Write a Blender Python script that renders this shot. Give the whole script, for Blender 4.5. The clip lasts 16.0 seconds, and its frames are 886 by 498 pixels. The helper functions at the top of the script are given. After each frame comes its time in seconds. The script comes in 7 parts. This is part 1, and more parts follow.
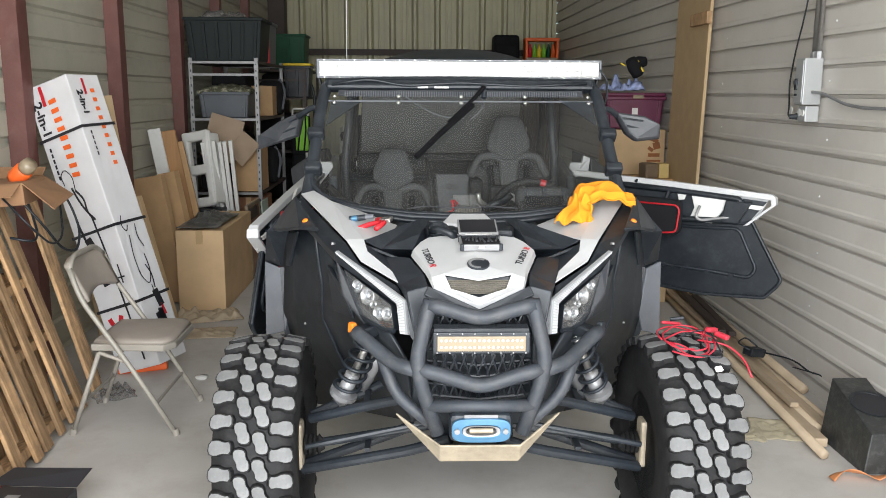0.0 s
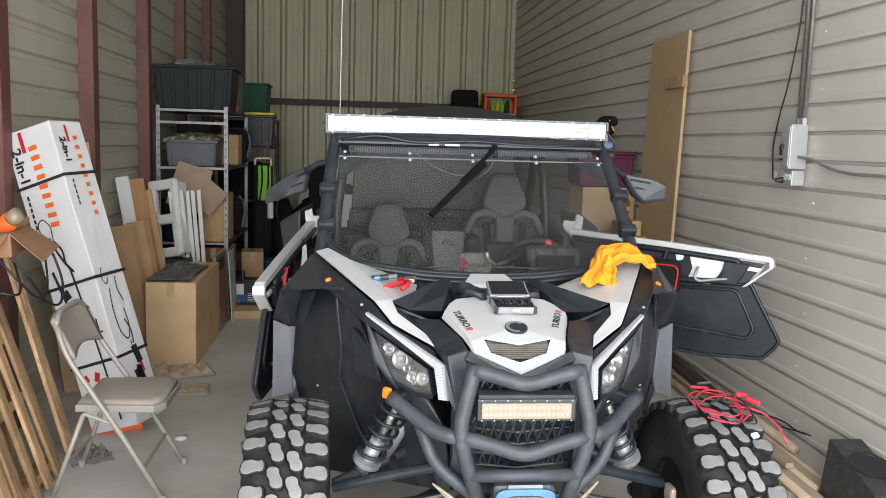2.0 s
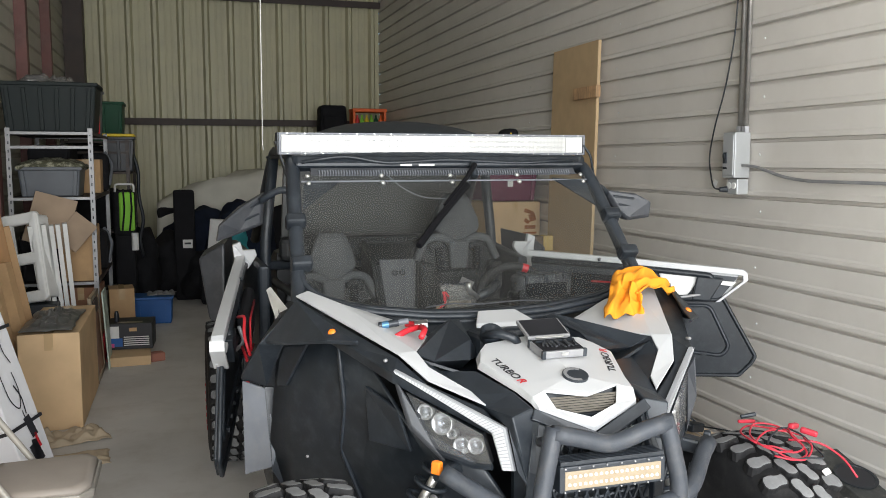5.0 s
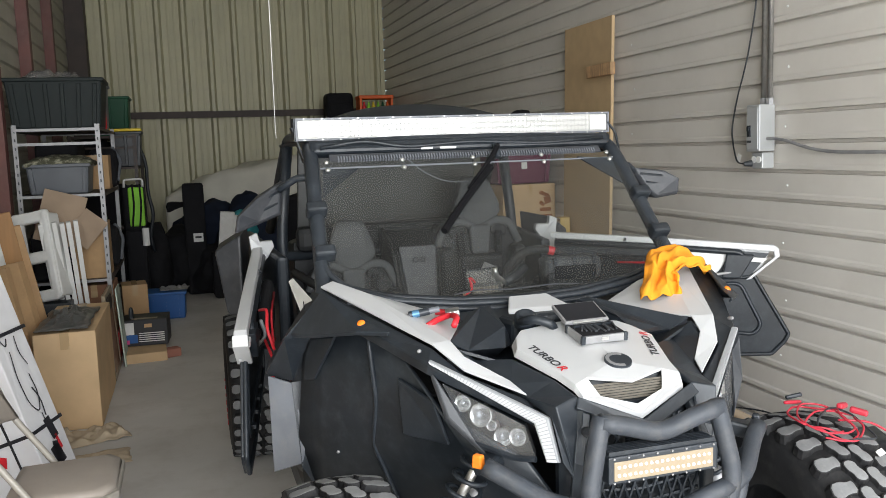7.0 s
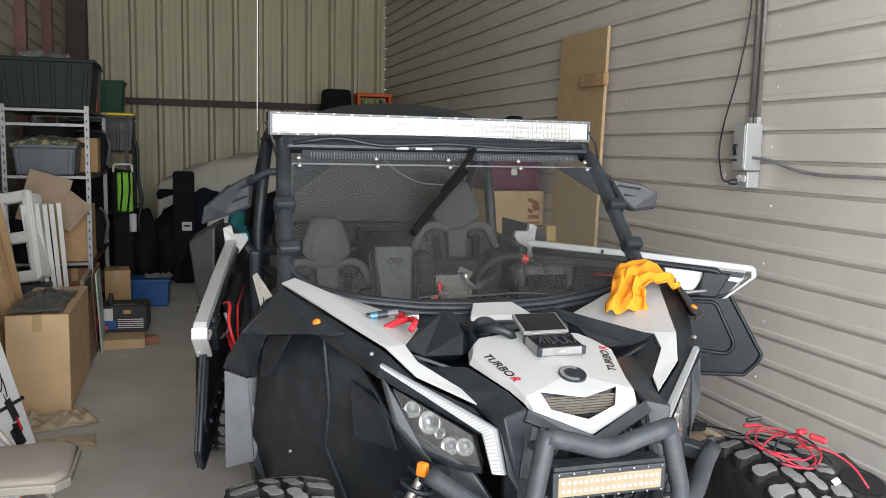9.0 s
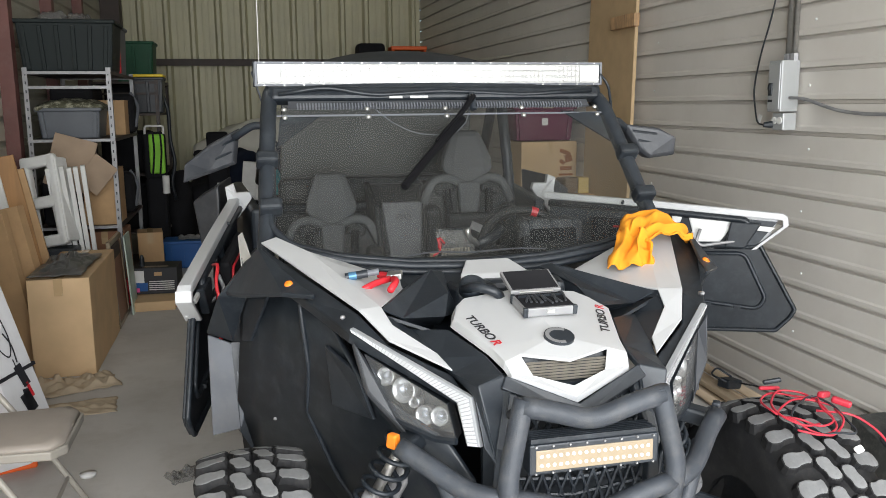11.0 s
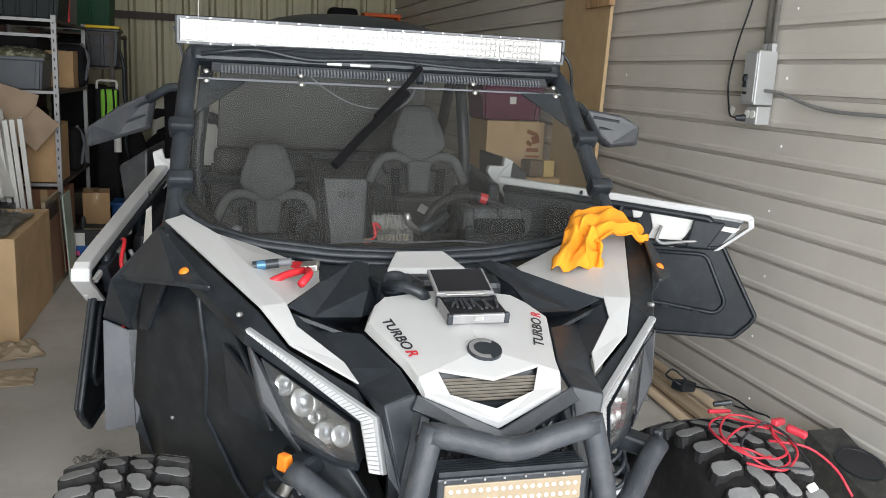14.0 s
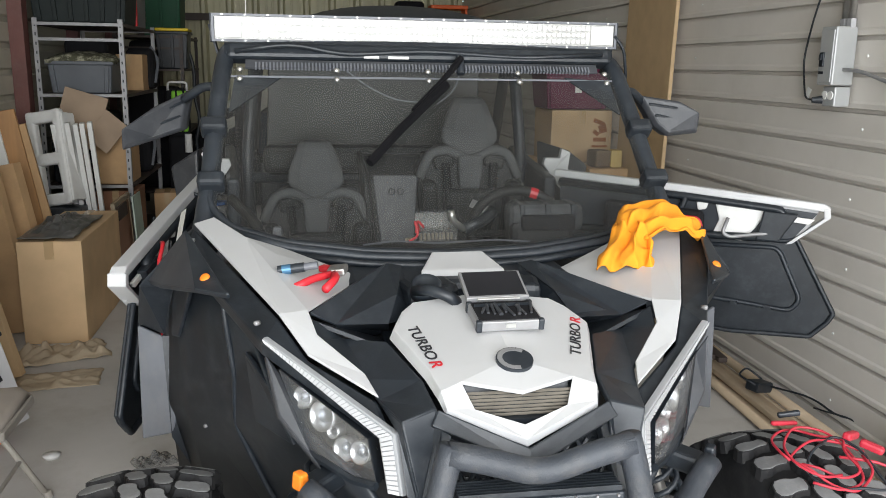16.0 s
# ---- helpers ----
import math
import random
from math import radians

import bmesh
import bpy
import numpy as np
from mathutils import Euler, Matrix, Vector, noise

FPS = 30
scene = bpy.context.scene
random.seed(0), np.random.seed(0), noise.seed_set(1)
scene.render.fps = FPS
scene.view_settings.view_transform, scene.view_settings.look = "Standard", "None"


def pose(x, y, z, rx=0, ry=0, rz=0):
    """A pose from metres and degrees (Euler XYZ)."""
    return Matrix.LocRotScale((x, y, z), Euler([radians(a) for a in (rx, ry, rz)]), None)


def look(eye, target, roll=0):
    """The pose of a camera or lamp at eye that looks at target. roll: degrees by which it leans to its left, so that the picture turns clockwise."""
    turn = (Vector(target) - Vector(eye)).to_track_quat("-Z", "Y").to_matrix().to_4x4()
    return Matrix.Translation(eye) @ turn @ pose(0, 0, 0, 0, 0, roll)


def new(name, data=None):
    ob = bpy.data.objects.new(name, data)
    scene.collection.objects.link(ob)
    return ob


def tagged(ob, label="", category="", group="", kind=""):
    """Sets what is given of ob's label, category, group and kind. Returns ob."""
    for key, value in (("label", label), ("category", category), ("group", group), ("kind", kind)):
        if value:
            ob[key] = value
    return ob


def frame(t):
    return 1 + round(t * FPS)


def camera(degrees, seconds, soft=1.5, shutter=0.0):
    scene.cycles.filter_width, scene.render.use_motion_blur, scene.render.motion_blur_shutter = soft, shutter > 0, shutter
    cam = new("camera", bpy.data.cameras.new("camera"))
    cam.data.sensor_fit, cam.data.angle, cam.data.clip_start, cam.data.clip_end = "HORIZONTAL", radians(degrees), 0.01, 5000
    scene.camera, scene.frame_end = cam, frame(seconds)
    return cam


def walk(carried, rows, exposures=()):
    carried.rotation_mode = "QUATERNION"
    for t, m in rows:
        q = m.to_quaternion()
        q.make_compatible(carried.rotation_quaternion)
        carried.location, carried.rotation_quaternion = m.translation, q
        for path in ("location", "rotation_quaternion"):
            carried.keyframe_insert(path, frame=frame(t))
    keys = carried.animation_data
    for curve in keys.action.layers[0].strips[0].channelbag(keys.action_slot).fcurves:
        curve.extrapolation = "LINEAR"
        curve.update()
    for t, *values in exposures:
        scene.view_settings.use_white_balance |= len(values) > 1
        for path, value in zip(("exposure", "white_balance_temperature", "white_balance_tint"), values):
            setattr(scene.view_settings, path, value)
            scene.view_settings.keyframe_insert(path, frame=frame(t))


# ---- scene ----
cam = camera(55.8, 16.0, soft=0.9)
METRES, EYE, TILT, LEAN, TURN = 2.32, 1.6, 0.0, 0.0, -1.8
ROWS = [
    (0.0, 0.0, 0.0, 0.0, 0.06, -10.63, -0.3),
    (0.5, 0.0009, 0.0003, 0.0014, 0.45, -9.6, -0.38),
    (1.0, -0.0199, 0.0094, 0.0023, 0.83, -9.19, -0.99),
    (1.5, -0.0805, 0.0164, 0.0065, -0.7, -7.89, -1.86),
    (2.0, -0.1368, 0.0314, 0.0107, -4.18, -7.17, -1.7),
    (2.5, -0.1653, 0.0942, 0.0045, -4.91, -7.3, -1.61),
    (3.0, -0.204, 0.1768, 0.0103, -5.79, -5.61, -1.62),
    (3.5, -0.2878, 0.2098, 0.0131, -10.03, -5.09, -2.09),
    (4.0, -0.3468, 0.2151, 0.018, -14.0, -4.91, -2.37),
    (6.5, -0.3573, 0.3056, 0.0076, -15.17, -6.99, 1.74),
    (7.0, -0.3679, 0.2998, 0.0089, -15.3, -6.94, 1.91),
    (7.5, -0.375, 0.2934, 0.0094, -16.83, -6.98, 0.43),
    (8.0, -0.3765, 0.2879, 0.0123, -17.39, -6.5, -0.98),
    (10.5, -0.2253, 0.3488, -0.0011, -11.7, -8.79, 0.09),
    (11.0, -0.2256, 0.3559, -0.0023, -11.7, -9.84, 0.51),
    (11.5, -0.2204, 0.3483, -0.0043, -11.69, -10.48, 0.65),
    (12.0, -0.2156, 0.3484, -0.0066, -11.54, -10.47, 0.15),
    (12.5, -0.2132, 0.3619, -0.0089, -11.65, -10.96, 0.65),
    (13.0, -0.2189, 0.4055, -0.0068, -13.71, -12.45, -0.21),
    (13.5, -0.216, 0.4348, -0.0041, -16.18, -12.24, -0.97),
    (14.0, -0.1547, 0.4535, -0.0002, -13.02, -11.65, -2.85),
    (14.5, -0.1124, 0.4629, 0.0001, -10.36, -11.9, -2.18),
    (15.0, -0.1022, 0.4701, 0.0006, -8.77, -12.37, -0.75),
    (15.5, -0.1029, 0.4831, 0.0047, -7.96, -12.08, -0.72),
    (16.0, -0.1003, 0.4962, -0.0007, -7.94, -12.35, -0.9),
]
walk(cam, [(t, pose(0, 0, EYE, TILT, LEAN, TURN) @ pose(METRES * x, METRES * y, METRES * z, 90 + pitch, roll, yaw)) for t, x, y, z, yaw, pitch, roll in ROWS], exposures=[(0, 0.03), (4, 0.04), (8, 0.04), (10.5, 0), (12, 0), (14, -0.07), (16, -0.08)])

# world, sun and the light of the open doorway
world = bpy.data.worlds.new("sky")
scene.world = world
world.use_nodes = True
wn = world.node_tree.nodes
sky = wn.new("ShaderNodeTexSky")
sky.sky_type, sky.sun_disc = "NISHITA", False
sky.sun_elevation, sky.sun_rotation = radians(48), radians(160)
world.node_tree.links.new(sky.outputs[0], wn["Background"].inputs[0])
wn["Background"].inputs[1].default_value = 0.12
sun = new("sun", bpy.data.lights.new("sun", "SUN"))
sun.data.energy, sun.data.angle, sun.data.color = 1.2, radians(12), (1.0, 0.95, 0.88)
sun.matrix_world = look((2, -6, 8), (1, -2, 0))
door_light = new("doorway_light", bpy.data.lights.new("doorway_light", "AREA"))
door_light.data.shape, door_light.data.size, door_light.data.size_y = "RECTANGLE", 3.9, 3.4
door_light.data.energy, door_light.data.color = 410, (0.965, 0.985, 1.0)
door_light.matrix_world = look((0, -0.95, 1.95), (0, 6, 1.7))


# ---- materials ----
def mat(name, col, rough=0.5, metal=0.0, var=0.15, scale=6.0, bump=0.08, bscale=90.0, dirt=None, dirt_amt=0.0,
        stretch=(1, 1, 1), coat=0.0, rand=0.0, spec=0.5):
    m = bpy.data.materials.new(name)
    m.use_nodes = True
    nt = m.node_tree
    n, l = nt.nodes, nt.links
    b = n["Principled BSDF"]
    b.inputs["Metallic"].default_value = metal
    b.inputs["Coat Weight"].default_value = coat
    b.inputs["Specular IOR Level"].default_value = spec
    tc = n.new("ShaderNodeTexCoord")
    mp = n.new("ShaderNodeMapping")
    mp.inputs["Scale"].default_value = stretch
    l.new(tc.outputs["Object"], mp.inputs[0])
    n1 = n.new("ShaderNodeTexNoise")
    n1.inputs["Scale"].default_value, n1.inputs["Detail"].default_value = scale, 6
    l.new(mp.outputs[0], n1.inputs["Vector"])
    ramp = n.new("ShaderNodeValToRGB")
    c = Vector(col)
    ramp.color_ramp.elements[0].position, ramp.color_ramp.elements[1].position = 0.3, 0.7
    ramp.color_ramp.elements[0].color = (*(c * (1 - var)), 1)
    ramp.color_ramp.elements[1].color = (*[min(1, v * (1 + var)) for v in c], 1)
    l.new(n1.outputs[0], ramp.inputs[0])
    out = ramp.outputs[0]
    n2 = n.new("ShaderNodeTexNoise")
    n2.inputs["Scale"].default_value, n2.inputs["Detail"].default_value = bscale, 4
    l.new(mp.outputs[0], n2.inputs["Vector"])
    if dirt:
        n3 = n.new("ShaderNodeTexNoise")
        n3.inputs["Scale"].default_value, n3.inputs["Detail"].default_value = scale * 2.7, 9
        n3.inputs["Roughness"].default_value = 0.7
        l.new(tc.outputs["Object"], n3.inputs["Vector"])
        r3 = n.new("ShaderNodeValToRGB")
        r3.color_ramp.elements[0].position, r3.color_ramp.elements[1].position = 0.48, 0.72
        l.new(n3.outputs[0], r3.inputs[0])
        mm = n.new("ShaderNodeMath")
        mm.operation = "MULTIPLY"
        mm.inputs[1].default_value = dirt_amt
        l.new(r3.outputs[0], mm.inputs[0])
        mx = n.new("ShaderNodeMixRGB")
        mx.inputs[2].default_value = (*dirt, 1)
        l.new(mm.outputs[0], mx.inputs[0])
        l.new(out, mx.inputs[1])
        out = mx.outputs[0]
    if rand:
        oi = n.new("ShaderNodeObjectInfo")
        mr = n.new("ShaderNodeMapRange")
        mr.inputs["To Min"].default_value, mr.inputs["To Max"].default_value = 1 - rand, 1 + rand
        l.new(oi.outputs["Random"], mr.inputs[0])
        hs = n.new("ShaderNodeHueSaturation")
        l.new(mr.outputs[0], hs.inputs["Value"])
        l.new(out, hs.inputs["Color"])
        out = hs.outputs[0]
    l.new(out, b.inputs["Base Color"])
    rr = n.new("ShaderNodeMapRange")
    rr.inputs["To Min"].default_value, rr.inputs["To Max"].default_value = max(0.02, rough - 0.08), min(1, rough + 0.1)
    l.new(n1.outputs[0], rr.inputs[0])
    l.new(rr.outputs[0], b.inputs["Roughness"])
    if bump:
        bp = n.new("ShaderNodeBump")
        bp.inputs["Strength"].default_value, bp.inputs["Distance"].default_value = bump, 0.004
        l.new(n2.outputs[0], bp.inputs["Height"])
        l.new(bp.outputs[0], b.inputs["Normal"])
    return m


def pane_mat(name, tint, gloss=0.03, refl=0.9, dust_haze=0.0, base=0.035):
    m = bpy.data.materials.new(name)
    m.use_nodes = True
    n, l = m.node_tree.nodes, m.node_tree.links
    n.remove(n["Principled BSDF"])
    tr, gl, mx, fr = n.new("ShaderNodeBsdfTransparent"), n.new("ShaderNodeBsdfGlossy"), n.new("ShaderNodeMixShader"), n.new("ShaderNodeMath")
    lw, ad = n.new("ShaderNodeLayerWeight"), n.new("ShaderNodeMath")
    fr.operation, ad.operation = "POWER", "MULTIPLY_ADD"
    fr.inputs[1].default_value, ad.inputs[1].default_value, ad.inputs[2].default_value = 4.0, 0.8, base
    lw.inputs[0].default_value = 0.5
    tr.inputs[0].default_value = (*tint, 1)
    gl.inputs["Color"].default_value = (refl, refl, refl, 1)
    gl.inputs["Roughness"].default_value = gloss
    l.new(lw.outputs["Facing"], fr.inputs[0])
    l.new(fr.outputs[0], ad.inputs[0])
    l.new(ad.outputs[0], mx.inputs[0])
    l.new(tr.outputs[0], mx.inputs[1])
    l.new(gl.outputs[0], mx.inputs[2])
    out = mx
    # pale diffuse layer: dust, and on the windscreen reflection haze as well
    if dust_haze:
        df, m2, tx, rp, tc = n.new("ShaderNodeBsdfDiffuse"), n.new("ShaderNodeMixShader"), n.new("ShaderNodeTexNoise"), n.new("ShaderNodeMapRange"), n.new("ShaderNodeTexCoord")
        df.inputs[0].default_value = (0.55, 0.54, 0.52, 1)
        tx.inputs["Scale"].default_value, tx.inputs["Detail"].default_value = 5.0, 8
        rp.inputs["From Min"].default_value, rp.inputs["From Max"].default_value = 0.3, 0.75
        rp.inputs["To Min"].default_value, rp.inputs["To Max"].default_value = dust_haze * 0.6, dust_haze * 1.7
        l.new(tc.outputs["Object"], tx.inputs["Vector"])
        l.new(tx.outputs[0], rp.inputs[0])
        l.new(rp.outputs[0], m2.inputs[0])
        l.new(mx.outputs[0], m2.inputs[1])
        l.new(df.outputs[0], m2.inputs[2])
        out = m2
    l.new(out.outputs[0], n["Material Output"].inputs[0])
    return m


M_CONC = mat("concrete", (0.55, 0.53, 0.50), 0.62, var=0.14, scale=1.3, bump=0.12, bscale=45, dirt=(0.34, 0.305, 0.26), dirt_amt=0.4)
M_ASPH = mat("outside_gravel", (0.30, 0.28, 0.26), 0.9, var=0.2, scale=3, bump=0.3, bscale=30)
M_WALLR = mat("grey_wall_panel", (0.64, 0.61, 0.565), 0.45, metal=0.0, var=0.07, scale=1.2, bump=0.03, bscale=14, dirt=(0.50, 0.465, 0.41), dirt_amt=0.25, coat=0.1)
M_WALLL = mat("olive_wall_panel", (0.46, 0.445, 0.365), 0.5, var=0.08, scale=1.5, bump=0.03, bscale=20, dirt=(0.28, 0.27, 0.23), dirt_amt=0.35)
M_WALLB = mat("beige_back_panel", (0.50, 0.475, 0.315), 0.45, var=0.06, scale=1.5, bump=0.02, bscale=20, dirt=(0.36, 0.34, 0.28), dirt_amt=0.3)
M_ROOF = mat("roof_panel", (0.45, 0.44, 0.42), 0.6, var=0.08)
M_RUST = mat("red_oxide_primer", (0.135, 0.052, 0.044), 0.55, var=0.22, scale=4, bump=0.06, dirt=(0.20, 0.12, 0.10), dirt_amt=0.35)
M_DARKSTEEL = mat("brown_steel", (0.055, 0.04, 0.034), 0.6, var=0.2)
M_BLACK = mat("black_plastic", (0.0115, 0.0152, 0.0200), 0.42, var=0.25, scale=9, bump=0.06, bscale=260, dirt=(0.054, 0.062, 0.070), dirt_amt=0.40, spec=0.5)
M_BLACK2 = mat("satin_black_plastic", (0.0165, 0.0212, 0.0275), 0.42, var=0.2, scale=7, bump=0.05, bscale=300, dirt=(0.066, 0.075, 0.084), dirt_amt=0.32)
M_TRAY = mat("led_tray_silver", (0.55, 0.55, 0.53), 0.5, metal=0.1, var=0.08, scale=20, bump=0.0)
M_MIRROR = mat("charcoal_plastic", (0.040, 0.043, 0.049), 0.45, var=0.2, scale=8, bump=0.03, dirt=(0.10, 0.10, 0.10), dirt_amt=0.35)
M_BOWL = mat("lamp_bowl_silver", (0.12, 0.125, 0.13), 0.35, metal=0.5, var=0.1)
M_GREYP = mat("grey_plastic", (0.125, 0.134, 0.152), 0.5, var=0.12, scale=8, bump=0.03, dirt=(0.20, 0.195, 0.185), dirt_amt=0.3)
M_WHITE = mat("white_body_plastic", (0.525, 0.532, 0.54), 0.38, var=0.02, scale=4, bump=0.0, coat=0.15, dirt=(0.48, 0.47, 0.45), dirt_amt=0.2)
M_WHITE2 = mat("white_matt_plastic", (0.72, 0.72, 0.70), 0.5, var=0.04, bump=0.02, dirt=(0.5, 0.48, 0.44), dirt_amt=0.3)
M_BAR = mat("textured_powder_coat", (0.036, 0.042, 0.052), 0.5, var=0.15, scale=10, bump=0.25, bscale=420, dirt=(0.12, 0.115, 0.105), dirt_amt=0.35)
M_RUBBER = mat("tyre_rubber", (0.014, 0.014, 0.015), 0.62, var=0.3, scale=12, bump=0.08, dirt=(0.05, 0.048, 0.045), dirt_amt=0.4, spec=0.25)
M_LUG = mat("dusty_tread", (0.175, 0.178, 0.18), 0.85, var=0.3, scale=22, bump=0.15, dirt=(0.12, 0.118, 0.112), dirt_amt=0.6, rand=0.12)
M_STEEL = mat("bare_metal", (0.50, 0.49, 0.47), 0.38, metal=0.9, var=0.12, scale=14, dirt=(0.22, 0.20, 0.17), dirt_amt=0.4)
M_GALV = mat("galvanised_steel", (0.29, 0.29, 0.295), 0.42, metal=0.35, var=0.14, scale=18, bump=0.02)
M_CHROME = mat("reflector", (0.55, 0.55, 0.53), 0.32, metal=0.9, var=0.03, bump=0.0)
M_EBOX = mat("grey_enamel_box", (0.40, 0.41, 0.41), 0.4, metal=0.2, var=0.06, bump=0.02)
M_CARD = mat("cardboard", (0.50, 0.32, 0.165), 0.85, var=0.1, scale=5, bump=0.05, stretch=(1, 1, 1), dirt=(0.35, 0.23, 0.12), dirt_amt=0.3, rand=0.08)
M_CARD2 = mat("pale_cardboard", (0.60, 0.42, 0.24), 0.85, var=0.1, scale=5, bump=0.05, rand=0.08)
M_TAPE = mat("packing_tape", (0.50, 0.35, 0.19), 0.25, var=0.05, bump=0.0)
M_WOOD = mat("rough_pine", (0.40, 0.25, 0.13), 0.78, var=0.5, scale=5, bump=0.2, bscale=70, stretch=(6, 6, 0.7), dirt=(0.17, 0.105, 0.06), dirt_amt=0.6, rand=0.25)
M_PLY = mat("particle_board", (0.50, 0.36, 0.205), 0.7, var=0.08, scale=9, bump=0.08, bscale=200)
M_PIPE = mat("tan_moulding", (0.46, 0.36, 0.25), 0.55, var=0.12, scale=5, bump=0.05, rand=0.12)
M_PAPER = mat("white_carton_print", (0.66, 0.655, 0.665), 0.55, var=0.04, scale=6, bump=0.03, dirt=(0.6, 0.58, 0.54), dirt_amt=0.25)
M_ORANGE = mat("orange_ink", (0.80, 0.13, 0.02), 0.5, var=0.06)
M_BLACKINK = mat("black_ink", (0.02, 0.02, 0.024), 0.5, var=0.1)
M_RED = mat("red_plastic", (0.55, 0.02, 0.03), 0.4, var=0.1)
M_LEAD = mat("faded_red_insulation", (0.46, 0.025, 0.045), 0.45, var=0.12)
M_FIN = mat("dusty_radiator_fin", (0.165, 0.15, 0.125), 0.6, var=0.2, scale=30)
M_AMBER = mat("amber_lens", (0.85, 0.22, 0.02), 0.2, var=0.05, bump=0)
M_CLOTH = mat("orange_cloth", (0.76, 0.285, 0.012), 0.9, var=0.1, scale=12, bump=0.25, bscale=320)
M_TAN = mat("beige_vinyl", (0.33, 0.29, 0.25), 0.55, var=0.08, scale=8, bump=0.1, bscale=350)
M_TANMETAL = mat("beige_painted_steel", (0.33, 0.305, 0.265), 0.42, var=0.08, metal=0.1)
M_SEAT = mat("grey_seat_fabric", (0.085, 0.089, 0.093), 0.8, var=0.12, scale=8, bump=0.0, spec=0.25)
M_SEATB = mat("black_seat_vinyl", (0.018, 0.019, 0.020), 0.55, var=0.15, bump=0.0, spec=0.3)
M_CREAM = mat("cream_led_lens", (0.27, 0.215, 0.145), 0.3, var=0.06, scale=30, bump=0.02)
M_BLUE = mat("blue_anodised", (0.07, 0.18, 0.30), 0.35, metal=0.4, var=0.08)
M_SKID = mat("dusty_aluminium", (0.45, 0.385, 0.29), 0.55, metal=0.4, var=0.22, scale=9, bump=0.06, dirt=(0.24, 0.20, 0.15), dirt_amt=0.5)
M_DKGREEN = mat("dark_green_plastic", (0.010, 0.070, 0.034), 0.5, var=0.1, spec=0.25)
M_TOTE = mat("slate_tote_plastic", (0.018, 0.024, 0.024), 0.55, var=0.12, spec=0.2)
M_PURPLE = mat("burgundy_plastic", (0.115, 0.018, 0.05), 0.35, var=0.1)
M_NAVY = mat("navy_fabric", (0.012, 0.018, 0.035), 0.85, var=0.3, bump=0.2, spec=0.25)
M_BLKFAB = mat("black_fabric", (0.012, 0.012, 0.014), 0.85, var=0.3, bump=0.04, spec=0.25)
M_TARP = mat("off_white_cover", (0.66, 0.64, 0.56), 0.8, var=0.08, scale=4, bump=0.15)
M_LIME = mat("lime_fabric", (0.25, 0.60, 0.05), 0.7, var=0.1)
M_TEAL = mat("teal_fabric", (0.03, 0.25, 0.28), 0.75, var=0.1)
M_BLUEP = mat("blue_plastic", (0.015, 0.10, 0.33), 0.4, var=0.1)
M_YELLOW = mat("yellow_plastic", (0.80, 0.60, 0.03), 0.4, var=0.05)
M_CAMO = mat("camouflage_fabric", (0.07, 0.07, 0.04), 0.85, var=0.6, scale=8, bump=0.1, dirt=(0.55, 0.53, 0.40), dirt_amt=1.0)
# windscreen: part of its pale layer stands for reflected daylight, the rest is dust
M_GLASS = pane_mat("clear_polycarbonate", (0.86, 0.87, 0.86), dust_haze=0.0145, base=0.008)
M_LENS = pane_mat("clear_lens", (0.88, 0.89, 0.91), 0.06)
M_HAZE = pane_mat("hazy_lamp_cover", (0.88, 0.89, 0.91), 0.05, dust_haze=0.05)
M_DRLB = mat("running_light_back", (0.30, 0.31, 0.32), 0.3, var=0.1)
M_WIPER = mat("wiper_black", (0.006, 0.006, 0.007), 0.7, var=0.2, spec=0.1)
M_DRL = mat("running_light_glass", (0.52, 0.53, 0.545), 0.2, var=0.06, scale=30, bump=0.0, coat=0.3)
M_BARLENS = pane_mat("bar_lens", (0.92, 0.92, 0.92), 0.1, base=0.01)
M_FILM = pane_mat("clear_film", (0.82, 0.82, 0.82), 0.2, dust_haze=0.12)


# ---- mesh helpers ----
def part(name, bm, material, parent=None, label="", smooth=False, bevel=0.0, solid=0.0, seg=2):
    bmesh.ops.recalc_face_normals(bm, faces=bm.faces)
    if solid and sum(f.normal.z * f.calc_area() for f in bm.faces) < 0:
        bmesh.ops.reverse_faces(bm, faces=bm.faces)
    me = bpy.data.meshes.new(name)
    bm.to_mesh(me)
    bm.free()
    for m in (material if isinstance(material, (list, tuple)) else [material]):
        me.materials.append(m)
    if smooth:
        for p in me.polygons:
            p.use_smooth = True
    ob = new(name, me)
    ob.parent = parent
    if label:
        ob["label"] = label
    if solid:
        md = ob.modifiers.new("solid", "SOLIDIFY")
        md.thickness, md.offset = solid, -1
    if bevel:
        md = ob.modifiers.new("bevel", "BEVEL")
        md.width, md.segments, md.limit_method, md.angle_limit = bevel, seg, "ANGLE", radians(28)
        md.harden_normals = False
    return ob


def thing(name, m, label, category, group="", kind=""):
    e = new(name)
    e.empty_display_size = 0.1
    e.matrix_basis = m
    return tagged(e, label, category, group, kind)


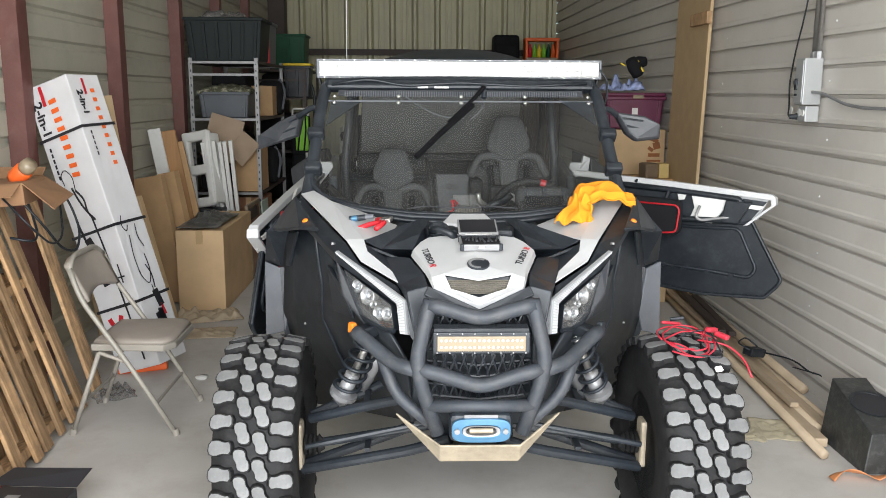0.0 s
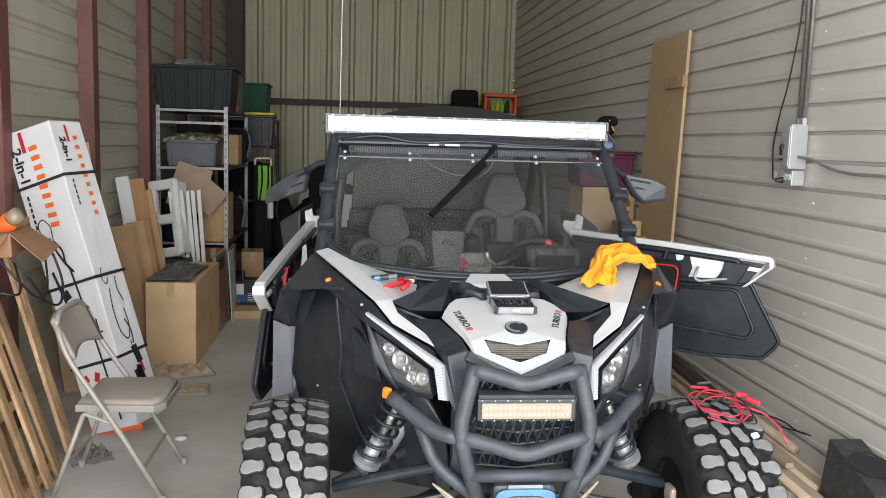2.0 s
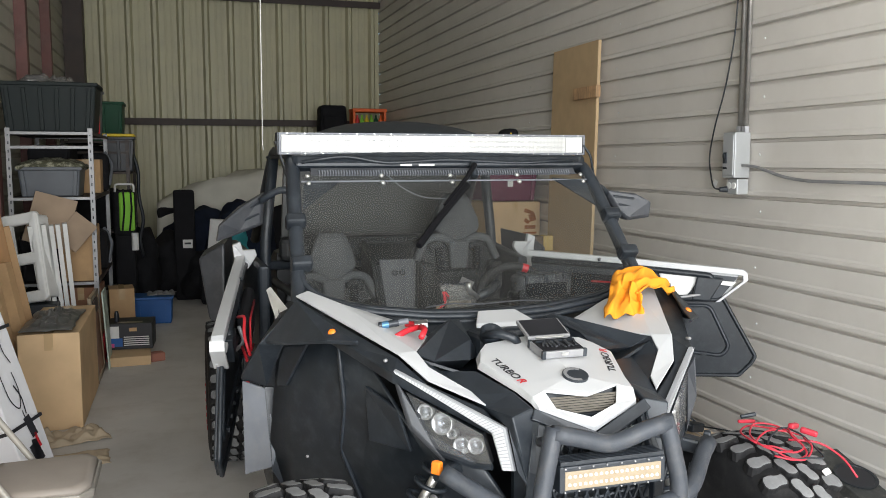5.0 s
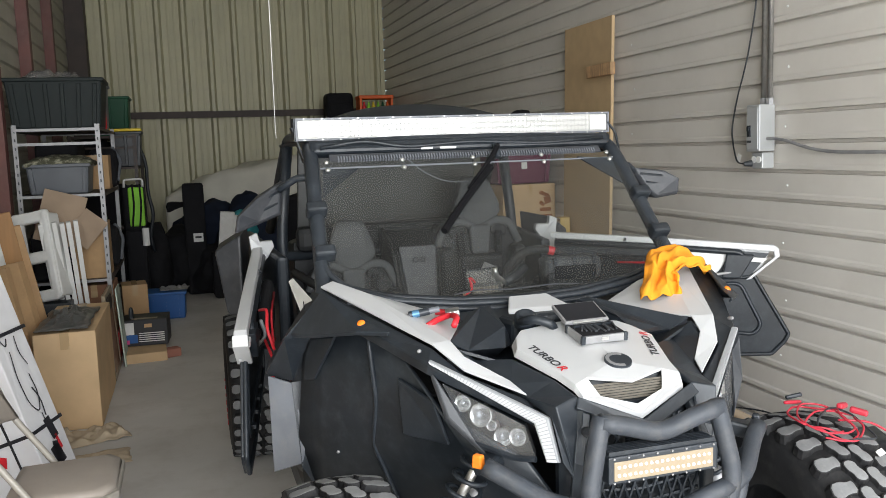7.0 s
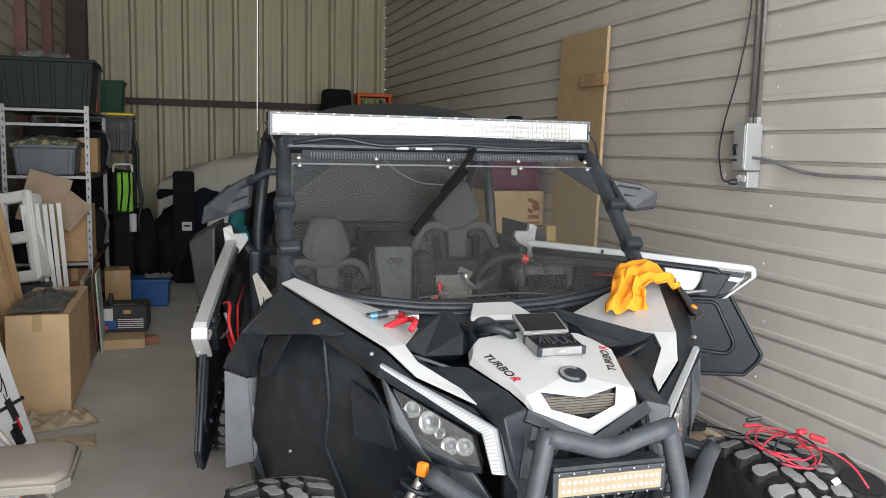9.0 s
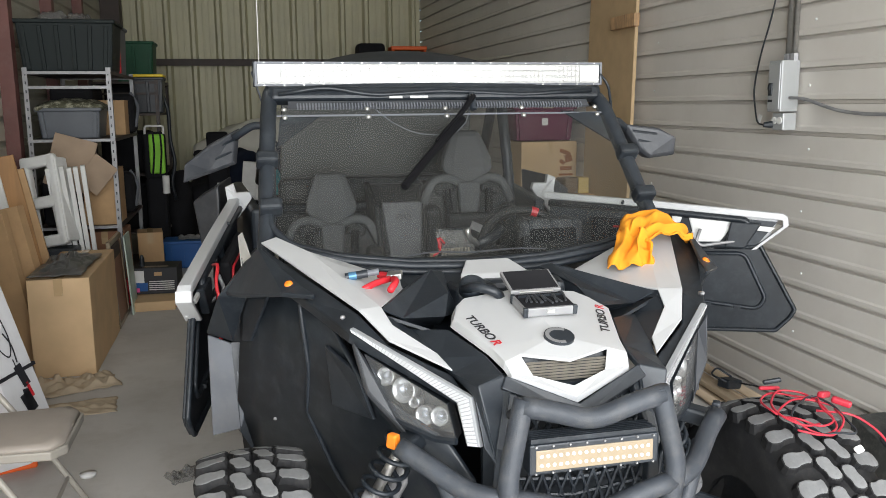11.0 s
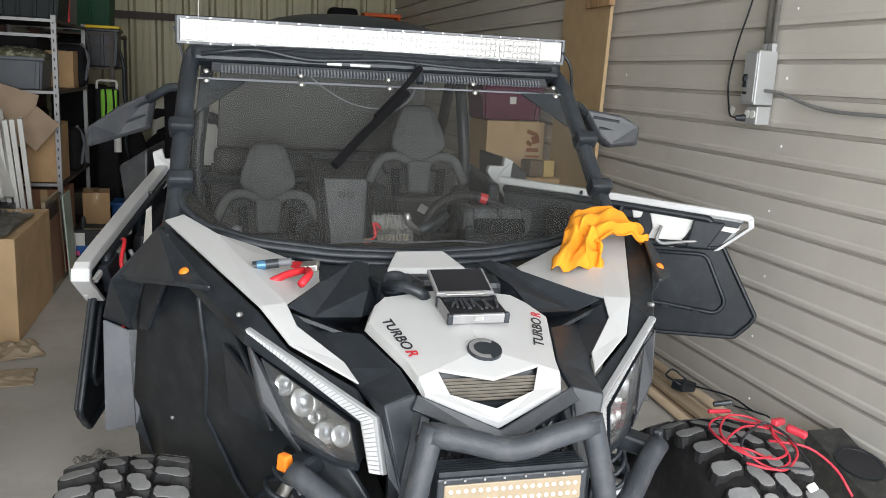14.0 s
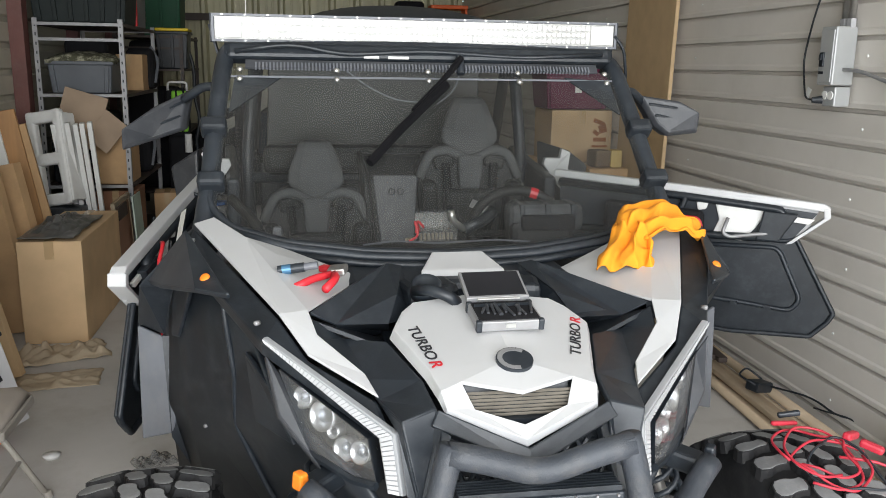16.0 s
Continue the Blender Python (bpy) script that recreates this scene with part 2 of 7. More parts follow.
def box(sx, sy, sz, at=(0, 0, 0), rot=(0, 0, 0), bm=None, taper=1.0):
    """A block of that size round the point at; taper: the top's size against the bottom's."""
    bm = bm or bmesh.new()
    m = pose(*at, *rot)
    vs = []
    for k in (-0.5, 0.5):
        f = taper if k > 0 else 1.0
        for i, j in ((-0.5, -0.5), (0.5, -0.5), (0.5, 0.5), (-0.5, 0.5)):
            vs.append(bm.verts.new(m @ Vector((i * sx * f, j * sy * f, k * sz))))
    for q in ((3, 2, 1, 0), (4, 5, 6, 7), (0, 1, 5, 4), (1, 2, 6, 5), (2, 3, 7, 6), (3, 0, 4, 7)):
        bm.faces.new([vs[i] for i in q])
    return bm


def loft(rings, bm=None, caps=True, loop=True):
    bm = bm or bmesh.new()
    rv = [[bm.verts.new(p) for p in r] for r in rings]
    n = len(rings[0])
    for a, b in zip(rv, rv[1:]):
        for i in range(n if loop else n - 1):
            j = (i + 1) % n
            bm.faces.new((a[i], a[j], b[j], b[i]))
    if caps and loop:
        bm.faces.new(list(reversed(rv[0])))
        bm.faces.new(rv[-1])
    return bm


def rounded(pts, fillet, steps=4):
    """A polyline with its inner corners rounded."""
    pts = [Vector(p) for p in pts]
    out = [pts[0]]
    for a, b, c in zip(pts, pts[1:], pts[2:]):
        d1, d2 = (a - b), (c - b)
        f = min(fillet, d1.length * 0.45, d2.length * 0.45)
        p, q = b + d1.normalized() * f, b + d2.normalized() * f
        for i in range(steps + 1):
            t = i / steps
            out.append(p * (1 - t) ** 2 + b * 2 * t * (1 - t) + q * t * t)
    return out + [pts[-1]]


def tube(pts, r, seg=10, fillet=0.0, bm=None, ends=None):
    pts = rounded(pts, fillet) if fillet else [Vector(p) for p in pts]
    rings, up = [], None
    for i, p in enumerate(pts):
        d = (pts[min(i + 1, len(pts) - 1)] - pts[max(i - 1, 0)]).normalized()
        if up is None:
            up = d.orthogonal().normalized()
        up = (up - d * up.dot(d)).normalized()
        side = d.cross(up)
        k = r if ends is None else r + (ends - r) * i / (len(pts) - 1)
        rings.append([p + (up * math.cos(a) + side * math.sin(a)) * k for a in (2 * math.pi * j / seg for j in range(seg))])
    return loft(rings, bm)


def cyl(p0, p1, r, r2=None, seg=16, bm=None):
    return tube([p0, p1], r, seg, 0, bm, r if r2 is None else r2)


def lathe(profile, seg=24, m=None, bm=None):
    """Turn (radius, height) pairs round the z axis, posed by m."""
    m = m or Matrix()
    rings = [[m @ Vector((r * math.cos(a), r * math.sin(a), h)) for a in (2 * math.pi * j / seg for j in range(seg))] for r, h in profile]
    return loft(rings, bm)


def plate(pts, t, bm=None, way=None):
    """A flat panel through the points, t thick along its normal (or along way)."""
    pts = [Vector(p) for p in pts]
    nrm = Vector()
    for a, b in zip(pts, pts[1:] + pts[:1]):
        nrm += a.cross(b)
    way = Vector(way) if way else nrm.normalized()
    return loft([pts, [p + way * t for p in pts]], bm)


def faces(verts, polys, bm=None, mirror=False):
    """Panels from a few named corners; mirror adds the other half across the middle plane."""
    bm = bm or bmesh.new()
    for s in ((1, -1) if mirror else (1,)):
        for poly in polys:
            q = [Vector((s * verts[k][0], verts[k][1], verts[k][2])) for k in poly]
            bm.faces.new([bm.verts.new(p) for p in q])
    bmesh.ops.remove_doubles(bm, verts=bm.verts, dist=0.0005)
    return bm


def sheet(fn, nu, nv, bm=None):
    bm = bm or bmesh.new()
    g = [[bm.verts.new(fn(i / nu, j / nv)) for j in range(nv + 1)] for i in range(nu + 1)]
    for i in range(nu):
        for j in range(nv):
            bm.faces.new((g[i][j], g[i + 1][j], g[i + 1][j + 1], g[i][j + 1]))
    return bm


def helix(p0, p1, r, turns, wire, seg=6):
    p0, p1 = Vector(p0), Vector(p1)
    d = (p1 - p0).normalized()
    u = d.orthogonal().normalized()
    v = d.cross(u)
    n = int(turns * 14)
    return tube([p0.lerp(p1, i / n) + (u * math.cos(a) + v * math.sin(a)) * r for i in range(n + 1) for a in [2 * math.pi * turns * i / n]], wire, seg)


def lettering(name, text, size, m, material, parent, extrude=0.0006, bold=0.0, shear=0.0):
    cu = bpy.data.curves.new(name, "FONT")
    cu.body, cu.size, cu.extrude, cu.align_x, cu.align_y, cu.offset, cu.shear = text, size, extrude, "CENTER", "CENTER", bold, shear
    tmp = new(name, cu)
    me = bpy.data.meshes.new_from_object(tmp.evaluated_get(bpy.context.evaluated_depsgraph_get()))
    bpy.data.objects.remove(tmp)
    ob = new(name, me)
    me.materials.clear()
    me.materials.append(material)
    ob.parent = parent
    ob.matrix_basis = m
    return ob


# ---- structure ----
XR, XL, YB, YF, ZC = 2.15, -2.22, 13.3, -1.0, 4.9


def structure(name, bm, material, label, category, **kw):
    return tagged(part(name, bm, material, None, "", **kw), label, category, "", "structure")


structure("ground", sheet(lambda u, v: (-300 + 600 * u, -600 * v - 1.0, -0.02), 8, 8), M_ASPH, "pale gravel ground outside the unit", "ground")
structure("floor", box(XR - XL + 0.4, YB - YF + 0.6, 0.2, ((XR + XL) / 2, (YB + YF) / 2, -0.1)), M_CONC, "dusty grey concrete slab floor", "floor")


def ribbed(length, height, pitch, profile, z0=0.0):
    """A profiled sheet: x along, y out of the wall, z up; the ribs run along x."""
    line = [(0.0, 0.0)]
    z = z0
    while z < height:
        for dz, d in profile:
            if 0 < z + dz < height:
                line.append((z + dz, d))
        z += pitch
    line.append((height, 0.0))
    front = [[(0, d, zz) for zz, d in line], [(length, d, zz) for zz, d in line]]
    bm = loft(front, caps=False, loop=False)
    return bm


RIB = [(-0.013, 0.0), (-0.010, -0.026), (0.005, -0.026), (0.009, 0.005), (0.030, 0.006), (0.040, 0.0)]
GROOVE = [(-0.03, 0.0), (-0.015, -0.02), (0.015, -0.02), (0.03, 0.0)]
STAND = [(-0.056, 0.0), (-0.024, 0.075), (0.020, 0.075), (0.052, 0.0), (0.118, 0.0), (0.130, 0.004), (0.146, 0.004), (0.158, 0.0), (0.205, 0.0), (0.217, 0.004), (0.233, 0.004), (0.245, 0.0)]


def ribbed_wall(name, length, pitch, profile, m, material, label, z0, height=ZC):
    bm = ribbed(length, height, pitch, profile, z0)
    bmesh.ops.transform(bm, matrix=m, verts=bm.verts)
    ob = structure(name, bm, material, label, "wall")
    md = ob.modifiers.new("solid", "SOLIDIFY")
    md.thickness, md.offset = 0.03, 1
    return ob


ribbed_wall("wall_east", YB - YF, 0.1515, RIB, pose(XR, YF, 0, 0, 0, 90), M_WALLR, "grey corrugated metal wall with level ribs", 0.076)
ribbed_wall("wall_west", YB - YF, 0.184, GROOVE, pose(XL, YB, 0, 0, 0, -90), M_WALLL, "olive grey corrugated metal wall behind red posts", 0.035)
bm = ribbed(ZC, XR - XL, 0.345, STAND, 0.12)
bmesh.ops.transform(bm, matrix=Matrix(((0, 0, 1, XL), (0, -1, 0, YB), (1, 0, 0, 0), (0, 0, 0, 1))), verts=bm.verts)
ob = structure("wall_north", bm, M_WALLB, "beige corrugated metal back wall with upright ribs", "wall")
structure("ceiling", box(XR - XL + 0.4, YB - YF + 0.6, 0.1, ((XR + XL) / 2, (YB + YF) / 2, ZC + 0.05)), M_ROOF, "grey metal roof lining", "ceiling")
bm = box(0.25, 0.15, 3.7, (XL + 0.1, YF, 1.85))
box(0.25, 0.15, 3.7, (XR - 0.1, YF, 1.85), bm=bm)
box(XR - XL + 0.4, 0.15, ZC - 3.7, ((XR + XL) / 2, YF, 3.7 + (ZC - 3.7) / 2), bm=bm)
structure("wall_south", bm, M_WALLR, "grey front wall with the open roll-up doorway", "wall")


def steel_post(y, depth=0.10, w=0.12, x=XL):
    """A C-shaped post of primed steel along the west wall."""
    bm = box(depth, 0.006, ZC, (x + depth / 2, y + 0.003, ZC / 2))
    box(0.006, w - 0.012, ZC, (x + depth - 0.003, y + w / 2, ZC / 2), bm=bm)
    box(depth, 0.006, ZC, (x + depth / 2, y + w - 0.003, ZC / 2), bm=bm)
    return tagged(part("steel_post", bm, M_RUST), "red-oxide primed steel wall post", "post", "posts along the wall", "structure")


for y in (0.0, 1.55, 3.08, 4.65, 6.2, 7.78, 9.35, 10.95):
    steel_post(y)
tagged(part("corner_post", box(0.24, 0.3, ZC, (XL + 0.12, YB - 0.2, ZC / 2)), M_DARKSTEEL), "dark brown steel corner post", "post", "", "structure")
for z in (2.19, 3.95):
    bm = box(XR - XL, 0.006, 0.09, ((XR + XL) / 2, YB - 0.13, z))
    box(XR - XL, 0.09, 0.008, ((XR + XL) / 2, YB - 0.09, z + 0.045), bm=bm)
    tagged(part("wall_girt", bm, M_DARKSTEEL), "dark brown steel girt across the back wall", "girt", "girts", "structure")


# ---- the side-by-side buggy: x across from its middle, y as in the hall, z up ----
CARX, CARY = 0.19, 4.0
car = thing("utility_vehicle", pose(CARX, CARY, 0), "white and black two-seat off-road buggy with its doors open", "vehicle")
SHIFT = Matrix.Translation((0, -CARY, 0))


def cp(name, bm, material, label="", parent=None, **kw):
    bmesh.ops.transform(bm, matrix=SHIFT, verts=bm.verts)
    return part(name, bm, material, parent or car, label, **kw)


LUG_Z = [(-0.52, -0.44), (-0.10, -0.52), (0.26, -0.40), (0.30, -0.10), (0.50, 0.08), (0.52, 0.44), (0.10, 0.52), (-0.26, 0.40), (-0.30, 0.10), (-0.50, -0.08)]
LUG_SIDE = [(-0.50, -0.30), (-0.18, -0.46), (0.12, -0.30), (0.50, -0.36), (0.48, 0.40), (0.20, 0.34), (-0.06, 0.50), (-0.44, 0.42)]


def lug_mesh(name, outline, w, l, h, flip):
    """One tread block standing on the carcass: x across the tyre, y round it, z outwards; a dark skirt and a pale worn top."""
    soft = [q for a, b in zip(outline, outline[1:] + outline[:1]) for q in ((a[0] * 0.75 + b[0] * 0.25, a[1] * 0.75 + b[1] * 0.25), (a[0] * 0.25 + b[0] * 0.75, a[1] * 0.25 + b[1] * 0.75))]
    base = [(flip * x * w, y * l) for x, y in soft]
    bm = loft([[(x * k, y * k, z) for x, y in base] for k, z in ((1.22, -0.012), (1.12, h * 0.45), (1.08, h * 0.9), (0.98, h), (0.90, h + 0.001))])
    bmesh.ops.recalc_face_normals(bm, faces=bm.faces)
    for f in bm.faces:
        f.material_index = 1 if f.calc_center_median().z > h * 0.96 else 0
    me = bpy.data.meshes.new(name)
    bm.to_mesh(me)
    bm.free()
    me.materials.append(M_RUBBER)
    me.materials.append(M_LUG)
    return me


LUGS_MID = [lug_mesh("tread_block", LUG_Z, 0.047, 0.066, 0.015, k) for k in (-1, -1)]
LUGS_SIDE = [lug_mesh("shoulder_block", LUG_SIDE, 0.072, 0.050, 0.015, k) for k in (1, -1)]


def wheel(name, u, y, r=0.39, w=0.27, steer=0.0, lugs=30):
    """Tyre with a crowned carcass, separate tread blocks, rim, hub and nuts; its axle runs along x."""
    e = new(name)
    e.parent = car
    e.matrix_basis = pose(u, y - CARY, r, 0, 0, steer)
    side = 1 if u > 0 else -1
    h, rc = w / 2, r - 0.016
    prof = [(0.185, -h * 0.80), (0.20, -h * 0.93), (0.27, -h * 1.0), (rc - 0.06, -h * 0.99), (rc - 0.018, -h * 0.90), (rc - 0.004, -h * 0.55), (rc, 0),
            (rc - 0.004, h * 0.55), (rc - 0.018, h * 0.90), (rc - 0.06, h * 0.99), (0.27, h), (0.20, h * 0.93), (0.185, h * 0.80)]
    turn = pose(0, 0, 0, 0, 90, 0)
    tyre = part("tyre", lathe(prof, 40, turn), M_RUBBER, e, "knobbly black off-road tyre", smooth=True)
    bm = lathe([(0.19, h * 0.8), (0.18, h * 0.5), (0.165, h * 0.15), (0.07, h * 0.25), (0.06, h * 0.42), (0.0001, h * 0.42)], 28, turn @ pose(0, 0, 0, 0 if side > 0 else 180, 0, 0))
    rim = part("rim", bm, M_BLACK2, e, "satin black rim", smooth=True)
    bm = lathe([(0.188, -h * 0.8), (0.178, -h * 0.5), (0.17, h * 0.1)], 28, turn @ pose(0, 0, 0, 0 if side > 0 else 180, 0, 0))
    part("inner_barrel", bm, M_BLACK, rim)
    for i in range(4):
        a = radians(45 + 90 * i)
        part("lug_nut", cyl((side * h * 0.2, 0.05 * math.cos(a), 0.05 * math.sin(a)), (side * h * 0.42, 0.05 * math.cos(a), 0.05 * math.sin(a)), 0.009, seg=6), M_STEEL, rim)
    for i in range(lugs):
        for k, (x, off, kind) in enumerate(((-0.026, 0.0, LUGS_MID[0]), (0.030, 0.38, LUGS_MID[1]), (-0.093, 0.55, LUGS_SIDE[0]), (0.093, 0.85, LUGS_SIDE[1]))):
            a = 2 * math.pi * (i + off) / lugs
            tilt = math.degrees(0.20 if k > 1 else 0.04) * (1 if x > 0 else -1)
            base = rc - (0.008 if k > 1 else 0.002)
            m = Matrix.Rotation(a, 4, "X") @ Matrix.Translation((x * w / 0.27, 0, base)) @ pose(0, 0, 0, 0, tilt, 0)
            ob = new("tread_block" if k < 2 else "shoulder_block", kind)
            ob.parent = tyre
            ob.matrix_basis = m
    return e, tyre


w_fl, _ = wheel("front_wheel", -0.70, 2.735, steer=1, w=0.262)
w_fr, _ = wheel("front_wheel", 0.705, 2.735, steer=1, w=0.262)
w_rl, t_rl = wheel("rear_wheel", -0.735, 5.25, w=0.30)
w_rr, _ = wheel("rear_wheel", 0.735, 5.25, w=0.30)
for i in range(7):
    a = radians(-62 + 9 * i)
    part("sidewall_mark", box(0.003, 0.022, 0.014 + 0.006 * (i % 2), (-0.151, 0.28 * math.cos(a), 0.28 * math.sin(a)), (math.degrees(a), 0, 0)), M_RED, t_rl, "red raised sidewall mark")

# hood
HV = dict(A=(0, 2.87, 1.120), B=(0.150, 2.868, 1.103), B2=(0.178, 2.835, 1.093), C=(0.204, 2.765, 1.078), K=(0, 2.60, 1.066), L=(0.156, 2.60, 1.048), D=(0.145, 2.535, 1.034), G=(0.105, 2.552, 1.043),
          H=(0, 2.513, 1.034), I=(0.085, 2.518, 1.003), J=(0, 2.490, 0.982), E=(0.138, 2.508, 1.012), F=(0, 2.470, 0.962),
          Bs=(0.160, 2.88, 1.07), B3=(0.190, 2.842, 1.066), Cs=(0.212, 2.768, 1.056), Ls=(0.164, 2.60, 1.030), Ds=(0.150, 2.535, 1.016), Es=(0.140, 2.508, 0.998), Fs=(0, 2.470, 0.948))
hood = cp("hood", faces(HV, ("ABLK", ("B", "B2", "C", "L"), "KLDG", "KGH", "GDEI", "IEFJ", ("B", "Bs", "B3", "B2"), ("B2", "B3", "Cs", "C"), ("C", "Cs", "Ls", "L"), ("L", "Ls", "Ds", "D"), ("D", "Ds", "Es", "E"), ("E", "Es", "Fs", "F")), mirror=True),
          M_WHITE, "white plastic hood panel with a chevron vent", solid=0.008, bevel=0.005, seg=3)
# black lip that carries the hood's front edge
RV = dict(a=(0.156, 2.505, 1.010), b=(0, 2.462, 0.948), c=(0, 2.448, 0.926), d=(0.166, 2.490, 0.995), e=(0, 2.50, 0.905), f=(0.166, 2.53, 0.975))
cp("hood_lip", faces(RV, ("abcd", "dcef"), mirror=True), M_BLACK2, "black lip below the hood", solid=0.01, bevel=0.004)
bm = bmesh.new()
for i in range(7):
    z = 0.984 + i * 0.0062
    box(0.21 - 0.006 * abs(i - 6), 0.004, 0.0035, (0, 2.533 + 0.35 * (z - 0.985), z), (30, 0, 0), bm=bm)
tagged(cp("vent_grille", bm, M_FIN, "grey radiator fins behind the vent"), kind="stuff")
cp("vent_well", box(0.20, 0.01, 0.07, (0, 2.556, 0.995), (-20, 0, 0)), M_BLACK)
em = pose(0.004, 2.594 - CARY, 1.0655, 17, 0, 0) @ Matrix.Diagonal((1.18, 1.18, 0.55, 1))
part("badge", lathe([(0.0001, -0.010), (0.030, -0.010), (0.030, 0.004), (0.0001, 0.005)], 28, em), M_BLACK2, car, "round black and silver badge")
bm = bmesh.new()
for i in range(9):
    a = radians(60 + 26 * i)
    box(0.011, 0.008, 0.002, (0.0235 * math.cos(a), 0.0235 * math.sin(a), 0.0055), (0, 0, math.degrees(a) + 90), bm=bm)
bmesh.ops.transform(bm, matrix=em, verts=bm.verts)
part("badge_ring", bm, M_GALV, car, "silver ring segments")
for s in (-1, 1):
    if s < 0:
        m = pose(-0.153, 2.684 - CARY, 1.0672, 11.3, -6.2, 0) @ pose(0, 0, 0, 0, 0, -81)
    else:
        m = pose(0.160, 2.704 - CARY, 1.0704, 11.3, 6.2, 0) @ pose(0, 0, 0, 0, 0, 74)
    m = m @ Matrix.Diagonal((0.90, 0.68, 1, 1))
    lettering("decal", "TURBO", 0.046, m @ Matrix.Translation((-0.018, 0, 0)), M_BLACKINK, car, 0.0004, 0.0004, 0.1)
    lettering("decal", "R", 0.046, m @ Matrix.Translation((0.076, -0.001, 0.0003)), M_RED, car, 0.0004, 0.0004, 0.2)

# fenders and nose, both sides
FV = dict(a=(0.645, 3.285, 1.205), b=(0.600, 3.325, 1.213), b2=(0.515, 3.19, 1.188), b3=(0.44, 3.12, 1.158), c=(0.42, 3.215, 1.150), d=(0.235, 3.135, 1.092), e=(0.372, 2.825, 1.105), e2=(0.356, 2.756, 1.076), f0=(0.270, 2.655, 1.028), f=(0.250, 2.590, 1.007), g=(0.430, 2.80, 1.108), g2=(0.375, 2.700, 1.055),
          h=(0.665, 3.15, 1.185), i=(0.545, 2.90, 1.125), j=(0.462, 2.732, 1.081), k=(0.230, 2.510, 0.968), l=(0.220, 2.472, 0.868),
          m=(0.457, 2.727, 1.071), n=(0.256, 2.538, 0.949), o=(0.245, 2.492, 0.866), r=(0.225, 2.88, 1.045), s=(0.24, 3.10, 1.04))
for s in (-1, 1):
    S = {k: (s * v[0], v[1], v[2]) for k, v in FV.items()}
    cp("fender_panel", faces(S, (("a", "b", "b2", "g"), ("b2", "b3", "e", "g"), ("g", "e", "e2", "g2"), ("g2", "e2", "f0", "f"), ("b2", "c", "b3"), ("b3", "c", "d", "e"))), M_WHITE, "white painted fender panel", solid=0.006, bevel=0.002, seg=3)
    S2 = {k: (v[0], v[1] + 0.002, v[2] - 0.012) for k, v in S.items()}
    cp("fender_trim", faces(S2, ("ahig", "gij", ("g", "j", "k", "g2"), ("g2", "k", "f"))), M_BLACK, "dusty black fender edge", solid=0.03, bevel=0.006)
    NV = dict(e=S2["e"], e2=S2["e2"], f0=S2["f0"], f=S2["f"], k=(s * 0.224, 2.506, 0.968), X=(s * 0.222, 2.484, 1.002), Y=(s * 0.158, 2.502, 1.016), L=(s * 0.168, 2.60, 1.030), C=(s * 0.216, 2.768, 1.052),
              r=(s * 0.30, 2.815, 1.045), l=(s * 0.214, 2.466, 0.868), q=(s * 0.182, 2.452, 0.815), Z=(s * 0.150, 2.478, 0.990), W=(s * 0.168, 2.470, 0.815))
    cp("nose_side", faces(NV, (("e", "e2", "r"), ("e2", "f0", "L", "C", "r"), ("f0", "f", "X", "Y", "L"), ("f", "k", "X"), ("k", "l", "q", "X"), ("X", "q", "W", "Z", "Y"))), M_BLACK2, "black nose cheek beside the hood", solid=0.016, bevel=0.004)
    drl = cp("running_light", faces(S, ("jkn", "jnm", "klon")), M_DRLB, "clear L-shaped running light strip", solid=0.015, bevel=0.002)
    for e0, e1, o0, o1, cnt in (("j", "k", "m", "n", 34), ("k", "l", "n", "o", 12)):
        A, B, C, D = (Vector(S[q_]) for q_ in (e0, e1, o0, o1))
        nn = (B - A).cross(C - A if e0 == "k" else D - A).normalized()
        nn = nn if nn.y < 0 else -nn
        for i in range(cnt):
            t0, t1 = (i + 0.10) / cnt, (i + 0.86) / cnt
            quad = [A.lerp(B, t).lerp(C.lerp(D, t), f) + nn * 0.0015 for t, f in ((t0, 0.15), (t1, 0.15), (t1, 0.85), (t0, 0.85))]
            part("led_segment", plate([q_ + SHIFT.translation for q_ in quad], 0.0012, way=nn), M_DRL, drl)
    # headlight
    HL = [(0.432, 2.715, 1.022), (0.274, 2.552, 0.942), (0.262, 2.515, 0.868), (0.300, 2.556, 0.862), (0.374, 2.632, 0.882)]
    HL = [Vector((s * x, y, z)) for x, y, z in HL]
    mid = sum(HL, Vector()) / 5
    bowl = [mid + (p - mid) * 0.94 + Vector((-s * 0.03, 0.055, -0.01)) for p in HL]
    lamp = cp("headlight", loft([HL, bowl], caps=False), M_BLACK2, "headlamp with round projector lenses")
    part("bowl", plate([p + SHIFT.translation for p in bowl], 0.004), M_BOWL, lamp)
    pane = part("lens", plate([p + SHIFT.translation for p in HL], 0.003), M_HAZE, lamp, "clear lamp cover")
    pane.visible_shadow = False
    nrm = Vector((s * 0.66, -0.73, 0.18)).normalized()
    turn = nrm.to_track_quat("Z", "Y").to_matrix().to_4x4()
    for (x, y, z), r in (((0.350, 2.653, 0.948), 0.027), ((0.312, 2.602, 0.902), 0.021), ((0.284, 2.572, 0.908), 0.020), ((0.385, 2.690, 0.972), 0.020), ((0.330, 2.63, 0.925), 0.012)):
        m = SHIFT @ Matrix.Translation((s * x, y, z)) @ turn
        part("reflector", lathe([(r * 0.5, -0.02), (r * 0.8, -0.008), (r, 0.006), (r * 1.12, 0.006), (r * 1.12, -0.02)], 18, m), M_CHROME, lamp, "chrome reflector bowl", smooth=True)
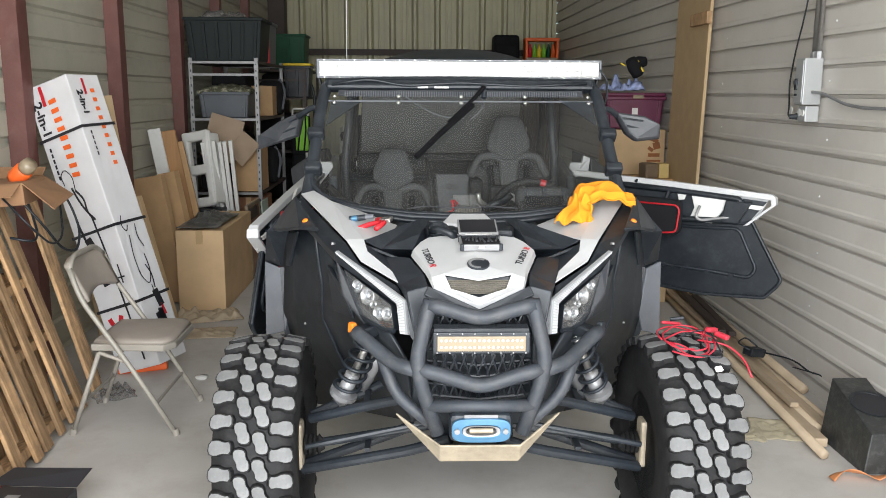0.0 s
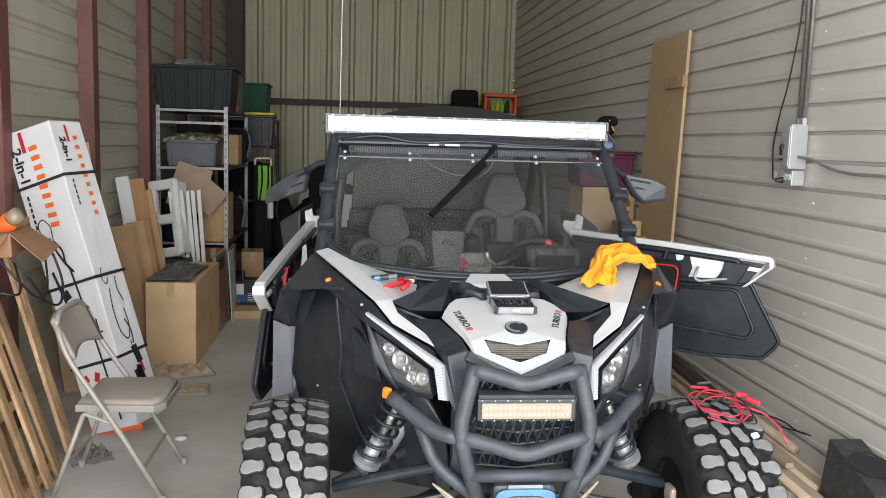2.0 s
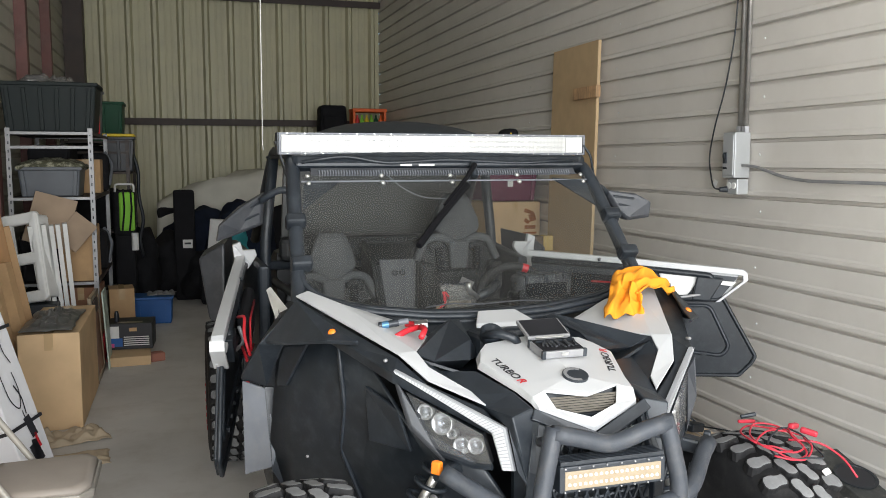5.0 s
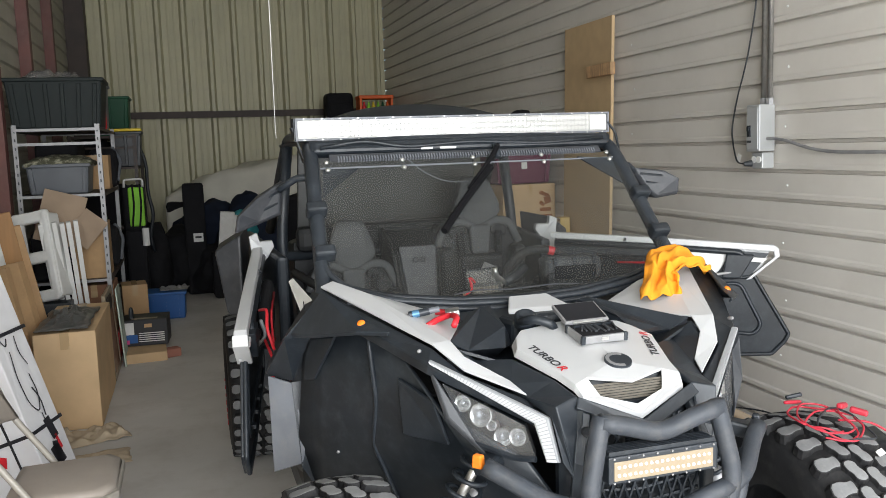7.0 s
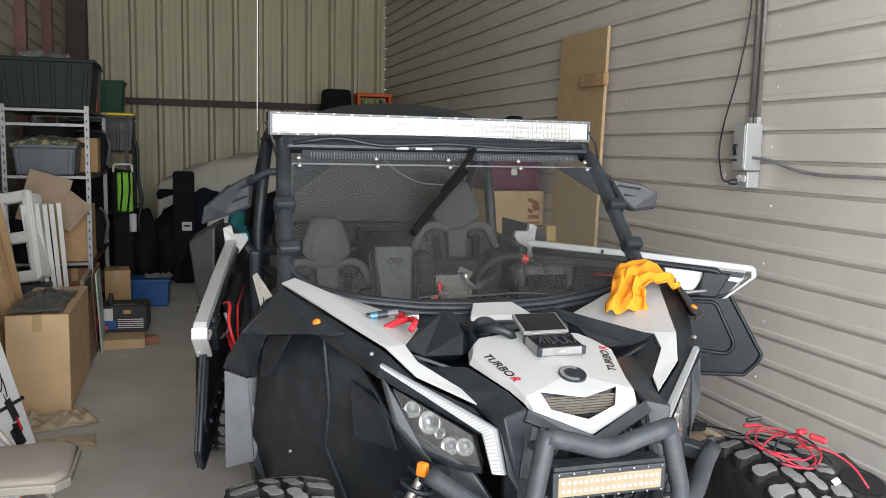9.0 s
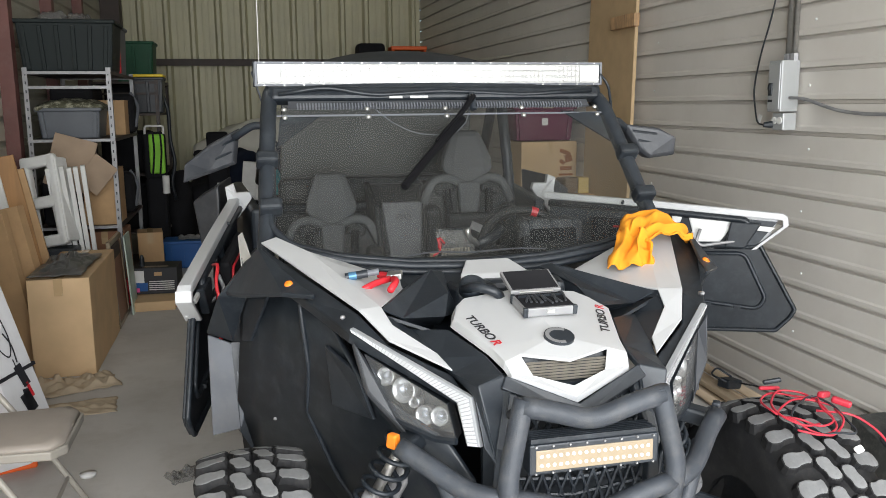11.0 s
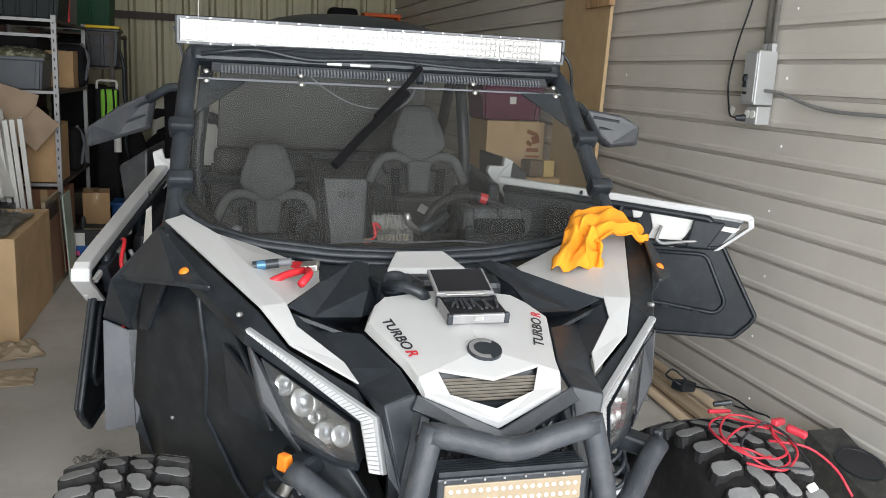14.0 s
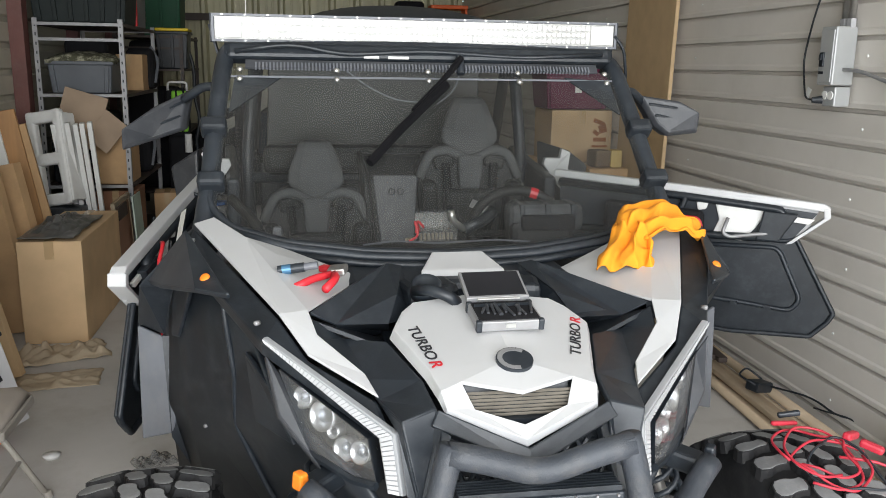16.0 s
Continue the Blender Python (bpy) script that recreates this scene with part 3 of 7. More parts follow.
        part("projector", lathe([(r * 0.55, -0.016), (r * 0.55, -0.004), (r * 0.35, 0.003), (0.0001, 0.006)], 16, m), M_LENS, lamp, "glass projector lens", smooth=True)
    cp("headlight_bezel", plate([(s * 0.455, 2.716, 1.052), (s * 0.428, 2.718, 1.010), (s * 0.374, 2.628, 0.890), (s * 0.352, 2.598, 0.862), (s * 0.432, 2.668, 0.945)], 0.016), M_MIRROR, "charcoal lamp surround", bevel=0.004)
    cp("headlight_bezel", tube([HL[2], HL[3], HL[4]], 0.008, 6, 0.012), M_BLACK)
    cp("lamp_bracket", box(0.10, 0.05, 0.04, (s * 0.345, 2.60, 0.845), (0, s * 8, -s * 40)), M_BLACK, bevel=0.008)
    AV = dict(c=(s * 0.655, 3.20, 1.195), d=(s * 0.775, 3.215, 1.066), t=(s * 0.818, 3.40, 0.915), w=(s * 0.737, 3.330, 0.900), a=(s * 0.695, 3.235, 1.055), b=(s * 0.640, 3.10, 1.085), v=(s * 0.690, 3.22, 0.93), z=(s * 0.80, 3.50, 0.93), y=(s * 0.66, 3.36, 1.18))
    cp("arch_flare", faces(AV, (("c", "d", "a"), ("d", "t", "w", "a"), ("a", "w", "v"), ("a", "v", "b"), ("c", "y", "z", "t", "d"))), M_BLACK, "dusty black arch corner", solid=0.012, bevel=0.006)
    # wheel arch lining
    top = [(0.700, 3.27, 1.03), (0.645, 3.16, 1.10), (0.575, 3.06, 1.115), (0.500, 2.90, 1.085), (0.430, 2.72, 0.950), (0.27, 2.54, 0.86)]
    mid_ = [(0.725, 3.32, 0.72), (0.660, 3.225, 0.74), (0.575, 3.125, 0.76), (0.470, 2.95, 0.78), (0.34, 2.72, 0.80), (0.22, 2.51, 0.78)]
    low = [(0.70, 3.36, 0.36), (0.62, 3.30, 0.34), (0.38, 3.14, 0.36), (0.24, 2.92, 0.42), (0.20, 2.70, 0.50), (0.19, 2.50, 0.58)]
    cp("wheel_arch_liner", loft([[(s * x, y, z) for x, y, z in r] for r in (top, mid_, low)], caps=False, loop=False), M_BLACK, "dusty black wheel arch liner", solid=0.012, smooth=True)
    cp("liner_seam", tube([(s * x, y, z) for x, y, z in ((0.560, 3.005, 1.105), (0.553, 3.005, 1.02), (0.540, 3.020, 0.90), (0.545, 3.060, 0.76), (0.47, 3.09, 0.56), (0.38, 3.11, 0.40))], 0.007, 6, 0.03), M_BLACK2, "raised seam on the liner", smooth=True)
    cp("liner_pocket", plate([(s * 0.498, 2.895, 1.00), (s * 0.440, 2.755, 0.965), (s * 0.398, 2.765, 0.84), (s * 0.482, 2.920, 0.83)], 0.012, way=(s * 0.8, -0.6, 0)), M_BLACK2, "recessed liner panel", bevel=0.004)
    for x, y, z in ((0.583, 3.102, 0.979), (0.616, 3.16, 0.850), (0.630, 3.192, 0.703), (0.474, 2.772, 1.098), (0.640, 3.17, 1.185)):
        cp("rivet", lathe([(0.0052, -0.012), (0.0052, 0.002), (0.0034, 0.004), (0.0001, 0.005)], 10, Matrix.Translation((s * x, y, z)) @ pose(0, 0, 0, 80, 0, s * 22)), M_GALV, "bright rivet head", smooth=True)
    CV = dict(p=(s * 0.535, 2.850, 1.138), q=(s * 0.610, 2.925, 1.132), a=(s * 0.715, 3.140, 1.088), d=(s * 0.758, 3.230, 1.078), c=(s * 0.655, 3.19, 1.208), i=(s * 0.560, 2.93, 1.150))
    CV.update({k + "_": (v[0] * 0.995, v[1] + 0.01, v[2] - 0.014) for k, v in list(CV.items())})
    cp("fender_cap", faces(CV, (("p", "q", "i"), ("q", "a", "c", "i"), ("a", "d", "c"), ("p", "p_", "q_", "q"), ("q", "q_", "a_", "a"), ("a", "a_", "d_", "d"))), M_BLACK2, "dusty black fender top cap", solid=0.008, bevel=0.004)
    m = SHIFT @ Matrix.Translation((s * 0.588, 2.950, 1.148)) @ pose(0, 0, 0, 45, 0, s * 30)
    part("marker_lamp", lathe([(0.0115, -0.01), (0.0115, 0.001), (0.008, 0.004), (0.0001, 0.005)], 16, m), M_AMBER, car, "small amber marker lamp", smooth=True)
    cp("mud_flap", plate([(s * 0.815, 3.378, 0.915), (s * 0.745, 3.335, 0.895), (s * 0.712, 3.30, 0.72), (s * 0.728, 3.30, 0.64), (s * 0.815, 3.352, 0.605)], 0.012), M_GREYP, "grey plastic mud guard", bevel=0.004)
    cp("mud_flap_edge", loft([[(s * 0.745, 3.33, 0.90), (s * 0.745, 3.40, 0.90), (s * 0.70, 3.40, 0.90), (s * 0.70, 3.33, 0.90)], [(s * 0.73, 3.30, 0.63), (s * 0.74, 3.40, 0.60), (s * 0.66, 3.40, 0.50), (s * 0.66, 3.30, 0.50)]]), M_BLACK)
    # air scoop wedge
    W = dict(n=(s * 0.368, 2.835, 1.098), d=(s * 0.235, 3.14, 1.096), t=(s * 0.180, 3.115, 1.132), t2=(s * 0.145, 3.12, 1.124), c=(s * 0.178, 2.92, 1.108), l=(s * 0.205, 2.845, 1.064), m=(s * 0.315, 2.845, 1.066), u=(s * 0.19, 2.98, 1.0), v=(s * 0.33, 2.92, 1.0), w=(s * 0.13, 2.98, 1.04))
    cp("air_scoop", faces(W, (("n", "d", "t"), ("n", "t", "c", "l", "m"), ("t", "t2", "w", "l", "c"), ("m", "l", "u", "v"))), M_BLACK2, "angular black air scoop", solid=0.006, bevel=0.004)
    cp("scoop_floor", faces(dict(a=(s * 0.37, 2.83, 1.085), b=(s * 0.20, 2.77, 1.03), c=(s * 0.18, 2.98, 0.98), d=(s * 0.36, 2.95, 0.98)), ("abcd",)), M_BLACK, solid=0.008)
cp("cowl_base", box(0.42, 0.52, 0.06, (0, 2.95, 0.985)), M_BLACK)
cp("cowl_panel", faces(dict(a=(-0.060, 3.185, 1.142), b=(0.070, 3.185, 1.142), c=(0.105, 3.09, 1.118), d=(-0.100, 3.09, 1.118), e=(0.107, 3.07, 1.095), f=(-0.102, 3.07, 1.095)), ("abcd", "dcef")), M_WHITE, "white cowl plate", solid=0.01, bevel=0.005)
cp("cowl_side", box(0.56, 0.22, 0.09, (0, 3.14, 1.06)), M_BLACK2, bevel=0.02)
cp("filler_cap", lathe([(0.035, 0), (0.035, 0.03), (0.026, 0.038), (0.022, 0.03), (0.0001, 0.03)], 20, pose(-0.115, 2.92, 1.105, 25, 0, 0)), M_BLACK2, "round black filler cap", smooth=True)
cp("cap_strap", tube([(-0.14, 2.90, 1.12), (-0.115, 2.85, 1.135), (-0.07, 2.83, 1.12), (-0.05, 2.86, 1.09)], 0.013, 8, 0.02), M_BLACK, smooth=True)
cp("shock_mount", box(0.12, 0.1, 0.09, (-0.10, 2.98, 1.075), (0, 0, 10)), M_BLACK, bevel=0.015)
cp("shock_mount", box(0.12, 0.1, 0.09, (0.10, 2.98, 1.075), (0, 0, -10)), M_BLACK, bevel=0.015)

# grille
cp("grille_back", box(0.40, 0.02, 0.42, (0, 2.53, 0.77)), M_BLACK)
bm = bmesh.new()
for i in range(-6, 7):
    for s in (-1, 1):
        x0 = i * 0.03
        tube([(x0 - s * 0.055, 2.488, 0.95), (x0 + s * 0.02, 2.48, 0.80), (x0 - s * 0.03, 2.49, 0.66)], 0.0045, 5, bm=bm)
for i in range(8):
    tube([(-0.17, 2.492, 0.67 + i * 0.037), (0, 2.484, 0.655 + i * 0.037), (0.17, 2.492, 0.67 + i * 0.037)], 0.0045, 5, bm=bm)
bmesh.ops.delete(bm, geom=[v for v in bm.verts if abs(v.co.x) > 0.19], context="VERTS")
cp("grille_mesh", bm, M_BLACK2, "black honeycomb grille")
for s in (-1, 1):
    cp("grille_frame", faces(dict(a=(s * 0.158, 2.492, 0.985), b=(s * 0.19, 2.455, 0.87), c=(s * 0.21, 2.47, 0.63), d=(s * 0.165, 2.46, 0.60), e=(s * 0.165, 2.45, 0.86), f=(s * 0.135, 2.475, 0.975)), (("a", "b", "e", "f"), ("b", "c", "d", "e"))), M_BLACK2, solid=0.02, bevel=0.004)

# tubular front bumper
bumper = new("front_bumper")
bumper.parent = car
bumper["label"] = "textured grey-black tubular front bumper"
BY = -CARY


def bt(name, pts, r=0.0225, fillet=0.05, material=M_BAR):
    return part(name, tube([(x, y + BY, z) for x, y, z in pts], r, 14, fillet), material, bumper, smooth=True)


bt("top_tube", [(-0.158, 2.385, 0.985), (-0.10, 2.385, 0.972), (0, 2.385, 0.940), (0.10, 2.385, 0.972), (0.158, 2.385, 0.985)], 0.0225, 0.04)
bt("middle_tube", [(-0.185, 2.375, 0.790), (-0.12, 2.372, 0.775), (0, 2.37, 0.735), (0.12, 2.372, 0.775), (0.185, 2.375, 0.790)], 0.0225, 0.04)
bt("lower_tube", [(-0.16, 2.375, 0.675), (0.16, 2.375, 0.675)], 0.019)
for s in (-1, 1):
    bt("upright_tube", [(s * 0.150, 2.39, 0.998), (s * 0.163, 2.385, 0.95), (s * 0.192, 2.375, 0.82), (s * 0.178, 2.375, 0.74), (s * 0.128, 2.385, 0.585)], 0.0225, 0.05)
    bt("side_tube", [(s * 0.386, 2.535, 0.862), (s * 0.345, 2.505, 0.838), (s * 0.26, 2.42, 0.792), (s * 0.185, 2.378, 0.785)], 0.0225, 0.05)
    bt("outer_tube", [(s * 0.31, 2.48, 0.825), (s * 0.255, 2.45, 0.68), (s * 0.135, 2.40, 0.60)], 0.019, 0.05)
    part("end_cap", box(0.022, 0.030, 0.034, (s * 0.394, 2.556 + BY, 0.868), (0, 0, -s * 38), taper=0.85), M_AMBER if s < 0 else M_BLACK2, bumper, "amber lens behind the tube end" if s < 0 else "black cap behind the tube end", bevel=0.005)
    bt("mount_tab", [(s * 0.15, 2.40, 0.95), (s * 0.15, 2.5, 0.93)], 0.012)

# small light bar in the grille
glb = new("grille_light_bar")
glb.parent = car
glb["label"] = "short black LED bar with a cream lens"
part("housing", box(0.288, 0.05, 0.066, (0, 2.395 + BY, 0.872)), M_BLACK2, glb, bevel=0.004)
bm = bmesh.new()
for i in range(6):
    box(0.28, 0.003, 0.012, (0, 2.378 + i * 0.009 + BY, 0.909), bm=bm)
tagged(part("heat_sink", bm, M_BLACK, glb), kind="stuff")
part("lens", box(0.262, 0.004, 0.046, (0, 2.370 + BY, 0.870)), M_CREAM, glb, "cream LED lens", bevel=0.002)
bm = bmesh.new()
for j in range(2):
    for i in range(18):
        lathe([(0.0045, 0.0), (0.003, 0.003), (0.0001, 0.0035)], 8, pose(-0.119 + 0.014 * i, 2.368 + BY, 0.860 + 0.02 * j, 90, 0, 0), bm=bm)
part("led_dots", bm, M_WHITE2, glb)
for s in (-1, 1):
    for k in (-1, 1):
        for i in range(4):
            part("screw", cyl((s * (0.02 + 0.037 * i), 2.372 + BY, 0.872 + k * 0.029), (s * (0.02 + 0.037 * i), 2.366 + BY, 0.872 + k * 0.029), 0.0025, seg=6), M_GALV, glb)

# winch fairlead and skid plate
wf = new("winch_fairlead")
wf.parent = car
wf["label"] = "blue winch fairlead on a black mount"
part("mount", box(0.190, 0.05, 0.092, (0, 2.375 + BY, 0.612)), M_BLACK2, wf, bevel=0.02)
ring = [(0.088 * math.copysign(abs(math.cos(a)) ** 0.45, math.cos(a)), 0.037 * math.copysign(abs(math.sin(a)) ** 0.6, math.sin(a))) for a in (2 * math.pi * i / 32 for i in range(32))]
hole = [(0.046 * math.copysign(abs(math.cos(a)) ** 0.6, math.cos(a)), 0.014 * math.copysign(abs(math.sin(a)) ** 0.8, math.sin(a))) for a in (2 * math.pi * i / 32 for i in range(32))]
bm = loft([[(x, 2.348 + BY, 0.612 + z) for x, z in ring], [(x, 2.335 + BY, 0.612 + z) for x, z in ring], [(x * 1.25, 2.333 + BY, 0.612 + z * 1.3) for x, z in hole], [(x, 2.348 + BY, 0.612 + z) for x, z in hole]], caps=False)
part("fairlead_plate", bm, M_BLUE, wf, bevel=0.002)
bm = loft([[(x * 1.22, 2.331 + BY, 0.612 + z * 1.25) for x, z in hole], [(x * 1.0, 2.333 + BY, 0.612 + z) for x, z in hole], [(x * 0.95, 2.35 + BY, 0.612 + z * 0.95) for x, z in hole]], caps=False)
part("fairlead_lip", bm, M_GALV, wf)
part("rope_end", cyl((-0.035, 2.338 + BY, 0.612), (0.035, 2.338 + BY, 0.612), 0.008), M_SKID, wf)
for s in (-1, 1):
    part("bolt", cyl((s * 0.072, 2.336 + BY, 0.612), (s * 0.072, 2.327 + BY, 0.612), 0.009, seg=6), M_GALV, wf)
part("label_strip", box(0.10, 0.003, 0.012, (0, 2.346 + BY, 0.652)), M_GALV, wf)
cp("skid_plate", faces(dict(a=(-0.255, 2.48, 0.615), b=(-0.12, 2.37, 0.555), c=(0.12, 2.37, 0.555), d=(0.255, 2.48, 0.615), e=(0.120, 2.41, 0.490), f=(-0.120, 2.41, 0.490), g=(0.16, 2.9, 0.36), h=(-0.16, 2.9, 0.36)),
                       ("bcef", "abf", "cde", "fegh")), M_SKID, "dusty bare aluminium skid plate", solid=0.008, bevel=0.003)

# suspension
for s in (-1, 1):
    for nm, ins, out, r in (("upper_arm", [(0.20, 2.60, 0.62), (0.20, 2.88, 0.62)], (0.555, 2.735, 0.50), 0.017), ("lower_arm", [(0.08, 2.60, 0.475), (0.10, 2.92, 0.46)], (0.585, 2.735, 0.315), 0.019)):
        bm = bmesh.new()
        for x, y, z in ins:
            tube([(s * x, y, z), (s * (x + 0.12), y * 0.65 + out[1] * 0.35, (z + out[2]) / 2 + 0.02), (s * out[0], out[1] + (y - out[1]) * 0.12, out[2])], r, 10, 0.08, bm)
        box(0.02, 0.13, 0.012, (s * 0.36, 2.735, (ins[0][2] + out[2]) / 2 + 0.01), bm=bm)
        cp(nm, bm, M_BLACK2, "black tubular suspension arm", smooth=False)
    cp("tie_rod", tube([(s * 0.16, 2.60, 0.53), (s * 0.56, 2.62, 0.44)], 0.010, 8), M_BLACK2, "dark tie rod")
    cp("drive_shaft", tube([(s * 0.14, 2.75, 0.46), (s * 0.56, 2.735, 0.40)], 0.016, 10), M_BLACK)
    prof = [(0.02, 0)] + [(0.030 + 0.010 * (i % 2) - 0.0006 * i, 0.008 * i) for i in range(1, 9)] + [(0.018, 0.075)]
    m = Matrix.Translation((s * 0.585, 2.735, 0.40)) @ pose(0, 0, 0, 0, -s * 90, 0)
    cp("cv_boot", lathe(prof, 16, m), M_RUBBER, "ribbed black rubber boot")
    cp("knuckle", box(0.045, 0.07, 0.17, (s * 0.605, 2.735, 0.40)), M_SKID, "dusty bronze steering knuckle", bevel=0.012)
    cp("brake_disc", lathe([(0.11, -0.003), (0.11, 0.003), (0.05, 0.003), (0.05, -0.003)], 28, Matrix.Translation((s * 0.625, 2.735, 0.40)) @ pose(0, 0, 0, 0, 90, 0)), M_STEEL)
    a, b = Vector((s * 0.300, 2.69, 0.885)), Vector((s * 0.478, 2.80, 0.50))
    shock = cp("shock_absorber", cyl(a, b, 0.013), M_STEEL, "shock absorber with a black coil spring", smooth=True)
    part("lower_body", cyl(SHIFT @ a.lerp(b, 0.62), SHIFT @ a.lerp(b, 0.97), 0.026), M_GALV, shock, smooth=True)
    part("coil_spring", helix(SHIFT @ a.lerp(b, 0.12), SHIFT @ a.lerp(b, 0.80), 0.044, 6.5, 0.0065), M_BLACK2, shock, smooth=True)
    part("spring_perch", cyl(SHIFT @ a.lerp(b, 0.80), SHIFT @ a.lerp(b, 0.84), 0.05), M_GALV, shock)
    part("reservoir", cyl(SHIFT @ (a.lerp(b, 0.35) + Vector((-s * 0.06, 0.03, 0))), SHIFT @ (a.lerp(b, 0.8) + Vector((-s * 0.06, 0.03, 0))), 0.022), M_GALV, shock, smooth=True)
cp("chassis", box(0.28, 0.6, 0.20, (0, 3.02, 0.53)), M_BLACK)
cp("floor_pan", box(1.10, 1.65, 0.2, (0, 4.08, 0.42)), M_BLACK, bevel=0.03)
cp("rear_body", box(1.05, 0.95, 0.6, (0, 5.25, 0.82), taper=0.92), M_BLACK, bevel=0.05)
for s in (-1, 1):
    cp("side_sill", box(0.16, 1.5, 0.14, (s * 0.62, 4.1, 0.42)), M_BLACK2, bevel=0.03)
    cp("rear_quarter", plate([(s * 0.66, 4.45, 1.16), (s * 0.74, 5.4, 1.20), (s * 0.74, 5.5, 0.95), (s * 0.70, 4.9, 0.80), (s * 0.66, 4.5, 0.55)], 0.05, way=(-s, 0, 0)), M_BLACK2, "black rear side panel", bevel=0.015)
    cp("rear_mud_guard", plate([(s * 0.80, 4.85, 0.98), (s * 0.60, 4.85, 1.00), (s * 0.60, 4.80, 0.45), (s * 0.78, 4.80, 0.50)], 0.02, way=(0, 1, 0)), M_BLACK)


# ---- buggy: windscreen, cage, light bar, doors, seats ----
def wy(z):
    """The windscreen's plane: how far back it lies at height z."""
    return 3.66 + (z - 1.56) * 0.98


edge = [(-0.575, 1.585), (-0.60, 1.42), (-0.615, 1.245), (-0.56, 1.195), (-0.42, 1.160), (-0.22, 1.138), (0, 1.130), (0.22, 1.138), (0.42, 1.160), (0.56, 1.195), (0.615, 1.245), (0.60, 1.42), (0.575, 1.585)]
pane = cp("windscreen", plate([(x, wy(z), z) for x, z in edge], 0.005, way=(0, 0.7, -0.7)), M_GLASS, "clear plastic full windscreen with dust and reflection haze")
pane.visible_shadow = False
cp("windscreen_gasket", tube([(x, wy(z) + 0.006, z - 0.006) for x, z in edge[1:-1]], 0.011, 8, 0.03), M_BLACK, "black rubber windscreen gasket", smooth=True)
cp("cowl_seal", tube([(x * 0.985, wy(z) - 0.030, z - 0.014) for x, z in edge[3:-3]], 0.013, 8, 0.04), M_BLACK2, "black rubber cowl seal below the screen", smooth=True)
cp("cowl_seal", tube([(x * 0.97, wy(z) - 0.058, z - 0.026) for x, z in edge[4:-4]], 0.010, 8, 0.04), M_BLACK, smooth=True)
cp("windscreen_wire", tube([(-0.23, 3.22, 1.155), (-0.15, 3.20, 1.168), (-0.05, 3.20, 1.160), (0.1, 3.20, 1.166), (0.2, 3.21, 1.158)], 0.0026, 6, 0.03), M_MIRROR)
for u in (-0.545, -0.27, 0.0, 0.275, 0.55):
    # lower row: the bolts; upper row: discs standing for their reflections
    for dz in (0.0, 0.026):
        z = 1.553 + dz
        cp("bolt_and_reflection", lathe([(0.009, 0), (0.009, 0.004), (0.005, 0.008), (0.0001, 0.009)], 12, Matrix.Translation((u, wy(z) - 0.006, z)) @ pose(0, 0, 0, 45, 0, 0)), M_CHROME, "bright round screen bolt, with its reflection as an upper row", smooth=True)
bm = bmesh.new()
for i in range(100):
    u = -0.50 + 1.0 * i / 99
    box(0.0046, 0.012, 0.020, (u, 3.680, 1.590), (-45, 0, 0), bm=bm)
cp("screen_edge", tube([(-0.57, wy(1.560) - 0.004, 1.560), (0.57, wy(1.560) - 0.004, 1.560)], 0.0032, 6), M_GREYP, "pale edge along the screen top")
tagged(cp("ridged_visor", bm, M_GREYP, "ridged grey strip along the screen top"), kind="stuff")
cp("visor_backing", box(1.06, 0.006, 0.032, (0, 3.690, 1.594), (-45, 0, 0)), M_MIRROR)
cp("screen_header", box(1.17, 0.05, 0.05, (0, 3.735, 1.625), (-30, 0, 0)), M_BLACK, bevel=0.012)
for u, w in ((-0.165, 0.045), (-0.10, 0.03), (-0.07, 0.035)):
    cp("header_tag", box(w, 0.004, 0.014, (u, 3.708, 1.622), (-30, 0, 0)), M_WHITE2, "white sticker")

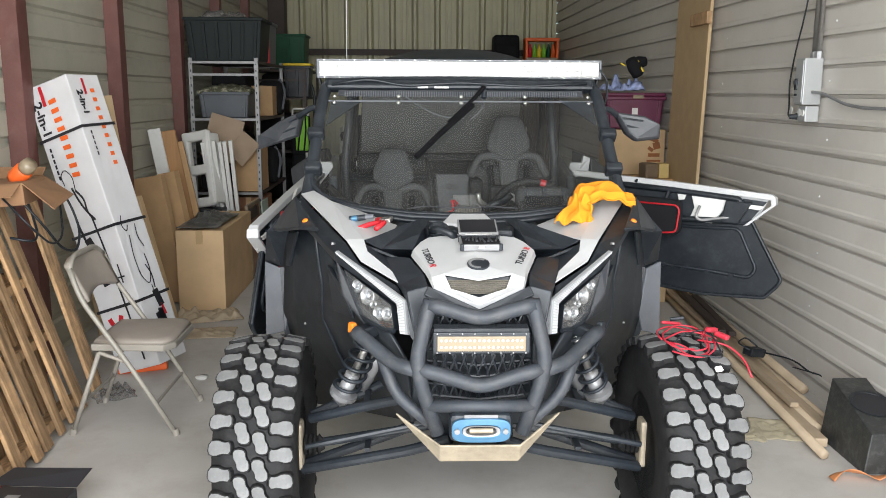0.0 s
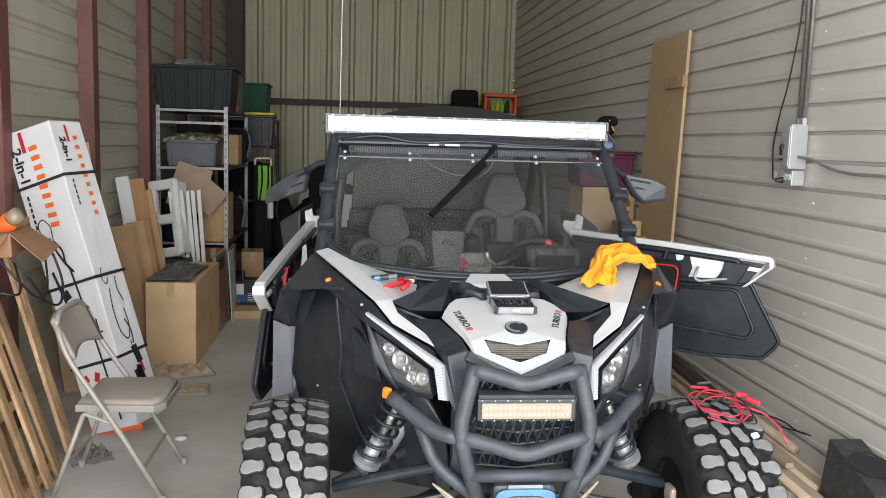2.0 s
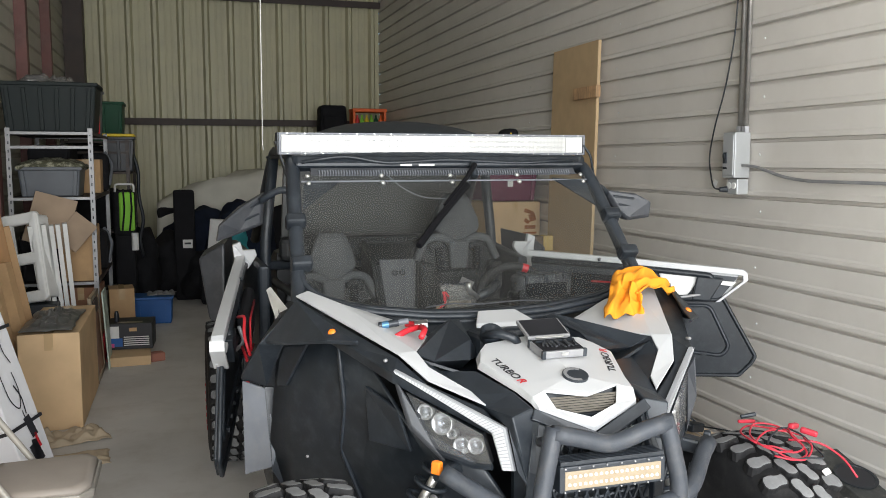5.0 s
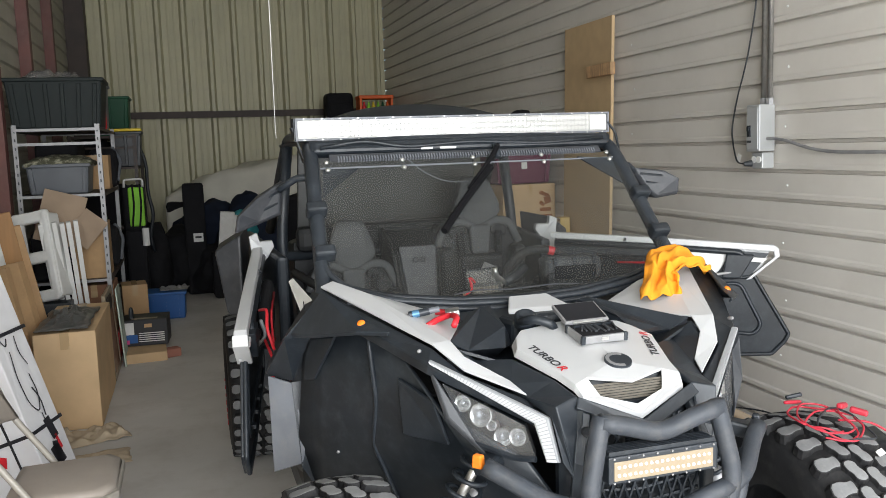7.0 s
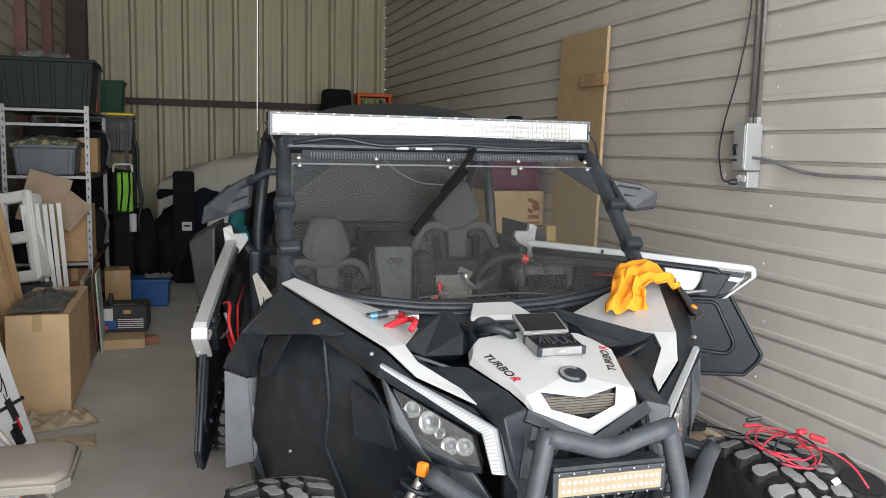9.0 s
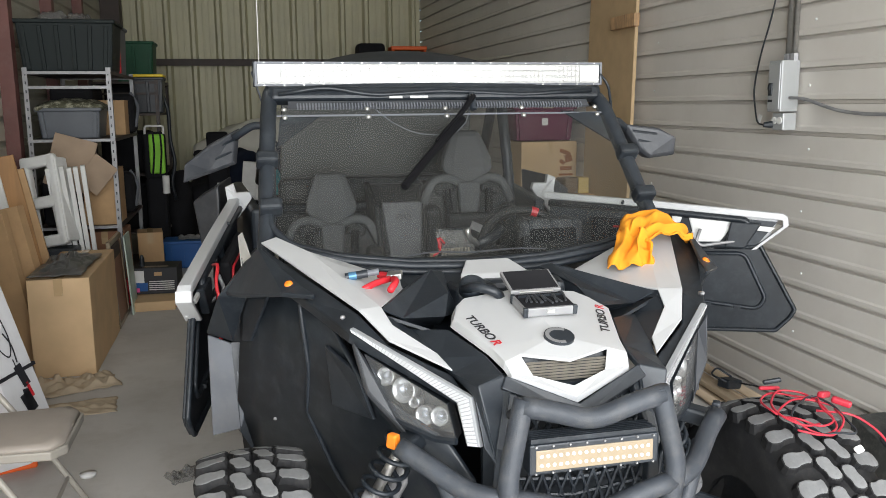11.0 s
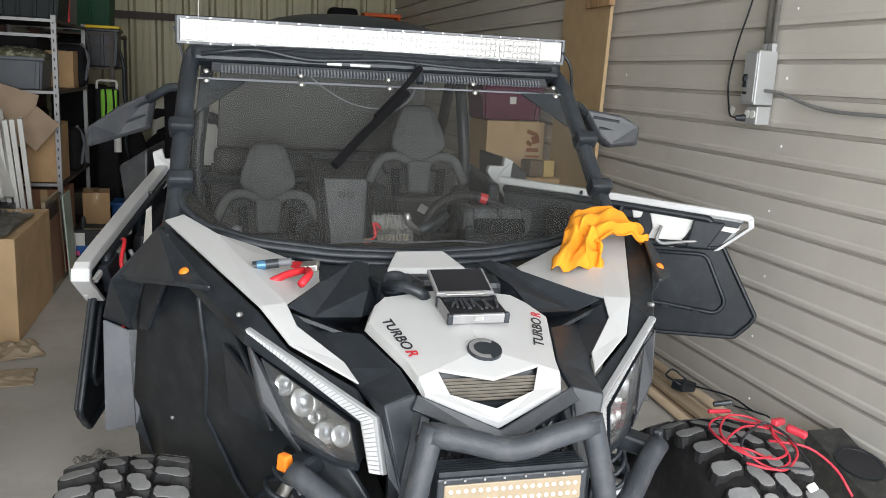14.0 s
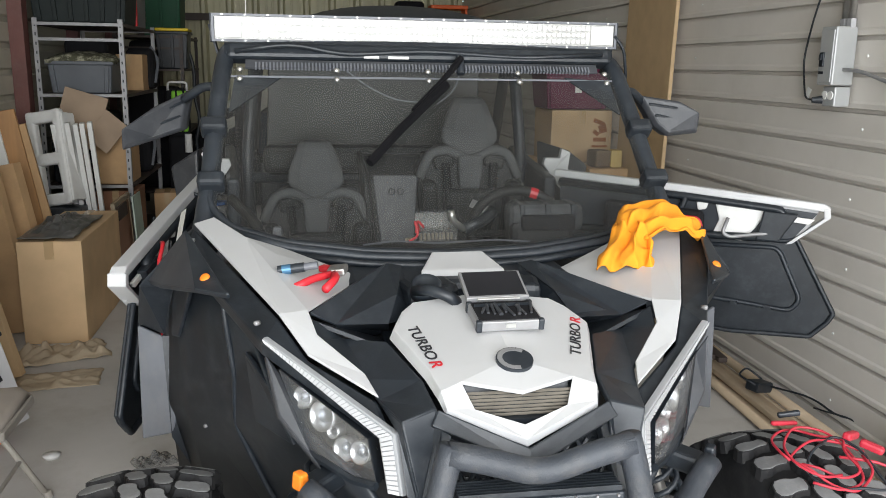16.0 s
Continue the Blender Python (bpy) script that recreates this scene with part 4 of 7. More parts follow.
# roll cage
for s in (-1, 1):
    cp("cage_pillar", tube([(s * 0.64, 3.27, 1.12), (s * 0.62, 3.39, 1.25), (s * 0.605, 3.60, 1.48), (s * 0.59, 3.73, 1.62), (s * 0.55, 4.2, 1.68), (s * 0.54, 4.85, 1.68), (s * 0.60, 5.35, 1.20)], 0.026, 12, 0.12), M_BLACK2, "black round cage tube", smooth=True)
    cp("cage_pillar", tube([(s * 0.545, 4.80, 1.67), (s * 0.60, 4.80, 1.2), (s * 0.58, 4.78, 0.6)], 0.026, 12, 0.12), M_BLACK2, smooth=True)
    for y, z, up in ((3.530, 1.425, 0), (3.398, 1.293, 0)):
        clamp = cp("screen_clamp", box(0.070, 0.055, 0.042, (s * 0.61, y - 0.008, z), (-45, 0, 0)), M_BLACK, "black rubber screen clamp", bevel=0.010)
    cp("gusset", plate([(s * 0.56, 3.655, 1.555), (s * 0.42, 3.665, 1.565), (s * 0.575, 3.59, 1.46)], 0.006), M_BLACK)
    # mirrors
    mir = new("wing_mirror")
    mir.parent = car
    mir["label"] = "black folding side mirror"
    ring1 = [(0.675, 3.715, 1.518), (0.81, 3.69, 1.500), (0.877, 3.672, 1.464), (0.878, 3.683, 1.400), (0.77, 3.675, 1.390), (0.730, 3.69, 1.420)]
    if s < 0:
        ring1 = [(0.690, 3.775, 1.520), (0.79, 3.69, 1.470), (0.864, 3.590, 1.412), (0.873, 3.632, 1.352), (0.79, 3.655, 1.378), (0.705, 3.70, 1.405)]
    mid = sum((Vector(p) for p in ring1), Vector()) / 6
    r0 = [mid + (Vector(p) - mid) * 0.86 + Vector((0, -0.016, 0.006)) for p in ring1]
    r2 = [Vector(p) + Vector((0, 0.05, 0)) for p in ring1]
    part("shell", loft([[(s * p[0], p[1] - CARY, p[2]) for p in r] for r in (r0, ring1, r2)]), M_MIRROR, mir, bevel=0.006)
    part("arm", tube([(s * 0.60, 3.66 - CARY, 1.53), (s * 0.65, 3.69 - CARY, 1.530), (s * 0.71, 3.72 - CARY, 1.49)], 0.013, 10, 0.02), M_BLACK2, mir, smooth=True)
    for k in (0.25, 0.6):
        a, b = Vector(ring1[0]).lerp(Vector(ring1[5]), k), Vector(ring1[1]).lerp(Vector(ring1[3]), k)
        a, b = a.lerp(b, 0.15), a.lerp(b, 0.8)
        part("crease", tube([(s * a.x, a.y - 0.018 - CARY, a.z), (s * b.x, b.y - 0.018 - CARY, b.z)], 0.005, 6), M_BLACK, mir)
cp("cage_cross_tube", tube([(-0.59, 3.74, 1.635), (0.59, 3.74, 1.635)], 0.022, 12), M_BLACK2, smooth=True)
cp("cage_cross_tube", tube([(-0.545, 4.80, 1.68), (0.545, 4.80, 1.68)], 0.024, 12), M_BLACK2, smooth=True)
cp("cage_cross_tube", tube([(-0.59, 4.80, 1.12), (0.59, 4.80, 1.12)], 0.024, 12), M_BLACK2, smooth=True)
cp("roof_panel", sheet(lambda u, v: ((u - 0.5) * 1.14, 3.76 + 1.2 * v, 1.655 + 0.170 * math.sin(math.pi * min(1, v * 0.72)) * (1 - (2 * u - 1) ** 4) * (0.55 + 0.45 * math.cos((2 * u - 1) * 1.5))), 16, 10), M_BLACK2, "black domed plastic roof", solid=0.012, smooth=True)
cp("wiring", tube([(-0.56, 3.70, 1.63), (-0.40, 3.71, 1.655), (-0.25, 3.70, 1.625), (0.0, 3.71, 1.64), (0.3, 3.71, 1.625), (0.55, 3.70, 1.64)], 0.007, 6, 0.06), M_BLACK, "black wiring loom", smooth=True)
cp("wiring", tube([(-0.24, 3.70, 1.58), (-0.17, 3.75, 1.53), (-0.08, 3.78, 1.49), (0.02, 3.78, 1.485)], 0.0025, 5, 0.05), M_GREYP, "thin grey wire", smooth=True)
cp("wiring", tube([(0.12, 3.76, 1.60), (0.10, 3.78, 1.52), (0.05, 3.8, 1.48)], 0.0025, 5, 0.05), M_GREYP, smooth=True)
cp("wiring", tube([(0.625, 3.80, 1.70), (0.66, 3.80, 1.66), (0.655, 3.76, 1.58), (0.62, 3.68, 1.54)], 0.005, 6, 0.03), M_BLACK, smooth=True)

# wiper
wip = new("wiper")
wip.parent = car
wip["label"] = "black windscreen wiper with its arm"
part("motor", cyl((0.098, 3.665 - CARY, 1.575), (0.098, 3.69 - CARY, 1.63), 0.012), M_BLACK2, wip)
part("arm", tube([(0.098, 3.665 - CARY, 1.622), (0.06, 3.63 - CARY, 1.58), (-0.06, 3.545 - CARY, 1.472)], 0.010, 8, 0.02, ends=0.008), M_WIPER, wip)
part("blade", tube([(0.045, 3.605 - CARY, 1.545), (-0.10, 3.50 - CARY, 1.425), (-0.195, 3.425 - CARY, 1.338)], 0.0135, 6), M_WIPER, wip)
part("blade_rubber", tube([(0.055, 3.635 - CARY, 1.55), (-0.195, 3.44 - CARY, 1.33)], 0.004, 5), M_RUBBER, wip)

# long light bar
lb = new("light_bar")
lb.parent = car
lb["label"] = "long LED light bar over the windscreen"
YB0, ZB = 3.80 - CARY, 1.700
part("housing", box(1.262, 0.065, 0.078, (0, YB0 + 0.04, ZB)), M_BLACK2, lb, bevel=0.004)
bm = bmesh.new()
for dz, h in ((0.0375, 0.007), (-0.0375, 0.007)):
    box(1.262, 0.012, h, (0, YB0 + 0.004, ZB + dz), bm=bm)
for dx in (-0.628, 0.628):
    box(0.007, 0.012, 0.068, (dx, YB0 + 0.004, ZB), bm=bm)
part("bezel", bm, M_GREYP, lb, "grey bezel with bright screws")
part("reflector_tray", box(1.245, 0.004, 0.066, (0, YB0 + 0.0065, ZB)), M_TRAY, lb, "silver reflector tray")
bm = bmesh.new()
for j in range(3):
    for i in range(68):
        x = -0.535 + 1.07 * i / 67
        if abs(x) < 0.54:
            lathe([(0.0078, 0.005), (0.0070, 0.005), (0.0030, -0.001), (0.0006, -0.0005)], 8, pose(x, YB0 + 0.004, ZB - 0.020 + 0.020 * j, 90, 0, 0), bm=bm)
tagged(part("reflector_cups", bm, M_CHROME, lb, "rows of small chrome LED cups"), kind="stuff")
for s in (-1, 1):
    part("end_reflector", box(0.075, 0.006, 0.058, (s * 0.583, YB0 + 0.002, ZB)), M_WHITE2, lb, "white end reflector", bevel=0.002)
    part("end_plate", box(0.006, 0.08, 0.084, (s * 0.634, YB0 + 0.045, ZB)), M_BLACK, lb, bevel=0.002)
    part("bracket", plate([(s * 0.638, YB0 + 0.02, ZB + 0.01), (s * 0.638, YB0 + 0.07, ZB + 0.01), (s * 0.60, YB0 + 0.04, ZB - 0.12), (s * 0.60, YB0 - 0.02, ZB - 0.12)], 0.006), M_BLACK, lb)
for i in range(19):
    for dz in (-0.0375, 0.0375):
        x = -0.60 + 1.2 * i / 18
        part("screw", cyl((x, YB0 + 0.0, ZB + dz), (x, YB0 - 0.004, ZB + dz), 0.0028, seg=6), M_CHROME, lb)
lens = part("lens", box(1.245, 0.003, 0.068, (0, YB0 - 0.0015, ZB)), M_BARLENS, lb, "clear cover lens")
lens.visible_shadow = False


def door(s, hinge, tip, drop=0.0):
    """One door, from its hinge at the back to its nose; q(s, n, z): along it, towards the cabin, up."""
    h, t = Vector(hinge), Vector(tip)
    d = (t - h).normalized()
    n = Vector((-s * abs(d.y), -abs(d.x)))
    L = (t - h).length

    def q(a, b, z):
        p = h + d * (a * L) + n * b
        return (p.x, p.y - CARY, z - drop * a)

    e = new("door")
    e.parent = car
    e["label"] = "open white and black half door"

    def slab(pts, b0, b1, **kw):
        return loft([[q(a, b0, z) for a, z in pts], [q(a, b1, z) for a, z in pts]])
    part("outer_skin", slab([(0.0, 1.18), (0.97, 1.120), (0.92, 1.01), (0.6, 0.985), (0.05, 0.96)], -0.035, -0.02), M_WHITE, e, "white outer door skin", bevel=0.004)
    part("top_rail", loft([[q(a, b, z) for b, z in ((-0.04, z0 - 0.02), (-0.035, z0 + 0.012), (0.008, z0 + 0.014), (0.012, z0 - 0.014))] for a, z0 in ((-0.02, 1.185), (0.5, 1.158), (0.98, 1.125), (1.0, 1.112))]), M_WHITE, e, "white top rail", bevel=0.004)
    part("nose_cap", loft([[q(a, b, z) for b in (-0.04, 0.012)] + [q(a - 0.022, b, z - 0.004) for b in (0.012, -0.04)] for a, z in ((1.0, 1.125), (1.005, 1.09), (0.925, 1.02), (0.885, 0.985))]), M_WHITE, e, "white door nose edge", bevel=0.003)
    part("inner_frame", slab([(0.0, 1.165), (0.96, 1.10), (0.885, 1.0), (0.0, 0.95)], -0.018, -0.008), M_BLACK2, e)
    part("inner_panel", slab([(0.605, 1.118), (0.80, 1.106), (0.755, 1.03), (0.715, 0.978), (0.60, 0.985), (0.625, 1.05)], -0.008, 0.006), M_WHITE2, e, "white inner panel patch", bevel=0.006)
    part("inner_panel", slab([(0.535, 1.122), (0.585, 1.118), (0.575, 1.085), (0.545, 1.08)], -0.008, 0.006), M_WHITE2, e, bevel=0.006)
    part("frame_tube", tube([q(0.0, 0.008, 1.15), q(0.5, 0.010, 1.13), q(0.86, 0.01, 1.105), q(0.80, 0.01, 1.0), q(0.4, 0.01, 0.985), q(0.0, 0.01, 0.97)], 0.014, 8, 0.04), M_BLACK, e, smooth=True)
    part("frame_brace", tube([q(0.50, 0.012, 1.13), q(0.46, 0.012, 0.99)], 0.012, 8), M_BLACK, e)
    part("latch", slab([(0.78, 1.10), (0.90, 1.095), (0.84, 0.99), (0.76, 0.99)], 0.0, 0.03), M_BLACK, e, "black latch block", bevel=0.006)
    part("latch_plate", slab([(0.88, 1.085), (0.955, 1.08), (0.935, 1.06), (0.88, 1.065)], 0.0, 0.012), M_WHITE2, e, bevel=0.003)
    part("handle", tube([q(0.66, 0.03, 1.065), q(0.645, 0.045, 1.01), q(0.67, 0.04, 0.995), q(0.76, 0.03, 1.012), q(0.82, 0.02, 1.02)], 0.007, 8, 0.02), M_GALV, e, "bright bent door handle", smooth=True)
    low = [(0.05, 0.965), (0.86, 0.99), (0.899, 1.0), (1.049, 0.735), (1.031, 0.70), (0.978, 0.640), (0.69, 0.622), (0.10, 0.66)]
    part("lower_panel", slab(low, -0.03, -0.016), M_BLACK, e, "black plastic lower door insert", bevel=0.004)
    part("lower_rim", tube([q(a, -0.012, z) for a, z in low + low[:1]], 0.009, 8, 0.010), M_BLACK, e, smooth=True)
    inset = [(0.12, 0.93), (0.841, 0.962), (0.933, 0.774), (0.902, 0.728), (0.695, 0.742), (0.12, 0.76)]
    part("lower_inset", tube([q(a, -0.012, z) for a, z in inset + inset[:1]], 0.009, 6, 0.03), M_BLACK2, e, smooth=True)
    for k in range(4):
        part("clip", slab([(0.45 + 0.12 * k, 0.742), (0.475 + 0.12 * k, 0.742), (0.475 + 0.12 * k, 0.728), (0.45 + 0.12 * k, 0.728)], -0.015, 0.004), M_BLACK, e)
    bag = part("door_bag", slab([(0.20, 1.10), (0.575, 1.085), (0.58, 0.93), (0.54, 0.905), (0.20, 0.91)], 0.012, 0.06), M_BLKFAB, e, "black zipped door bag with red piping", bevel=0.02)
    part("piping", tube([q(0.30, 0.066, 1.065), q(0.555, 0.066, 1.062), q(0.572, 0.066, 1.04), q(0.56, 0.066, 0.93), q(0.42, 0.066, 0.912)], 0.005, 6, 0.02), M_RED, bag, "red piping", smooth=True)
    part("hinge_knob", cyl(q(0.33, 0.0, 1.17), q(0.33, 0.022, 1.162), 0.007, seg=8), M_BLACK, e)
    return e


door(1, (0.655, 4.39), (1.478, 3.82))
dl = door(-1, (-0.715, 4.62), (-0.872, 3.51), 0.10)
for s in (-1, 1):
    trim = cp("pillar_trim", loft([[(s * u_, y, z) for u_, y, z in ((0.765, 4.60, 1.245), (0.728, 4.61, 1.260), (0.718, 4.60, 1.220), (0.660, 4.62, 1.220), (0.652, 4.62, 1.192), (0.682, 4.61, 1.148), (0.745, 4.60, 1.07))],
                                   [(s * u_, y + 0.03, z) for u_, y, z in ((0.765, 4.60, 1.245), (0.728, 4.61, 1.260), (0.718, 4.60, 1.220), (0.660, 4.62, 1.220), (0.652, 4.62, 1.192), (0.682, 4.61, 1.148), (0.745, 4.60, 1.07))]]), M_WHITE, "white door pillar trim", bevel=0.004)
    cp("rear_fender", loft([[(s * u_, y, z) for u_, y, z in ((0.795, 4.74, 1.245), (0.915, 4.80, 1.165), (0.872, 4.78, 0.86), (0.800, 4.74, 0.85))], [(s * u_, y, z) for u_, y, z in ((0.74, 5.05, 1.26), (0.885, 5.10, 1.17), (0.88, 5.05, 1.05), (0.74, 5.0, 1.0))]]), M_MIRROR, "charcoal rear fender", bevel=0.012)
for pts in (((-0.80, 3.75, 1.06), (-0.78, 3.66, 1.08), (-0.79, 3.60, 1.02), (-0.77, 3.58, 0.95)), ((-0.79, 3.7, 0.96), (-0.77, 3.6, 0.9), (-0.785, 3.56, 0.84), (-0.77, 3.6, 0.78))):
    cp("door_cable", tube(pts, 0.006, 6, 0.03), M_RED, "red cable in the doorway", smooth=True)
side_plate = cp("side_badge_panel", plate([(-0.712, 3.554, 1.185), (-0.697, 3.554, 1.197), (-0.674, 3.236, 1.167), (-0.703, 3.296, 1.110)], 0.008, way=(0, 1, 0)), M_WHITE2, "white side plate with a dark decal", bevel=0.003)
part("decal_bar", box(0.002, 0.030, 0.007, (-0.701, 3.266 - CARY, 1.151), (50, 0, 0)), M_BLACKINK, side_plate)

# cabin
cp("dashboard", loft([[(-0.58, 3.30, 1.06), (0.58, 3.30, 1.06), (0.58, 3.30, 0.80), (-0.58, 3.30, 0.80)], [(-0.60, 3.62, 1.075), (0.60, 3.62, 1.075), (0.60, 3.60, 0.80), (-0.60, 3.60, 0.80)], [(-0.60, 3.74, 1.03), (0.60, 3.74, 1.03), (0.60, 3.68, 0.80), (-0.60, 3.68, 0.80)]]), M_SEATB, "black moulded dashboard", bevel=0.015)
cp("firewall", box(1.08, 0.04, 0.72, (0, 4.83, 0.82)), M_SEATB)
cp("rear_screen", plate([(-0.52, 4.84, 1.16), (0.40, 4.84, 1.16), (0.40, 4.80, 1.63), (-0.50, 4.80, 1.63)], 0.012, way=(0, 1, 0)), mat("smoked_screen", (0.016, 0.018, 0.016), 0.4, var=0.35, scale=2.5, bump=0.0), "smoked dark rear screen behind the seats", bevel=0.01)
cp("rear_shelf", box(1.06, 0.10, 0.12, (0, 4.78, 1.20)), M_SEATB, "black ledge behind the seats", bevel=0.03)
cp("console_panel", loft([[(-0.135, 4.66, 1.225), (0.135, 4.66, 1.225), (0.135, 4.74, 1.225), (-0.135, 4.74, 1.225)], [(-0.105, 4.50, 1.14), (0.105, 4.50, 1.14), (0.13, 4.74, 1.14), (-0.13, 4.74, 1.14)], [(-0.075, 4.40, 0.74), (0.075, 4.40, 0.74), (0.11, 4.74, 0.74), (-0.11, 4.74, 0.74)]]), M_SEATB, "black panel between the seats", bevel=0.01)
cp("console_face", plate([(-0.092, 4.508, 1.165), (0.092, 4.508, 1.165), (0.056, 4.404, 0.80), (-0.056, 4.404, 0.80)], 0.008, way=(0, -1, 0.1)), M_MIRROR, "grey tapered console face", bevel=0.004)
cp("console_rim", tube([(-0.135, 4.655, 1.235), (-0.12, 4.49, 1.14), (-0.09, 4.385, 0.76)], 0.014, 8, 0.03), M_SEATB, smooth=True)
cp("console_rim", tube([(0.135, 4.655, 1.235), (0.12, 4.49, 1.14), (0.09, 4.385, 0.76)], 0.014, 8, 0.03), M_SEATB, smooth=True)
for s in (-1, 1):
    cp("cup_ring", lathe([(0.015, 0), (0.015, 0.006), (0.009, 0.006), (0.009, 0)], 18, pose(s * 0.018, 4.482, 1.10, 76, 0, 0)), M_SEATB)


def seat(u, y, top, hr_h, label):
    """Bucket seat: base, backrest with bolsters and two harness slots, headrest."""
    e = new("seat")
    e.parent = car
    e["label"] = label
    yy = y - CARY
    z0 = top - 0.86
    part("cushion", box(0.42, 0.46, 0.14, (u, yy - 0.18, z0 + 0.06), (6, 0, 0)), M_SEATB, e, bevel=0.05, seg=4)
    hw = hr_h / 0.19
    ring = lambda z, w, f: [(u - w, yy - f, z), (u - w * 0.6, yy - f - 0.018, z), (u + w * 0.6, yy - f - 0.018, z), (u + w, yy - f, z), (u + w * 0.85, yy + 0.075, z), (u - w * 0.85, yy + 0.075, z)]
    part("headrest", loft([ring(top, 0.058, -0.012), ring(top - 0.025, 0.074, 0.006), ring(top - hr_h * 0.62, 0.108 * hw, 0.030), ring(top - hr_h * 0.86, 0.112 * hw, 0.034), ring(top - hr_h - 0.030, 0.050, 0.026)]), M_SEAT, e, "grey fabric headrest", bevel=0.012, seg=3)
    sz = top - hr_h
    part("shoulder_shell", loft([[(u - 0.13, yy + 0.0, sz + 0.01), (u + 0.13, yy + 0.0, sz + 0.01), (u + 0.13, yy + 0.07, sz + 0.01), (u - 0.13, yy + 0.07, sz + 0.01)],
                                 [(u - 0.215, yy - 0.02, sz - 0.07), (u + 0.215, yy - 0.02, sz - 0.07), (u + 0.215, yy + 0.08, sz - 0.07), (u - 0.215, yy + 0.08, sz - 0.07)],
                                 [(u - 0.225, yy - 0.04, sz - 0.30), (u + 0.225, yy - 0.04, sz - 0.30), (u + 0.225, yy + 0.08, sz - 0.30), (u - 0.225, yy + 0.08, sz - 0.30)],
                                 [(u - 0.20, yy - 0.08, sz - 0.60), (u + 0.20, yy - 0.08, sz - 0.60), (u + 0.20, yy + 0.08, sz - 0.60), (u - 0.20, yy + 0.08, sz - 0.60)]]), M_SEATB, e, bevel=0.02, seg=3)
    part("shoulder_trim", tube([(u - 0.205, yy - 0.03, sz - 0.12), (u - 0.16, yy - 0.025, sz - 0.02), (u - 0.09, yy - 0.03, sz - 0.005), (u, yy - 0.045, sz - 0.05), (u + 0.09, yy - 0.03, sz - 0.005), (u + 0.16, yy - 0.025, sz - 0.02), (u + 0.205, yy - 0.03, sz - 0.12)], 0.020, 8, 0.03), M_SEAT, e, "grey shoulder trim", smooth=True)
    for s in (-1, 1):
        part("harness_slot", box(0.085, 0.03, 0.055, (u + s * 0.105, yy - 0.022, sz - 0.055), (0, s * 14, 0)), M_SEATB, e, bevel=0.012)
        part("bolster", box(0.075, 0.09, 0.42, (u + s * 0.165, yy - 0.06, sz - 0.33), (8, s * 4, 0)), M_SEATB, e, bevel=0.03, seg=3)
        part("harness_strap", tube([(u + s * 0.10, yy - 0.035, sz - 0.06), (u + s * 0.085, yy - 0.075, sz - 0.25), (u + s * 0.05, yy - 0.13, sz - 0.5)], 0.018, 6, 0.05), M_BLKFAB, e)
    part("spine_pad", box(0.085, 0.03, 0.14, (u, yy - 0.05, sz - 0.095), taper=1.25), M_SEAT, e, bevel=0.014)
    part("back_pad", box(0.22, 0.05, 0.36, (u, yy - 0.05, sz - 0.34), (6, 0, 0)), M_SEATB, e, bevel=0.025, seg=3)
    return e


seat(0.300, 4.52, 1.475, 0.20, "grey and black driver's bucket seat")
seat(-0.318, 4.50, 1.300, 0.19, "grey and black folded-down passenger seat")
cp("seat_logo", box(0.07, 0.004, 0.035, (0.33, 4.43, 1.045), (10, 25, 0)), M_GALV, "pale printed mark on the seat")
sw = new("steering_wheel")
sw.parent = car
sw["label"] = "black steering wheel with a red top mark"
SWM = Matrix.Translation((0.335, 3.80 - CARY, 1.06)) @ pose(0, 0, 0, 62, 0, 0)
part("grip", tube([SWM @ Vector((0.165 * math.cos(a), 0.15 * math.sin(a), 0)) for a in (2 * math.pi * i / 36 for i in range(37))], 0.017, 10), M_SEATB, sw, smooth=True)
part("top_mark", tube([SWM @ Vector((0.165 * math.cos(a), 0.15 * math.sin(a), 0)) for a in (radians(64 + 3 * i) for i in range(4))], 0.0185, 10), M_RED, sw, "red mark")
part("hub", cyl(SWM @ Vector((0, 0, -0.06)), SWM @ Vector((0, 0, 0.01)), 0.05), M_SEATB, sw)
for a in (0, 180, 270):
    part("spoke", tube([SWM @ Vector((0, 0, 0)), SWM @ Vector((0.16 * math.cos(radians(a)), 0.145 * math.sin(radians(a)), 0))], 0.012, 6), M_SEATB, sw)
cp("gauge_pod", box(0.20, 0.10, 0.09, (0.34, 3.60, 1.10)), M_SEATB, bevel=0.02)
cp("cabin_bar", tube([(-0.62, 4.15, 1.13), (-0.50, 3.9, 1.06), (-0.52, 3.70, 0.95)], 0.018, 8, 0.1), M_SEATB, smooth=True)
cp("grab_handle", box(0.03, 0.03, 0.11, (-0.455, 3.80, 1.04)), M_GREYP, "grey grab handle", bevel=0.01)

